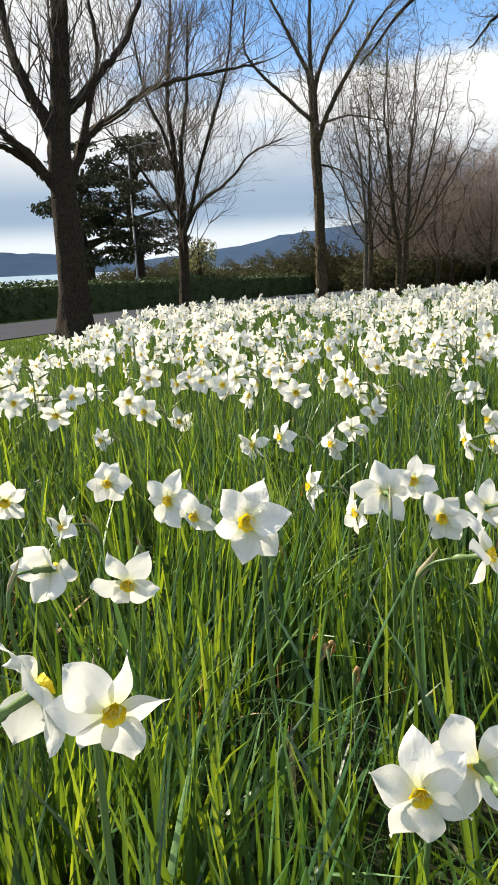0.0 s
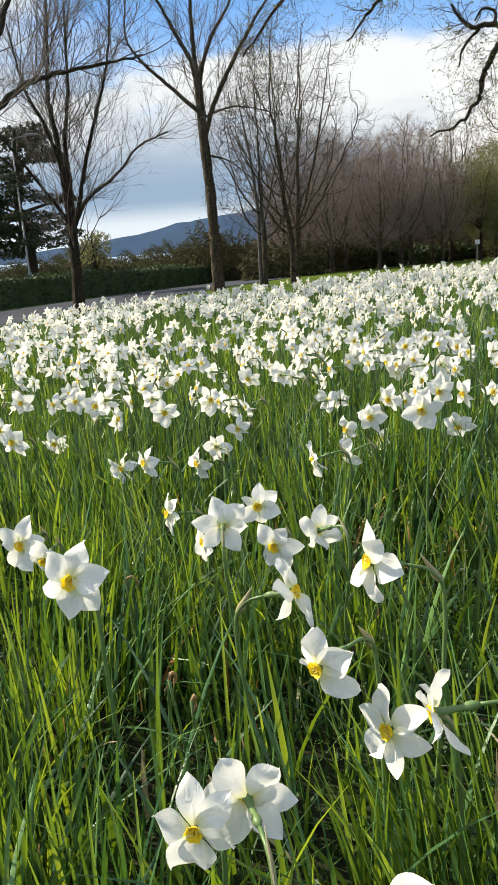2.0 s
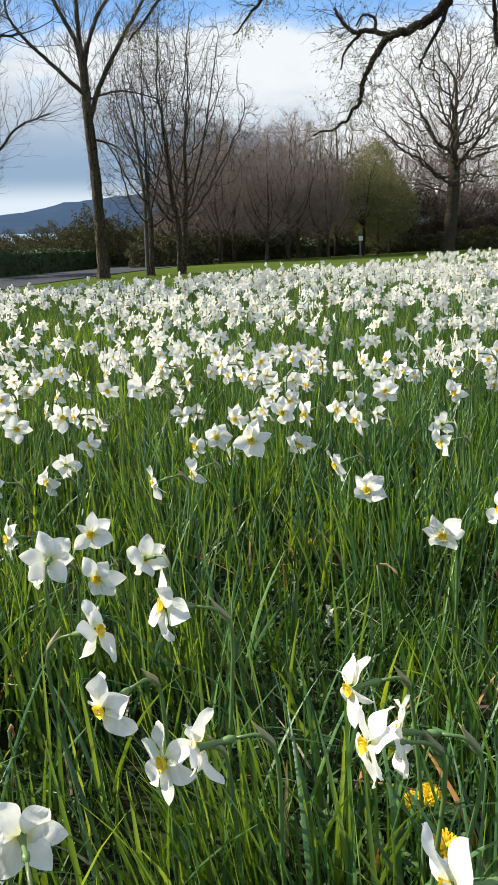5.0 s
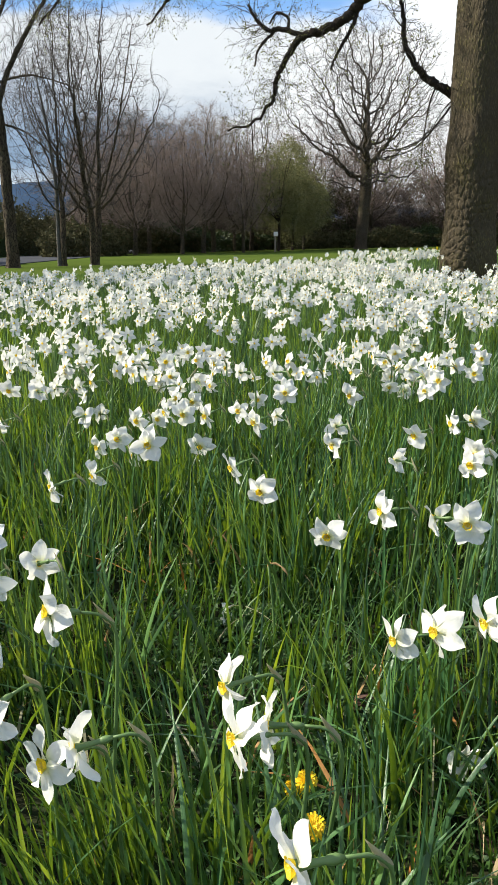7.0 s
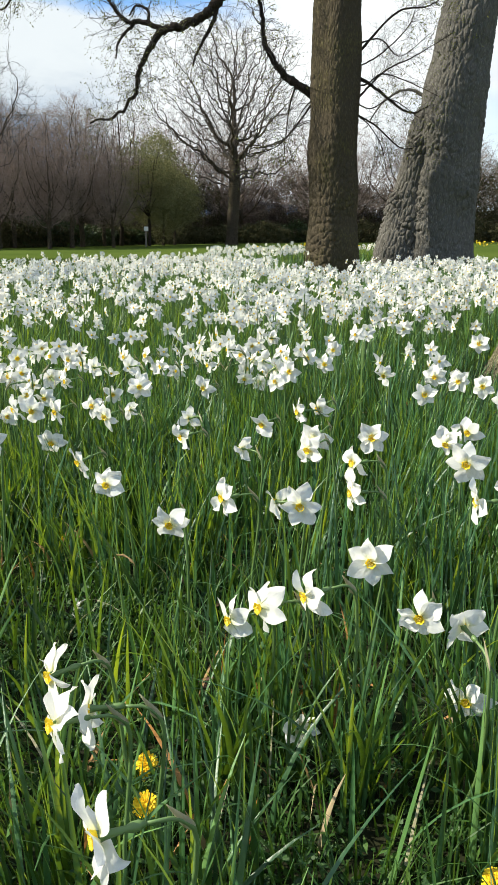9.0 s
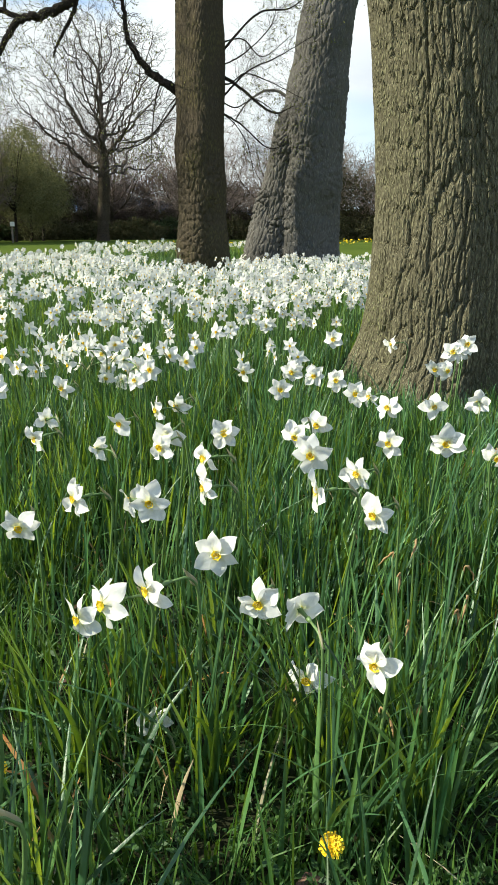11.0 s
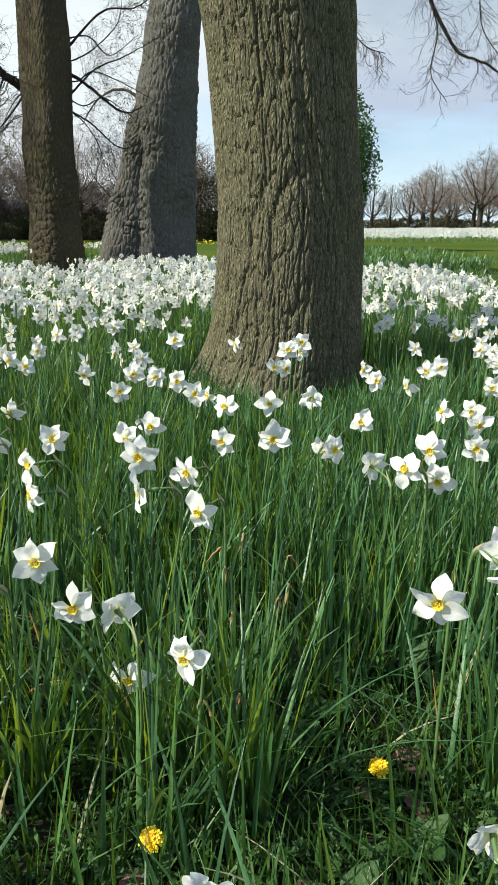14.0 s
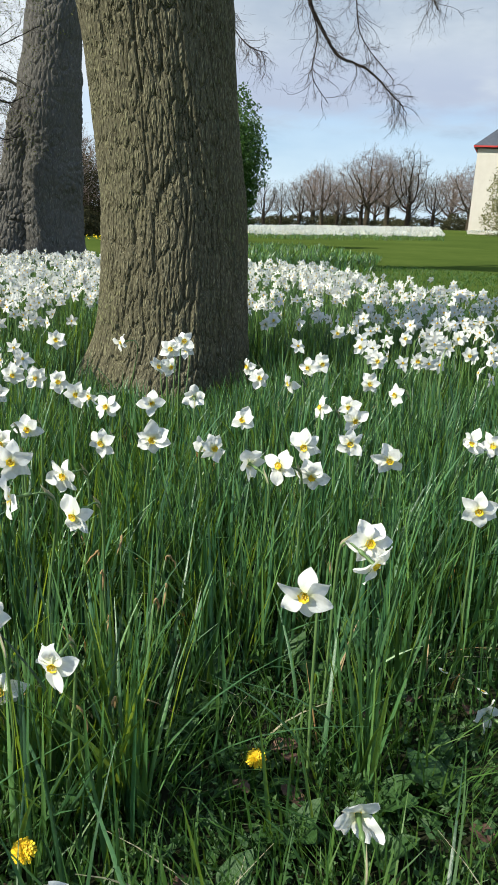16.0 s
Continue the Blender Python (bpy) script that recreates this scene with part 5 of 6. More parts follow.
def blade_arrays(base, height, width, az, bend, twist, segs, fold, rng, tip=2.6):
    """Strap-shaped leaves that rise, arch over and taper."""
    k, across = len(base), 3 if fold else 2
    s = np.linspace(0, 1, segs + 1)
    h = np.stack([np.sin(az), np.cos(az), 0 * az], -1)
    lean = np.abs(rng.normal(0.0, 0.13, k)) if k > 1 else np.zeros(1)
    out = (bend * height)[:, None] * s[None] ** 2.1 + (lean * height)[:, None] * s[None]
    rise = height[:, None] * (s[None] - 0.32 * np.minimum(bend, 1.4)[:, None] * s[None] ** 3)
    mid = base[:, None] + h[:, None] * out[..., None]
    mid[..., 2] += rise
    side_az = az[:, None] + np.pi / 2 + twist[:, None] * s[None]
    side = np.stack([np.sin(side_az), np.cos(side_az), 0 * side_az], -1)
    w = width[:, None] * (0.65 + 0.5 * s[None] * (1 - s[None])) * (1 - s[None] ** tip) + 0.0004
    left, right = mid - side * w[..., None], mid + side * w[..., None]
    cols = [left, mid - h[:, None] * (w * fold)[..., None], right] if fold else [left, right]
    v = np.stack(cols, 2).reshape(k, -1, 3)
    quad = [[i * across + c, i * across + c + 1, (i + 1) * across + c + 1, (i + 1) * across + c] for i in range(segs) for c in range(across - 1)]
    f = (np.array(quad)[None] + (np.arange(k) * (segs + 1) * across)[:, None, None]).reshape(-1, 4)
    return v.reshape(-1, 3), f


def strew(poly, per_m2, rng, want=None):
    lo, hi = poly.min(0), poly.max(0)
    k = int(per_m2 * np.prod(hi - lo))
    x, y = rng.uniform(lo[0], hi[0], k), rng.uniform(lo[1], hi[1], k)
    ok = inside(poly, x, y) & clear_of_trunks(x, y)
    if want is not None:
        ok &= rng.random(k) < want(x, y)
    return x[ok], y[ok]


def clumping(x, y):
    return np.clip(3.4 * value_noise(x * 6.5 + 40, y * 6.5 + 40, 71, 256) - 1.05, 0.24, 1)


def leaf_stuff(name, label, x, y, h, w, bend, segs, fold, mat, rng, tip=2.6, lift=0.0, fan=False):
    k = len(x)
    base = np.stack([x, y, ground(x, y) + lift], -1)
    # leaves of one clump lean much the same way, and are trodden short before the great tree
    az = 14 * value_noise(x * 5 + 50, y * 5 + 50, 77, 256) + rng.normal(0, 3.0 if fan else 0.9, k)
    h = h * (1 - 0.8 * np.exp(-((x - 2.62) ** 2 + (y - 1.56) ** 2) / 0.17))
    v, f = blade_arrays(base, h, w, az, bend, rng.normal(0, 0.9, k), segs, fold, rng, tip)
    tagged(new(name, mesh_object(name, v, f, mat)), label, "foliage", "", "stuff")


rng = np.random.default_rng(401)
NEAR = np.array([(-1.1, 0.1), (-1.1, 2.6), (1.2, 2.9), (2.7, 2.6), (3.3, 0.7), (2.2, -0.55), (0.4, -0.62), (-0.5, -0.36)])
HOLD = lambda x, y: (way_distance(x, y) > 0.21) * clumping(x, y) * (1 - 0.98 * openness(x, y))
x, y = strew(NEAR, 4900, rng, HOLD)
k = len(x)
leaf_stuff("narcissus_leaves", "dense upright grey-green narcissus leaves", x, y, rng.uniform(0.11, 0.31, k), np.clip(rng.lognormal(-5.72, 0.32, k), 0.0018, 0.0054), np.abs(rng.normal(0.06, 0.17, k)), 6, 0.35, M_LEAF, rng)
# broader bluish leaves, more of them to the east
x, y = strew(NEAR, 1050, rng, lambda x, y: HOLD(x, y) * np.clip((x - 0.1) / 1.1, 0.18, 1))
k = len(x)
leaf_stuff("glaucous_leaves", "broad bluish-green upright narcissus leaves", x, y, rng.uniform(0.18, 0.33, k), rng.uniform(0.0034, 0.0058, k), np.abs(rng.normal(0.04, 0.10, k)), 6, 0.4, M_LEAF_GREY, rng)
# lower arching leaves
x, y = strew(NEAR, 320, rng, HOLD)
k = len(x)
leaf_stuff("arching_leaves", "arching narcissus leaves bent outward", x, y, rng.uniform(0.14, 0.27, k), rng.uniform(0.0024, 0.0045, k), rng.uniform(0.3, 1.1, k), 8, 0.3, M_LEAF, rng)
# single clumps standing in the thin turf
for cx, cy, k, lean in ((0.92, 0.185, 46, 0.22), (0.895, 0.215, 24, 0.2), (1.16, -0.015, 24, 0.10), (1.36, 0.02, 20, 0.2), (0.80, 0.24, 18, 0.3), (0.865, 0.31, 26, 0.2), (0.76, 0.42, 26, 0.3), (0.62, 0.52, 22, 0.3), (0.50, 0.34, 14, 0.5), (0.88, 0.30, 20, 0.3), (0.40, 0.48, 18, 0.3), (1.0, 0.30, 22, 0.25)):
    a, q = rng.uniform(0, 6.28, k), np.abs(rng.normal(0, 0.016, k))
    leaf_stuff("leaf_clump", "loose clump of narcissus leaves in thin turf", cx + q * np.cos(a), cy + q * np.sin(a), rng.uniform(0.16, 0.34, k), rng.uniform(0.0026, 0.0052, k), np.abs(rng.normal(0.6 * lean, 0.16, k)), 8, 0.35, M_LEAF, rng, 2.6, 0.0, True)
# fine grass among them
x, y = strew(NEAR, 9000, rng, lambda x, y: (0.38 + 0.2 * openness(x, y)) * (way_distance(x, y) > 0.02))
k = len(x)
leaf_stuff("bed_grass", "fine short grass between narcissus clumps", x, y, 0.025 + 0.10 * rng.random(k) ** 2 + 0.05 * openness(x, y) * rng.random(k), rng.uniform(0.0010, 0.0024, k), np.abs(rng.normal(0.25, 0.3, k)), 3, 0, M_GRASS, rng, 2.6, 0.018)
# withered leaf ends
x, y = strew(NEAR, 260, rng, HOLD)
k = len(x)
leaf_stuff("withered_leaves", "withered orange-brown leaf ends", x, y, rng.uniform(0.06, 0.19, k), rng.uniform(0.003, 0.006, k), np.abs(rng.normal(0.3, 0.4, k)), 6, 0.5, M_DRY, rng)
# pale straws fallen this way and that between the clumps
x, y = strew(NEAR, 60, rng, lambda x, y: (0.35 + 0.6 * openness(x, y)) * (way_distance(x, y) > 0.25))
k = len(x)
leaf_stuff("straws", "pale dead straws lying among the leaves", x, y, rng.uniform(0.05, 0.15, k), rng.uniform(0.0012, 0.0028, k), rng.uniform(0.5, 1.9, k), 6, 0.3, M_SPATHE, rng, 2.6, 0.02)
# leaves of the further bed
FARTHER = lambda x, y: (np.hypot(x - 0.6, y - 0.6) > 1.9) * clumping(x, y) * ~inside(NEAR, x, y)
x, y = strew(BED, 1800, rng, FARTHER)
k = len(x)
leaf_stuff("drift_leaves", "massed narcissus leaves in the drift", x, y, rng.uniform(0.18, 0.33, k), rng.uniform(0.0032, 0.0058, k), np.abs(rng.normal(0.07, 0.16, k)), 3, 0, M_LEAF, rng)
x, y = strew(BED, 800, rng, lambda x, y: ~inside(NEAR, x, y) * 0.8)
k = len(x)
leaf_stuff("drift_grass", "short grass under the drift", x, y, rng.uniform(0.05, 0.14, k), rng.uniform(0.003, 0.005, k), np.abs(rng.normal(0.4, 0.4, k)), 2, 0, M_GRASS, rng)
x, y = strew(STRIP, 420, rng)
k = len(x)
leaf_stuff("strip_leaves", "narcissus leaves in a strip behind the trees", x, y, rng.uniform(0.18, 0.3, k), rng.uniform(0.006, 0.01, k), np.abs(rng.normal(0.15, 0.25, k)), 2, 0, M_LEAF, rng)
# lawn tufts near the bed
RIMS = np.array([(-4.5, 1.0), (-4.5, 9.0), (-2.0, 9.5), (1.5, 12.5), (4.0, 12.0), (9.0, 14.0), (15.0, 9.0), (14.0, 2.0), (7.0, -2.5), (3.0, -3.0), (-2.0, -2.5)])
x, y = strew(RIMS, 380, rng, lambda x, y: ~inside(BED, x, y) * 1.0 * ((-0.914 * x + 0.405 * y) < 5.7))
k = len(x)
leaf_stuff("lawn_grass", "short mown grass of the park lawn", x, y, rng.uniform(0.025, 0.07, k), rng.uniform(0.003, 0.006, k), np.abs(rng.normal(0.5, 0.4, k)), 2, 0, M_GRASS, rng)
# creeping weeds in the gaps
x, y = strew(NEAR, 7500, rng, lambda x, y: (0.20 + 0.30 * openness(x, y)) * (way_distance(x, y) > 0.02))
v, f = leaf_cloud(np.stack([x, y, ground(x, y) + rng.uniform(0.034, 0.070, len(x))], -1), 0.0075, 4, 0.012, rng, 0.0)
tagged(new("creeping_weeds", mesh_object("creeping_weeds", v, f, M_WEED, None, False)), "small creeping weeds between the clumps", "weeds", "", "stuff")


x, y = strew(NEAR, 900, rng, lambda x, y: (0.16 + 0.75 * openness(x, y)) * (way_distance(x, y) > 0.1))
k = len(x)
base = np.stack([x, y, ground(x, y) + rng.uniform(0.03, 0.06, k)], -1)
lobes, v, f = 7, [], []
turn = rng.uniform(0, 6.28, k)
long = rng.uniform(0.010, 0.024, k)
tilt = rng.normal(0, 0.35, (k, 2))
for j in range(lobes):
    a = turn + (j - 3) * 0.62
    reach = long * (1 - 0.10 * abs(j - 3))
    for far, side in ((0.12, 0.0), (0.62, 0.20), (1.0, 0.0), (0.62, -0.20)):
        px, py = reach * (far * np.cos(a) - side * np.sin(a)), reach * (far * np.sin(a) + side * np.cos(a))
        v.append(base + np.stack([px, py, tilt[:, 0] * px + tilt[:, 1] * py + 0.22 * long * math.sin(3.1 * far)], -1))
v = np.stack(v, 1).reshape(-1, 3)
f = np.arange(4 * lobes * k).reshape(-1, 4)
tagged(new("buttercup_leaves", mesh_object("buttercup_leaves", v, f, M_WEED, None, False)), "finely divided green weed leaves in the turf", "weeds", "", "stuff")


# ---- narcissi ----
def petal_mesh(variant):
    r = np.random.default_rng(500 + variant)
    rows, cols = 10, 5
    reach, half = 0.0315 * r.uniform(0.9, 1.08), 0.0138 * r.uniform(0.80, 1.10)
    droop, curl, wave, twist = r.uniform(-0.004, 0.012), r.uniform(-0.35, 0.5), r.uniform(0.0006, 0.0026), r.normal(0, 0.5)
    v = []
    for i in range(rows):
        s = i / (rows - 1)
        w = half * float(np.interp(s, (0, 0.18, 0.38, 0.58, 0.76, 0.90, 1.0), (0.30, 0.74, 0.99, 0.93, 0.66, 0.32, 0.03)))
        for j in range(cols):
            c = j / (cols - 1) * 2 - 1
            z = 0.0015 - droop * s * s + curl * w * c * c - 0.0018 * (1 - abs(c)) ** 2 * math.sin(math.pi * s) + wave * math.sin(7 * s + 2 * c + variant)
            v.append((0.0035 + reach * s, w * c * math.cos(twist * s), z + w * c * math.sin(twist * s)))
    f = [[i * cols + j, i * cols + j + 1, (i + 1) * cols + j + 1, (i + 1) * cols + j] for i in range(rows - 1) for j in range(cols - 1)]
    return mesh_object("petal", v, f, M_PETAL_NEAR)


def corona_mesh():
    v, f, n = [], [], 18
    for i, (r, z) in enumerate(((0.0028, 0.0006), (0.0054, 0.0022), (0.0069, 0.0054), (0.0081, 0.0074))):
        for j in range(n):
            a = j / n * 2 * math.pi
            ruffle = 1 + (0.10 * math.sin(6 * a) + 0.05 * math.sin(11 * a)) * (i == 3) + 0.04 * math.sin(6 * a) * (i == 2)
            v.append((r * ruffle * math.cos(a), r * ruffle * math.sin(a), z + 0.0007 * math.sin(9 * a) * (i == 3)))
    for i in range(3):
        f += [[i * n + j, i * n + (j + 1) % n, (i + 1) * n + (j + 1) % n, (i + 1) * n + j] for j in range(n)]
    f.append(list(range(n))[::-1])
    return mesh_object("corona", v, f, M_CORONA)


def stamen_mesh():
    s = Soup()
    for k in range(6):
        a = k * math.pi / 3
        tube(s, [(0.0012 * math.cos(a), 0.0012 * math.sin(a), 0.001), (0.0026 * math.cos(a), 0.0026 * math.sin(a), 0.0052), (0.0030 * math.cos(a), 0.0030 * math.sin(a), 0.0068)], [0.0004, 0.0007, 0.0005], 4)
    return s.mesh("stamens", M_STAMEN)


def neck_mesh():
    s = Soup()
    tube(s, [(0, 0, 0.0015), (0, 0, -0.004), (0, 0, -0.018), (0, 0, -0.021), (0, 0, -0.026), (0, 0, -0.031)], [0.0042, 0.0030, 0.0022, 0.0034, 0.0036, 0.0018], 8)
    return s.mesh("flower", M_STEM)


def strap_mesh(variant):
    r = np.random.default_rng(540 + variant)
    v, f = blade_arrays(np.zeros((1, 3)), np.array([1.0]), np.array([0.014]), np.array([0.0]), np.array([(0.05, 0.12, 0.2, 0.35, 0.6, 1.0)[variant]]), np.array([r.normal(0, 0.8)]), 9, 0.35, r)
    return mesh_object("leaf", v, f, M_LEAF)


PETALS = [petal_mesh(k) for k in range(12)]
CORONA, STAMENS, NECK = corona_mesh(), stamen_mesh(), neck_mesh()
STRAPS = [strap_mesh(k) for k in range(6)]


def turned(point, az, nod, roll):
    way = Vector((math.sin(radians(az)) * math.cos(radians(nod)), math.cos(radians(az)) * math.cos(radians(nod)), math.sin(radians(nod))))
    return Matrix.Translation(point) @ way.to_track_quat("Z", "Y").to_matrix().to_4x4() @ pose(0, 0, 0, 0, 0, roll), way


def narcissus(x, y, z, az, size, rng):
    """One flowering narcissus: stem, papery spathe, nodding white flower with a yellow cup, and its own leaves."""
    nod = rng.normal(-4, 9) if z > 0.2 else rng.normal(6, 5)
    m, way = turned((x, y, z), az, nod, rng.uniform(0, 60))
    tall = z > 0.2
    root = Vector((x, y, 0)) - Vector((way.x, way.y, 0)) * (0.05 if tall else 0.12) + Vector((rng.normal(0, 0.02), rng.normal(0, 0.02), 0))
    root.z = on_ground(root.x, root.y) - 0.01
    ob = thing("narcissus", "white narcissus with small yellow cup on a green stem", "flower", "narcissi of the drift")
    ob.matrix_basis = Matrix.Translation(root)
    back = Matrix.Translation(-root)
    p = Vector((x, y, z))
    end = p - way * 0.030 * size
    bend = p - way * 0.055 * size + Vector((0, 0, -0.006))
    knee = bend - Vector((way.x, way.y, 0)) * 0.012 + Vector((0, 0, -0.035))
    mid = root.lerp(knee, 0.55) + Vector((rng.normal(0, 0.008), rng.normal(0, 0.008), 0))
    line = smooth_line([q - root for q in (root, mid, knee, bend, end)], 14)
    s = Soup()
    tube(s, line, np.concatenate([np.linspace(0.0025, 0.0020, 10), np.linspace(0.0019, 0.0015, 4)]), 7)
    part("stem", s.mesh("stem", M_STEM), ob)
    s = Soup()
    tip = line[9] + np.array([0, 0, 0.012]) + (line[11] - line[9]) * 1.15
    tube(s, smooth_line([line[8], line[9], line[10] + (0, 0, 0.003), tip], 8), [0.0026, 0.0036, 0.0042, 0.0040, 0.0034, 0.0025, 0.0014, 0.0003], 6)
    ring = s.v[0].reshape(8, 6, 3)
    mid = ring.mean(1, keepdims=True)
    side = np.array([math.cos(radians(az)), -math.sin(radians(az)), 0.0])
    ring -= 0.62 * ((ring - mid) @ side)[..., None] * side
    part("spathe", s.mesh("spathe", M_SPATHE), ob, "papery brown spathe")
    sc = Matrix.Scale(size, 4)
    head = part("flower", NECK, ob, "white flower with yellow cup", back @ m @ sc)
    for k in range(6):
        part("petal", PETALS[int(rng.integers(0, 12))], head, "", pose(0, 0, -0.0008 if k % 2 else 0.0006, rng.normal(0, 12), rng.normal(5, 15), 60 * k + rng.normal(0, 7)) @ Matrix.Scale(rng.uniform(0.93, 1.06), 4))
    part("corona", CORONA, head, "ruffled yellow cup", Matrix.Scale(0.84, 4))
    part("stamen_ring", STAMENS, head, "", Matrix.Scale(0.84, 4))
    if tall:
        for k in range(int(rng.integers(2, 4))):
            a = rng.uniform(0, 360)
            off = (rng.normal(0, 0.018), rng.normal(0, 0.018), 0.0)
            if way_distance(np.array([root.x + off[0]]), np.array([root.y + off[1]]))[0] > 0.24:
                part("leaf", STRAPS[int(rng.integers(0, 5))], ob, "", pose(*off, 0, 0, a) @ Matrix.Scale(rng.uniform(0.24, 0.34), 4))
    return ob

CLUMP_ONE = [(-0.084, 0.305, 0.384, 155, 0.86), (-0.13, 0.337, 0.375, 39, 1.0), (0.066, 0.347, 0.304, 196, 0.88), (0.101, 0.365, 0.306, 350, 0.92), (-0.032, 0.575, 0.378, 187, 1.1), (-0.141, 0.859, 0.309, 201, 1.0), (-0.106, 0.816, 0.303, 193, 0.9), (-0.27, 1.082, 0.268, 181, 1.05), (-0.142, 0.611, 0.313, 182, 1.0), (-0.223, 0.651, 0.31, 21, 1.0), (-0.364, 0.914, 0.296, 168, 1.0), (0.113, 0.824, 0.32, 3, 1.05), (0.17, 0.969, 0.29, 200, 1.0), (0.173, 0.8, 0.297, 207, 1.0), (0.089, 0.915, 0.266, 246, 0.9), (0.166, 0.598, 0.334, 121, 1.0)]
CLUMP_TWO = [(0.242, 0.879, 0.28, 331, 1.0), (0.036, 1.085, 0.251, 252, 1.0), (0.09, 1.399, 0.239, 244, 1.0), (0.13, 1.425, 0.263, 335, 0.9), (-0.006, 1.278, 0.284, 250, 1.0), (-0.06, 1.409, 0.241, 238, 1.0), (-0.244, 1.721, 0.23, 192, 1.0), (-0.447, 1.435, 0.309, 183, 1.0), (-0.47, 1.644, 0.307, 194, 1.0), (-0.59, 1.601, 0.307, 170, 1.0), (-0.198, 1.825, 0.306, 184, 1.0), (-0.139, 1.733, 0.308, 195, 1.0), (-0.327, 1.555, 0.309, 168, 1.0), (-0.268, 1.422, 0.311, 209, 1.0), (0.028, 1.581, 0.311, 181, 1.0), (-0.005, 1.763, 0.308, 330, 1.0)]
CLUMP_THREE = [(0.187, 1.803, 0.265, 314, 1.0), (0.247, 1.937, 0.308, 207, 1.0), (-0.392, 1.553, 0.228, 216, 0.8), (-0.285, 0.892, 0.266, 222, 0.8), (-0.029, 1.924, 0.306, 209, 1.0), (0.233, 0.557, 0.375, 270, 1.05), (0.166, 0.454, 0.341, 236, 1.0), (0.214, 0.431, 0.295, 247, 1.0), (0.24, 0.403, 0.326, 276, 1.0), (0.161, 0.241, 0.328, 13, 0.95), (0.447, 1.075, 0.384, 209, 1.0), (0.612, 1.474, 0.326, 215, 1.0), (0.452, 1.43, 0.295, 221, 1.0), (0.421, 1.533, 0.247, 250, 1.0), (0.385, 1.356, 0.242, 263, 1.0), (0.286, 1.164, 0.294, 270, 1.0)]
CLUMP_FOUR = [(0.512, 1.57, 0.207, 262, 0.9), (0.648, 1.461, 0.25, 208, 1.0), (0.618, 1.135, 0.304, 261, 1.0), (0.633, 1.018, 0.295, 224, 1.0), (0.805, 1.647, 0.276, 231, 1.0), (0.368, 0.36, 0.334, 271, 1.05), (0.389, 0.452, 0.321, 264, 1.0), (0.406, 0.377, 0.326, 289, 1.0), (0.667, 1.481, 0.316, 248, 1.0), (0.753, 1.383, 0.318, 242, 1.0), (0.587, 1.547, 0.315, 255, 1.0), (0.508, 1.491, 0.315, 223, 1.0), (0.899, 2.047, 0.311, 229, 1.0), (0.934, 1.644, 0.316, 214, 1.0), (0.666, 0.809, 0.293, 226, 1.0), (0.763, 0.817, 0.317, 275, 1.0)]
CLUMP_FIVE = [(0.881, 0.844, 0.28, 324, 1.0), (0.816, 0.669, 0.347, 222, 1.0), (0.646, 0.564, 0.256, 272, 1.0), (0.627, 0.454, 0.334, 270, 1.0), (0.668, 0.424, 0.353, 279, 1.0), (0.359, 0.206, 0.352, 274, 1.1), (1.047, 1.185, 0.315, 252, 1.0), (0.98, 0.881, 0.371, 247, 1.0), (0.939, 0.838, 0.37, 252, 1.0), (1.161, 1.218, 0.323, 275, 1.0), (1.22, 1.222, 0.324, 257, 1.0), (0.916, 1.037, 0.318, 341, 0.8), (0.966, 1.394, 0.287, 356, 1.0), (1.081, 1.558, 0.318, 247, 1.0), (1.345, 1.556, 0.339, 227, 1.0), (0.837, 1.149, 0.322, 266, 1.0)]
CLUMP_SIX = [(0.95, 1.685, 0.315, 212, 1.0), (1.095, 1.886, 0.315, 264, 1.0), (1.749, 2.338, 0.293, 232, 1.0), (1.53, 2.105, 0.315, 221, 1.0), (0.831, 0.514, 0.319, 234, 1.05), (0.787, 0.368, 0.324, 239, 0.92), (0.849, 0.343, 0.209, 238, 0.95), (0.836, 0.348, 0.308, 17, 1.0), (1.003, 0.502, 0.379, 297, 1.0), (1.087, 0.849, 0.369, 229, 1.0), (0.979, 0.76, 0.363, 277, 1.0), (0.979, 0.76, 0.309, 287, 1.0), (1.211, 0.786, 0.359, 254, 1.0), (1.325, 0.847, 0.35, 246, 1.0), (1.119, 0.643, 0.376, 236, 1.1), (1.518, 1.192, 0.335, 227, 1.0)]
CLUMP_SEVEN = [(1.724, 1.382, 0.325, 243, 1.0), (1.766, 1.325, 0.326, 235, 1.0), (1.75, 1.224, 0.327, 227, 1.0), (1.611, 1.469, 0.323, 234, 1.0), (1.735, 1.9, 0.319, 225, 1.0), (1.568, 1.803, 0.319, 233, 1.0), (1.56, 1.695, 0.32, 225, 1.0), (2.139, 2.24, 0.317, 28, 1.0), (2.294, 2.198, 0.319, 241, 1.0), (1.913, 1.409, 0.404, 241, 1.0), (0.572, 1.04, 0.051, 315, 0.8), (0.721, 0.508, 0.103, 354, 0.8), (0.815, 0.206, 0.316, 247, 0.86), (1.746, 1.412, 0.324, 231, 1.0), (1.74, 1.304, 0.326, 242, 1.0), (1.673, 1.074, 0.328, 230, 1.0)]
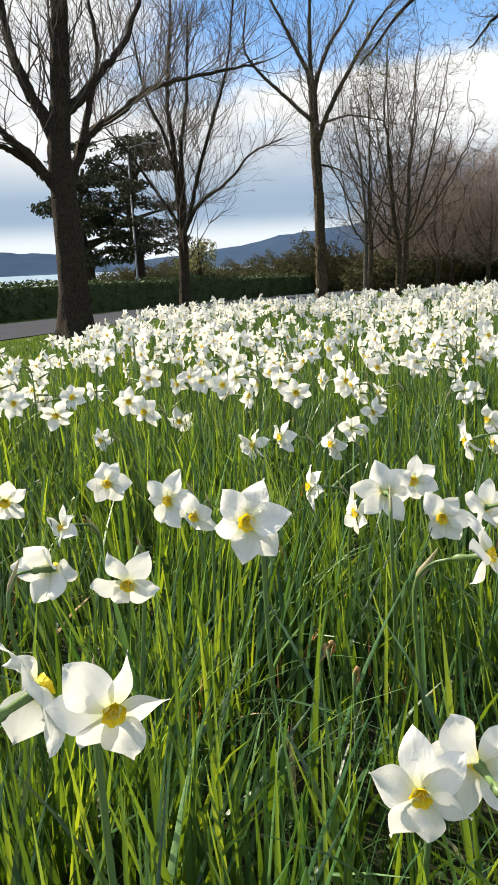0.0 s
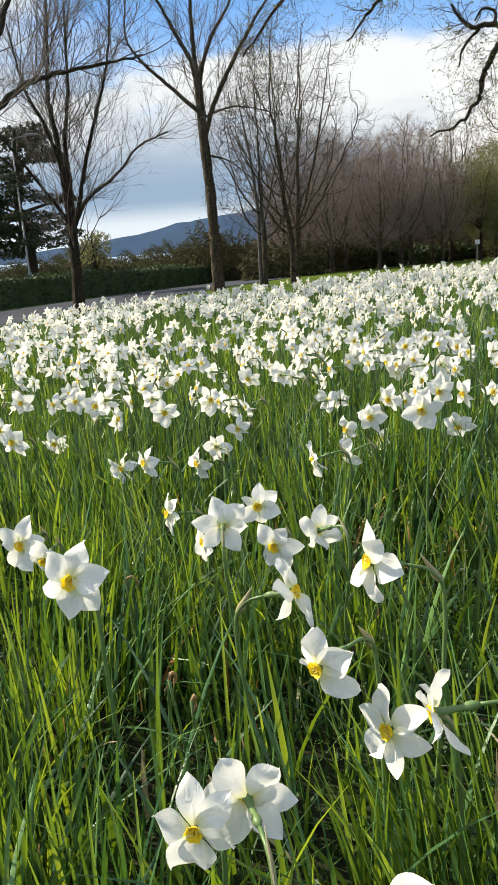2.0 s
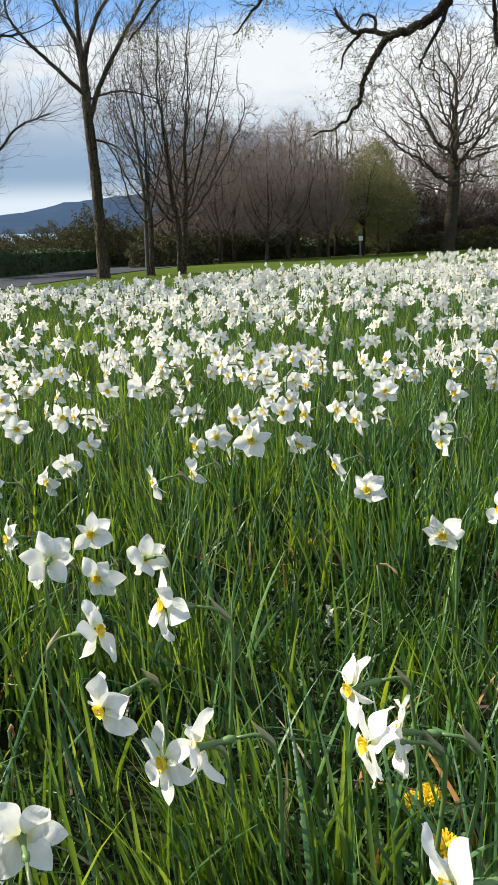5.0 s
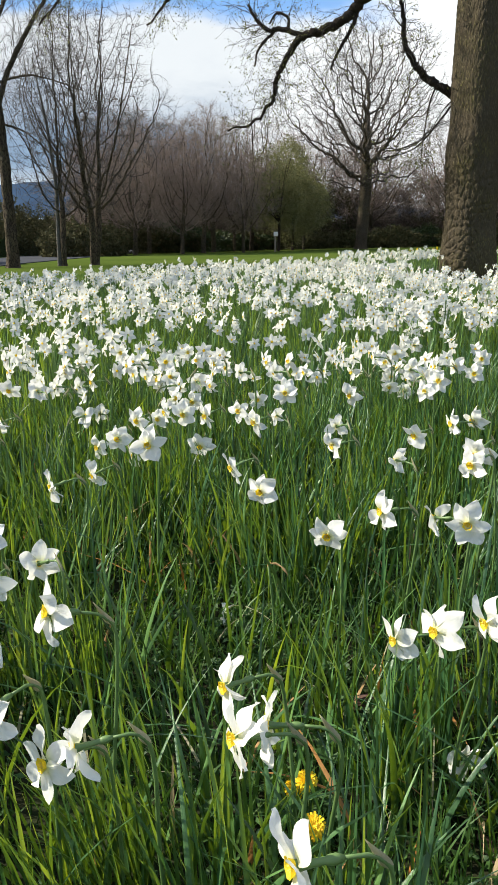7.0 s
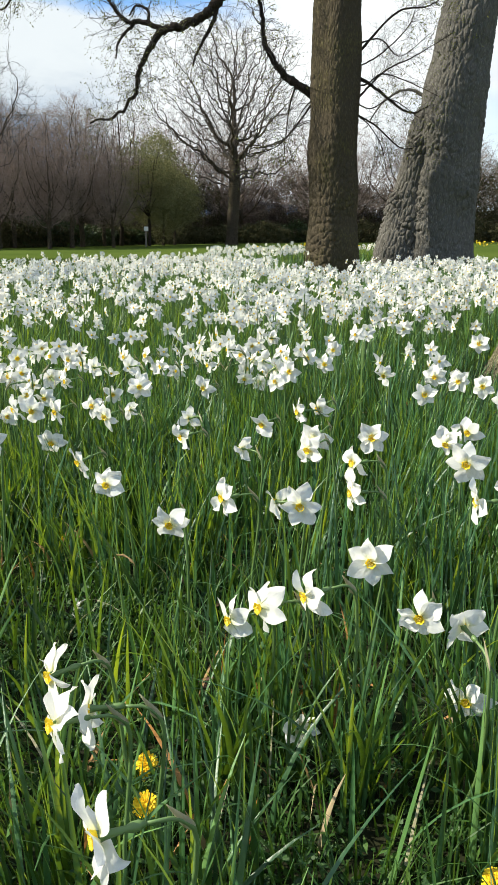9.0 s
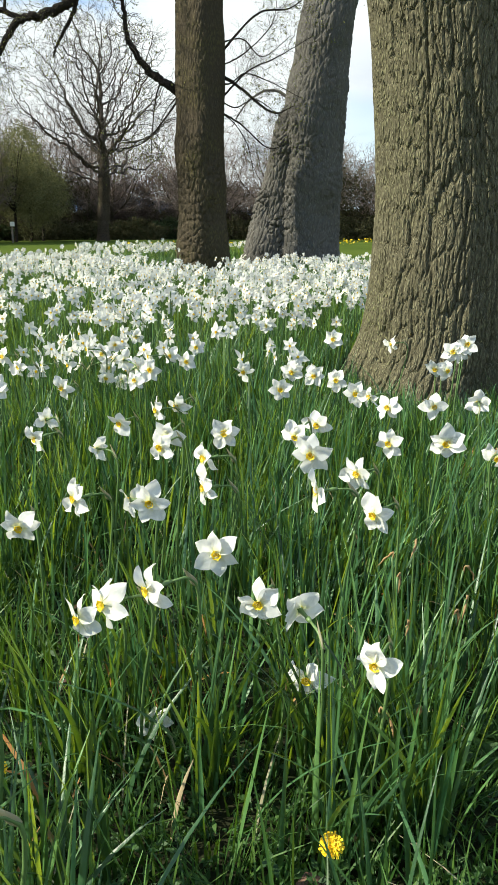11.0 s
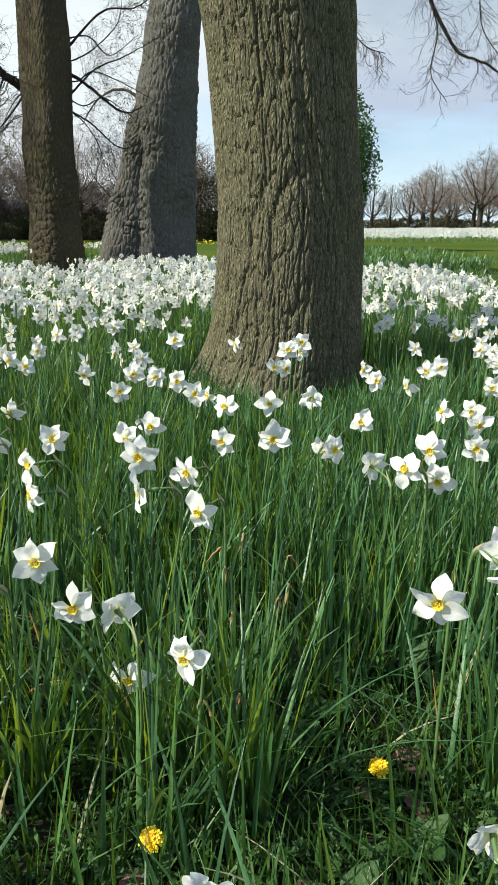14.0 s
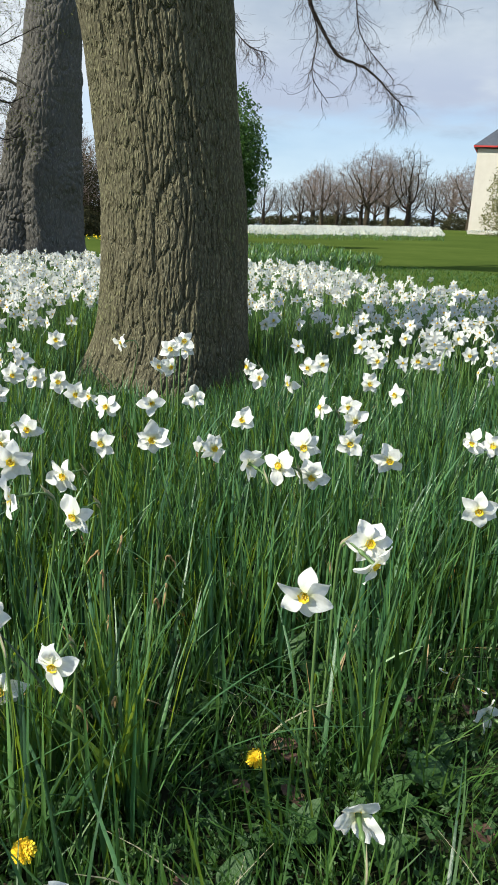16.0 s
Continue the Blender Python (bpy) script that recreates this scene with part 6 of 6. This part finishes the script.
CLUMP_EIGHT = [(1.678, 1.028, 0.329, 287, 1.0), (1.632, 0.925, 0.329, 258, 1.0), (1.731, 0.867, 0.331, 211, 1.0), (1.957, 0.994, 0.426, 242, 1.0), (2.377, 1.578, 0.327, 298, 1.0), (2.01, 0.99, 0.443, 223, 1.0), (2.422, 1.307, 0.331, 243, 1.0), (2.12, 1.173, 0.33, 251, 1.0), (2.132, 1.138, 0.331, 202, 1.0), (1.84, 0.817, 0.338, 50, 1.0), (1.389, 0.568, 0.372, 227, 1.1), (1.613, 0.598, 0.293, 251, 1.05), (1.406, 0.719, 0.33, 248, 1.0), (1.751, 0.604, 0.334, 244, 1.0), (1.486, 0.406, 0.335, 20, 1.0), (1.212, 0.619, 0.331, 265, 1.0)]
CLUMP_NINE = [(1.095, 0.47, 0.331, 267, 1.0), (3.37, 1.538, 0.334, 234, 1.0), (1.521, 0.517, 0.334, 207, 1.0), (1.048, 0.033, 0.361, 257, 1.05), (1.227, 0.033, 0.367, 242, 1.0), (1.206, 0.015, 0.348, 188, 1.0), (1.472, -0.042, 0.36, 255, 1.0), (1.48, 0.286, 0.395, 246, 1.0), (1.438, 0.244, 0.359, 232, 1.0), (1.367, 0.267, 0.391, 279, 1.0), (1.628, 0.179, 0.358, 248, 1.05), (1.68, 0.289, 0.357, 245, 1.0), (2.034, 0.468, 0.338, 254, 1.0), (1.922, 0.396, 0.338, 225, 1.0), (1.983, 0.522, 0.337, 302, 1.0), (2.308, 0.967, 0.334, 286, 1.0)]
CLUMP_TEN = [(2.186, 0.84, 0.334, 237, 1.0), (2.176, 0.732, 0.336, 290, 1.0), (2.43, 0.814, 0.336, 261, 1.0), (2.523, 0.813, 0.337, 232, 1.0), (2.341, 0.554, 0.339, 246, 1.0), (2.709, 0.699, 0.34, 246, 1.0), (2.254, 0.436, 0.339, 288, 1.0), (3.649, 1.229, 0.34, 245, 1.0), (3.222, 1.119, 0.338, 248, 1.0), (2.948, 0.879, 0.339, 255, 1.0), (3.214, 1.482, 0.334, 48, 1.0), (3.291, 0.839, 0.342, 258, 1.0), (3.183, 0.706, 0.343, 50, 1.0), (3.432, 0.753, 0.344, 271, 1.0), (3.468, 0.674, 0.345, 252, 1.0), (3.07, 0.495, 0.345, 253, 1.0)]
CLUMP_ELEVEN = [(3.332, 1.373, 0.336, 310, 1.0), (1.924, 0.111, 0.341, 284, 1.0), (1.931, 0.068, 0.342, 276, 1.0), (0.977, -0.091, 0.165, 54, 1.05), (3.017, 0.39, 0.345, 275, 1.0), (2.814, 0.594, 0.342, 259, 1.0), (1.327, -0.132, 0.109, 18, 0.8), (0.634, -0.004, 0.292, 40, 0.82)]
HEROES = CLUMP_ONE + CLUMP_TWO + CLUMP_THREE + CLUMP_FOUR + CLUMP_FIVE + CLUMP_SIX + CLUMP_SEVEN + CLUMP_EIGHT + CLUMP_NINE + CLUMP_TEN + CLUMP_ELEVEN
rng = np.random.default_rng(601)
for x, y, z, az, size in HEROES:
    narcissus(x, y, z, az, size * 0.98, rng)

# the rest of the drift: a few more whole plants, then massed flowers
taken = np.array([h[:2] for h in HEROES])


def flower_places(poly, per_m2, rng, want):
    x, y = strew(poly, per_m2, rng, want)
    far = np.min(np.hypot(x[:, None] - taken[:, 0], y[:, None] - taken[:, 1]), 1) > 0.08
    return x[far], y[far]


def drift_density(x, y):
    d = np.hypot(x - 0.2, y + 0.1)
    patch = np.clip(1.9 * value_noise(x * 1.9 + 40, y * 1.9 + 40, 91, 256) - 0.10, 0.12, 1) * np.clip(0.45 + 1.1 * value_noise(x * 6 + 40, y * 6 + 40, 92, 256), 0, 1)
    a = np.degrees(np.arctan2(x - 0.2, y + 0.1))
    start = 1.55 + 0.95 * np.clip((a - 30) / 20, 0, 1)
    apart = np.hypot(x - 2.8, y - 1.55) > 0.55
    thin = 1 - 0.1 * np.clip((a - 50) / 6, 0, 1) * np.clip((5.0 - d) / 0.5, 0, 1)
    return patch * np.clip((d - start) / 0.5, 0, 1) * apart * thin


x, y = flower_places(BED, 165, rng, drift_density)
d = np.hypot(x - 0.2, y + 0.1)
order = np.argsort(d)
x, y = x[order], y[order]
facing = lambda k: (rng.normal(245, 85, k)) % 360
WHOLE = 132
az = facing(len(x))
zz = ground(x, y) + rng.normal(0.325, 0.03, len(x))
for i in range(min(WHOLE, len(x))):
    narcissus(float(x[i]), float(y[i]), float(zz[i]), float(az[i]), float(rng.uniform(0.80, 0.98)), rng)


def simple_flower():
    """A lighter flower for the massed drift: six cupped petals, a cup and a stem."""
    v, f, mi = [], [], []
    for k in range(6):
        a = k * math.pi / 3 + 0.2
        ca, sa = math.cos(a), math.sin(a)
        shape = [(0.003, 0, 0.001), (0.014, -0.0112, 0.003), (0.016, 0, 0.0), (0.014, 0.0112, 0.003), (0.026, -0.0075, 0.000), (0.026, 0.0075, 0.000), (0.036, 0, -0.003)]
        n = len(v)
        v += [(x * ca - y * sa, x * sa + y * ca, z + 0.0012 * (k % 2)) for x, y, z in shape]
        for face in ((0, 1, 2), (0, 2, 3), (1, 4, 2), (2, 5, 3), (2, 4, 6), (2, 6, 5)):
            f.append([n + q for q in face])
            mi.append(0)
    n = len(v)
    for r, z in ((0.0028, 0.001), (0.0054, 0.006)):
        v += [(r * math.cos(j * 1.0472), r * math.sin(j * 1.0472), z) for j in range(6)]
    for j in range(6):
        f.append([n + j, n + (j + 1) % 6, n + 6 + (j + 1) % 6, n + 6 + j])
        mi.append(1)
    f.append([n + j for j in range(6)][::-1])
    mi.append(1)
    n = len(v)
    for r, z in ((0.0032, 0.001), (0.0024, -0.028)):
        v += [(r * math.cos(j * 2.0944), r * math.sin(j * 2.0944), z) for j in range(3)]
    for j in range(3):
        f.append([n + j, n + (j + 1) % 3, n + 3 + (j + 1) % 3, n + 3 + j])
        mi.append(2)
    return np.array(v), f, mi


def massed_flowers(name, label, x, y, z, az, rng, scale=1.0):
    tv, tf, tm = simple_flower()
    k = len(x)
    nod = np.radians(rng.normal(-4, 20, k))
    a = np.radians(az)
    F = np.stack([np.sin(a) * np.cos(nod), np.cos(a) * np.cos(nod), np.sin(nod)], -1)
    R = np.cross(F, [0, 0, 1.0])
    R /= np.linalg.norm(R, axis=1)[:, None]
    U = np.cross(R, F)
    roll = rng.uniform(0, 6.28, k)
    R2 = R * np.cos(roll)[:, None] + U * np.sin(roll)[:, None]
    U2 = np.cross(F, R2)
    sc = rng.uniform(0.88, 1.12, k) * scale
    P = np.stack([x, y, z], -1)
    # no two flowers hold their petals alike
    shape = np.repeat(tv[None], k, 0)
    for q in range(6):
        own = slice(7 * q, 7 * q + 7)
        reach = np.hypot(tv[own, 0], tv[own, 1]) / 0.036
        shape[:, own, 2] += rng.normal(0, 0.0085, (k, 1)) * reach ** 1.5
        shape[:, own, :2] *= 1 + rng.normal(0, 0.09, (k, 1, 1)) * reach[None, :, None]
    V = P[:, None] + sc[:, None, None] * (shape[:, :, :1] * R2[:, None] + shape[:, :, 1:2] * U2[:, None] + shape[:, :, 2:] * F[:, None])
    nv = len(tv)
    faces, mats = [], []
    for i in range(k):
        o = i * nv
        faces += [[q + o for q in face] for face in tf]
        mats += tm
    # stems
    base = k * nv
    top = P - F * 0.04 - np.array([0, 0, 0.012])
    foot = np.stack([x - F[:, 0] * 0.06, y - F[:, 1] * 0.06, ground(x, y)], -1)
    wid = np.stack([np.cos(a), -np.sin(a), 0 * a], -1) * 0.003
    neck = P - F * 0.028
    SV = np.stack([foot - wid, foot + wid, top - wid, top + wid, neck - wid * 0.6, neck + wid * 0.6], 1).reshape(-1, 3)
    for i in range(k):
        o = base + 6 * i
        faces += [[o, o + 1, o + 3, o + 2], [o + 2, o + 3, o + 5, o + 4]]
        mats += [2, 2]
    me = mesh_object(name, np.concatenate([V.reshape(-1, 3), SV]), faces, [M_PETAL, M_CORONA, M_STEM], mats, False)
    return tagged(new(name, me), label, "flowers", "", "stuff")


massed_flowers("narcissus_drift", "massed white narcissi filling the park bed", x[WHOLE:], y[WHOLE:], zz[WHOLE:], az[WHOLE:], rng, 0.88)
x, y = strew(STRIP, 70, rng)
massed_flowers("narcissus_strip", "white narcissi in a strip behind the trees", x, y, ground(x, y) + rng.normal(0.32, 0.03, len(x)), facing(len(x)), rng)

# a second great drift across the eastern lawn, and a thin yellow one
BAND = np.array([(31.0, 30.0), (29.0, 19.0), (36.0, 12.5), (41.0, 14.5), (54.0, 19.5), (52.0, 30.0), (40.0, 37.0)])
x, y = strew(BAND, 30, rng, lambda x, y: np.clip(4 * value_noise(x * 0.5, y * 0.5, 97, 256) - 0.7, 0, 1))
massed_flowers("far_narcissus_drift", "distant drift of white narcissi on the lawn", x, y, ground(x, y) + rng.uniform(0.22, 0.34, len(x)), facing(len(x)), rng, 1.6)
x, y = strew(BAND, 16, rng, lambda x, y: np.clip(4 * value_noise(x * 0.5, y * 0.5, 97, 256) - 0.7, 0, 1))
k = len(x)
leaf_stuff("far_drift_leaves", "leaves of the distant drift", x, y, rng.uniform(0.22, 0.36, k), rng.uniform(0.012, 0.02, k), np.abs(rng.normal(0.3, 0.3, k)), 2, 0, M_LEAF, rng)
FOOT = np.array([(45.0, 14.6), (46.2, 14.8), (46.6, 11.0), (45.4, 10.8)])
x, y = strew(FOOT, 40, rng)
massed_flowers("house_narcissi", "white narcissi before a whitewashed house", x, y, ground(x, y) + rng.uniform(0.22, 0.34, len(x)), facing(len(x)), rng, 1.4)
TALL = np.array([(8.7, 7.2), (19.4, 16.0), (22.0, 11.5), (16.5, 6.9), (10.8, 4.6)])
x, y = strew(TALL, 90, rng)
k = len(x)
leaf_stuff("leaf_drift", "dark green leaves past flowering on the lawn", x, y, rng.uniform(0.1, 0.22, k), rng.uniform(0.012, 0.022, k), np.abs(rng.normal(0.3, 0.3, k)), 2, 0, M_LEAF, rng)
YELLOW = np.array([(11.6, 20.3), (19.0, 18.6), (26.0, 22.0), (26.0, 23.0), (18.0, 20.0), (11.8, 21.0)])
x, y = strew(YELLOW, 5, rng)
v, f = leaf_cloud(np.stack([x, y, ground(x, y) + 0.10], -1), 0.05, 2, 0.05, rng, 0.5)
tagged(new("yellow_flowers", mesh_object("yellow_flowers", v, f, M_DANDELION, None, False)), "thin distant line of yellow spring flowers", "flowers", "", "stuff")


# ---- dandelions, daisies, docks and litter ----
def ray_head(rings, colour, name, ragged=0.0):
    r = np.random.default_rng(len(rings) + 640)
    v, f = [], []
    for n, r0, r1, z0, z1, w in rings:
        for k in range(n):
            a = (k + ragged * r.normal(0, 0.5)) / n * 2 * math.pi + r1 * 300
            ca, sa = math.cos(a), math.sin(a)
            out, lift = r1 * (1 + ragged * r.normal(0, 0.13)), z1 + ragged * r.normal(0, 0.0011)
            i = len(v)
            for q, y, z in ((r0, -w * 0.5, z0), (r0, w * 0.5, z0), (0.55 * out, w * 0.9, 0.4 * z0 + 0.6 * lift + 0.0005), (out, w, lift), (out * 1.04, 0, lift - 0.0004), (out, -w, lift), (0.55 * out, -w * 0.9, 0.4 * z0 + 0.6 * lift + 0.0005)):
                v.append((q * ca - y * sa, q * sa + y * ca, z))
            f.append([i + q for q in range(7)])
    return mesh_object(name, v, f, colour, None, False)


DANDELION_HEAD = ray_head(((24, 0.002, 0.0150, 0.001, 0.0008, 0.0016), (24, 0.002, 0.0134, 0.002, 0.0030, 0.0015), (21, 0.002, 0.0112, 0.003, 0.0050, 0.0014), (17, 0.001, 0.0082, 0.004, 0.0062, 0.0012), (12, 0.0, 0.0048, 0.005, 0.0070, 0.0010)), M_DANDELION, "flower_head", 0.55)
DAISY_RAYS = ray_head(((22, 0.003, 0.0095, 0.001, 0.0016, 0.0012),), M_PETAL, "petals")
DAISY_EYE = ray_head(((14, 0.0, 0.0034, 0.0022, 0.0018, 0.0008),), M_CORONA, "eye")


def ground_leaf(length, half, teeth, seed):
    r = np.random.default_rng(seed)
    v, f, rows = [], [], 11
    for i in range(rows):
        s = i / (rows - 1)
        w = half * math.sin(math.pi * min(0.08 + 0.92 * s, 0.995)) ** 0.8 * (1 - teeth * (i % 2))
        z = 0.4 * length * s * (1 - s) + 0.02 * length * r.normal()
        v += [(length * s, -w, z + 0.15 * w), (length * s, 0, z - 0.1 * w), (length * s, w, z + 0.15 * w)]
    for i in range(rows - 1):
        f += [[3 * i + c, 3 * i + c + 1, 3 * i + 4 + c, 3 * i + 3 + c] for c in range(2)]
    return mesh_object("leaf", v, f, M_WEED)


TOOTHED = ground_leaf(0.075, 0.011, 0.5, 1)
BROAD = ground_leaf(0.085, 0.024, 0.0, 2)


def dandelion(x, y, z, az, tilt):
    g = on_ground(x, y, 0.034)
    ob = thing("dandelion", "open yellow dandelion among grass and narcissus leaves", "flower", "dandelions")
    ob.matrix_basis = Matrix.Translation((x, y, g))
    s = Soup()
    tube(s, smooth_line([(0.01, 0.01, 0), (0.008, 0.004, (z - g) * 0.5), (0, 0, z - g)], 8), [0.0018] * 8, 6)
    part("stem", s.mesh("stem", M_STEM), ob)
    part("flower_head", DANDELION_HEAD, ob, "yellow many-rayed head", pose(0, 0, z - g, 0, 0, az) @ pose(0, 0, 0, 0.55 * tilt, 0, 0) @ Matrix.Scale(0.9, 4))
    for k in range(5):
        part("leaf", TOOTHED, ob, "", pose(0, 0, 0, 0, -12, 72 * k + az))


for x, y, z, az, tilt in ((0.465, 0.405, 0.17, -18, 50), (1.063, 0.096, 0.09, -58, 45), (0.759, 0.198, 0.118, -48, 50), (0.513, 0.528, 0.112, -20, 50), (0.519, 0.575, 0.06, -25, 40), (2.10, 1.26, 0.06, -50, 40), (1.12, 1.68, 0.06, -30, 40), (0.64, 1.36, 0.05, -15, 40), (1.69, -0.02, 0.05, -70, 40)):
    dandelion(x, y, z, az, tilt)
for x, y in ((1.429, -0.033), (1.412, -0.103), (1.36, -0.16)):
    g = on_ground(x, y, 0.036)
    ob = thing("daisy", "small white daisy in short grass", "flower", "daisies")
    ob.matrix_basis = Matrix.Translation((x, y, g))
    s = Soup()
    tube(s, [(0, 0, 0), (0.002, 0, 0.02), (0, 0, 0.04)], [0.0008] * 3, 5)
    part("stem", s.mesh("stem", M_STEM), ob)
    part("ray_ring", DAISY_RAYS, ob, "ring of white rays", pose(0, 0, 0.04, 25, 0, 60))
    part("eye", DAISY_EYE, ob, "yellow eye", pose(0, 0, 0.0405, 25, 0, 60))
rng = np.random.default_rng(701)
for x, y in ((1.32, 0.20), (1.20, 0.28), (1.02, 0.00), (1.12, -0.06), (1.25, -0.10), (0.88, 0.02), (1.42, -0.18), (1.05, 0.22), (0.62, 0.62), (1.5, -0.2), (1.32, 0.13), (1.05, -0.10), (1.44, 0.11), (1.12, 0.26), (0.86, 0.27), (1.18, -0.12)):
    ob = thing("dock_plant", "low broad-leaved dock plant in the turf", "weed", "docks")
    ob.matrix_basis = Matrix.Translation((x, y, on_ground(x, y, 0.038)))
    for k in range(int(rng.integers(3, 6))):
        part("leaf", BROAD, ob, "", pose(0, 0, 0, rng.normal(0, 12), -rng.uniform(10, 55), rng.uniform(0, 360)) @ Matrix.Scale(rng.uniform(0.5, 0.95), 4))
# single leaves bent flat across the thin turf
for x, y, az, long, v in ((0.918, 0.179, 112, 0.27, 5), (0.94, 0.150, 150, 0.26, 5), (1.17, 0.00, 330, 0.20, 5), (1.02, 0.02, 70, 0.18, 1), (0.72, 0.30, 120, 0.24, 5), (0.60, 0.58, 60, 0.22, 4)):
    ob = new("narcissus_leaf", STRAPS[v])
    ob.matrix_basis = pose(x, y, on_ground(x, y, 0.034), 0, 0, -az) @ Matrix.Scale(long, 4)
    tagged(ob, "long narcissus leaf bent over the turf", "leaf", "bent leaves")
# spent flower heads, brown and shrivelled, on bent stems
for x, y, z in ((1.14, 0.44, 0.25), (1.19, 0.46, 0.26), (1.15, 0.38, 0.25), (1.11, 0.34, 0.24), (1.07, 0.33, 0.23), (1.06, 0.39, 0.25), (1.03, 0.32, 0.22), (0.89, 0.22, 0.20), (0.91, 0.21, 0.19), (0.05, 0.67, 0.20), (-0.02, 0.93, 0.22), (0.01, 0.74, 0.18), (0.05, 0.66, 0.19), (0.61, 0.88, 0.20), (1.45, 0.21, 0.20)):
    g = on_ground(x, y)
    ob = thing("spent_narcissus", "withered brown narcissus head on a thin stem", "flower", "spent narcissi")
    ob.matrix_basis = Matrix.Translation((x, y, g))
    top = np.array([rng.normal(0, 0.02), rng.normal(0, 0.02), z - g])
    tip = top + (rng.normal(0, 0.012), rng.normal(0, 0.012), -rng.uniform(0.012, 0.03))
    s = Soup()
    tube(s, smooth_line([(0, 0, 0), top * 0.55 + (0.005, 0, 0), top], 9), np.linspace(0.0024, 0.0017, 9), 6)
    part("stem", s.mesh("stem", M_STEM), ob)
    s = Soup()
    line = smooth_line([top - (0, 0, 0.004), top + (0.003, 0, 0.007), (top + tip) / 2 + (0.006, 0, 0.008), tip], 9)
    tube(s, line + rng.normal(0, 0.0007, line.shape), np.array([0.0016, 0.0022, 0.0016, 0.0020, 0.0030, 0.0020, 0.0031, 0.0016, 0.0004]) * rng.uniform(0.5, 0.9, 9), 7)
    part("head", s.mesh("head", M_DRY), ob, "shrivelled brown petals")
# fallen brown leaves
FALLEN = ground_leaf(0.045, 0.016, 0.15, 5)
FALLEN.materials[0] = coloured("fallen_leaf", [(0.2, (0.07, 0.035, 0.025)), (0.8, (0.16, 0.09, 0.06))], 0.8, 40, (1, 1, 1), 0.4, 80, 0, None, "object")
for k in range(34):
    cx, cy, r = GAPS[int(rng.integers(0, 6))]
    x, y = cx + rng.normal(0, r * 0.8), cy + rng.normal(0, r * 0.8)
    ob = new("fallen_leaf", FALLEN)
    ob.matrix_basis = pose(x, y, on_ground(x, y, 0.052), rng.normal(0, 14), rng.normal(0, 14), rng.uniform(0, 360)) @ Matrix.Scale(rng.uniform(0.6, 1.1), 4)
    tagged(ob, "curled brown fallen leaf on the soil", "leaf", "fallen leaves")


# ---- every thing's own origin at its foot ----
for ob in list(scene.objects):
    if ob.type == "EMPTY" and not ob.parent and ob.children and ob.matrix_basis.translation.length < 1e-6:
        settle(ob)
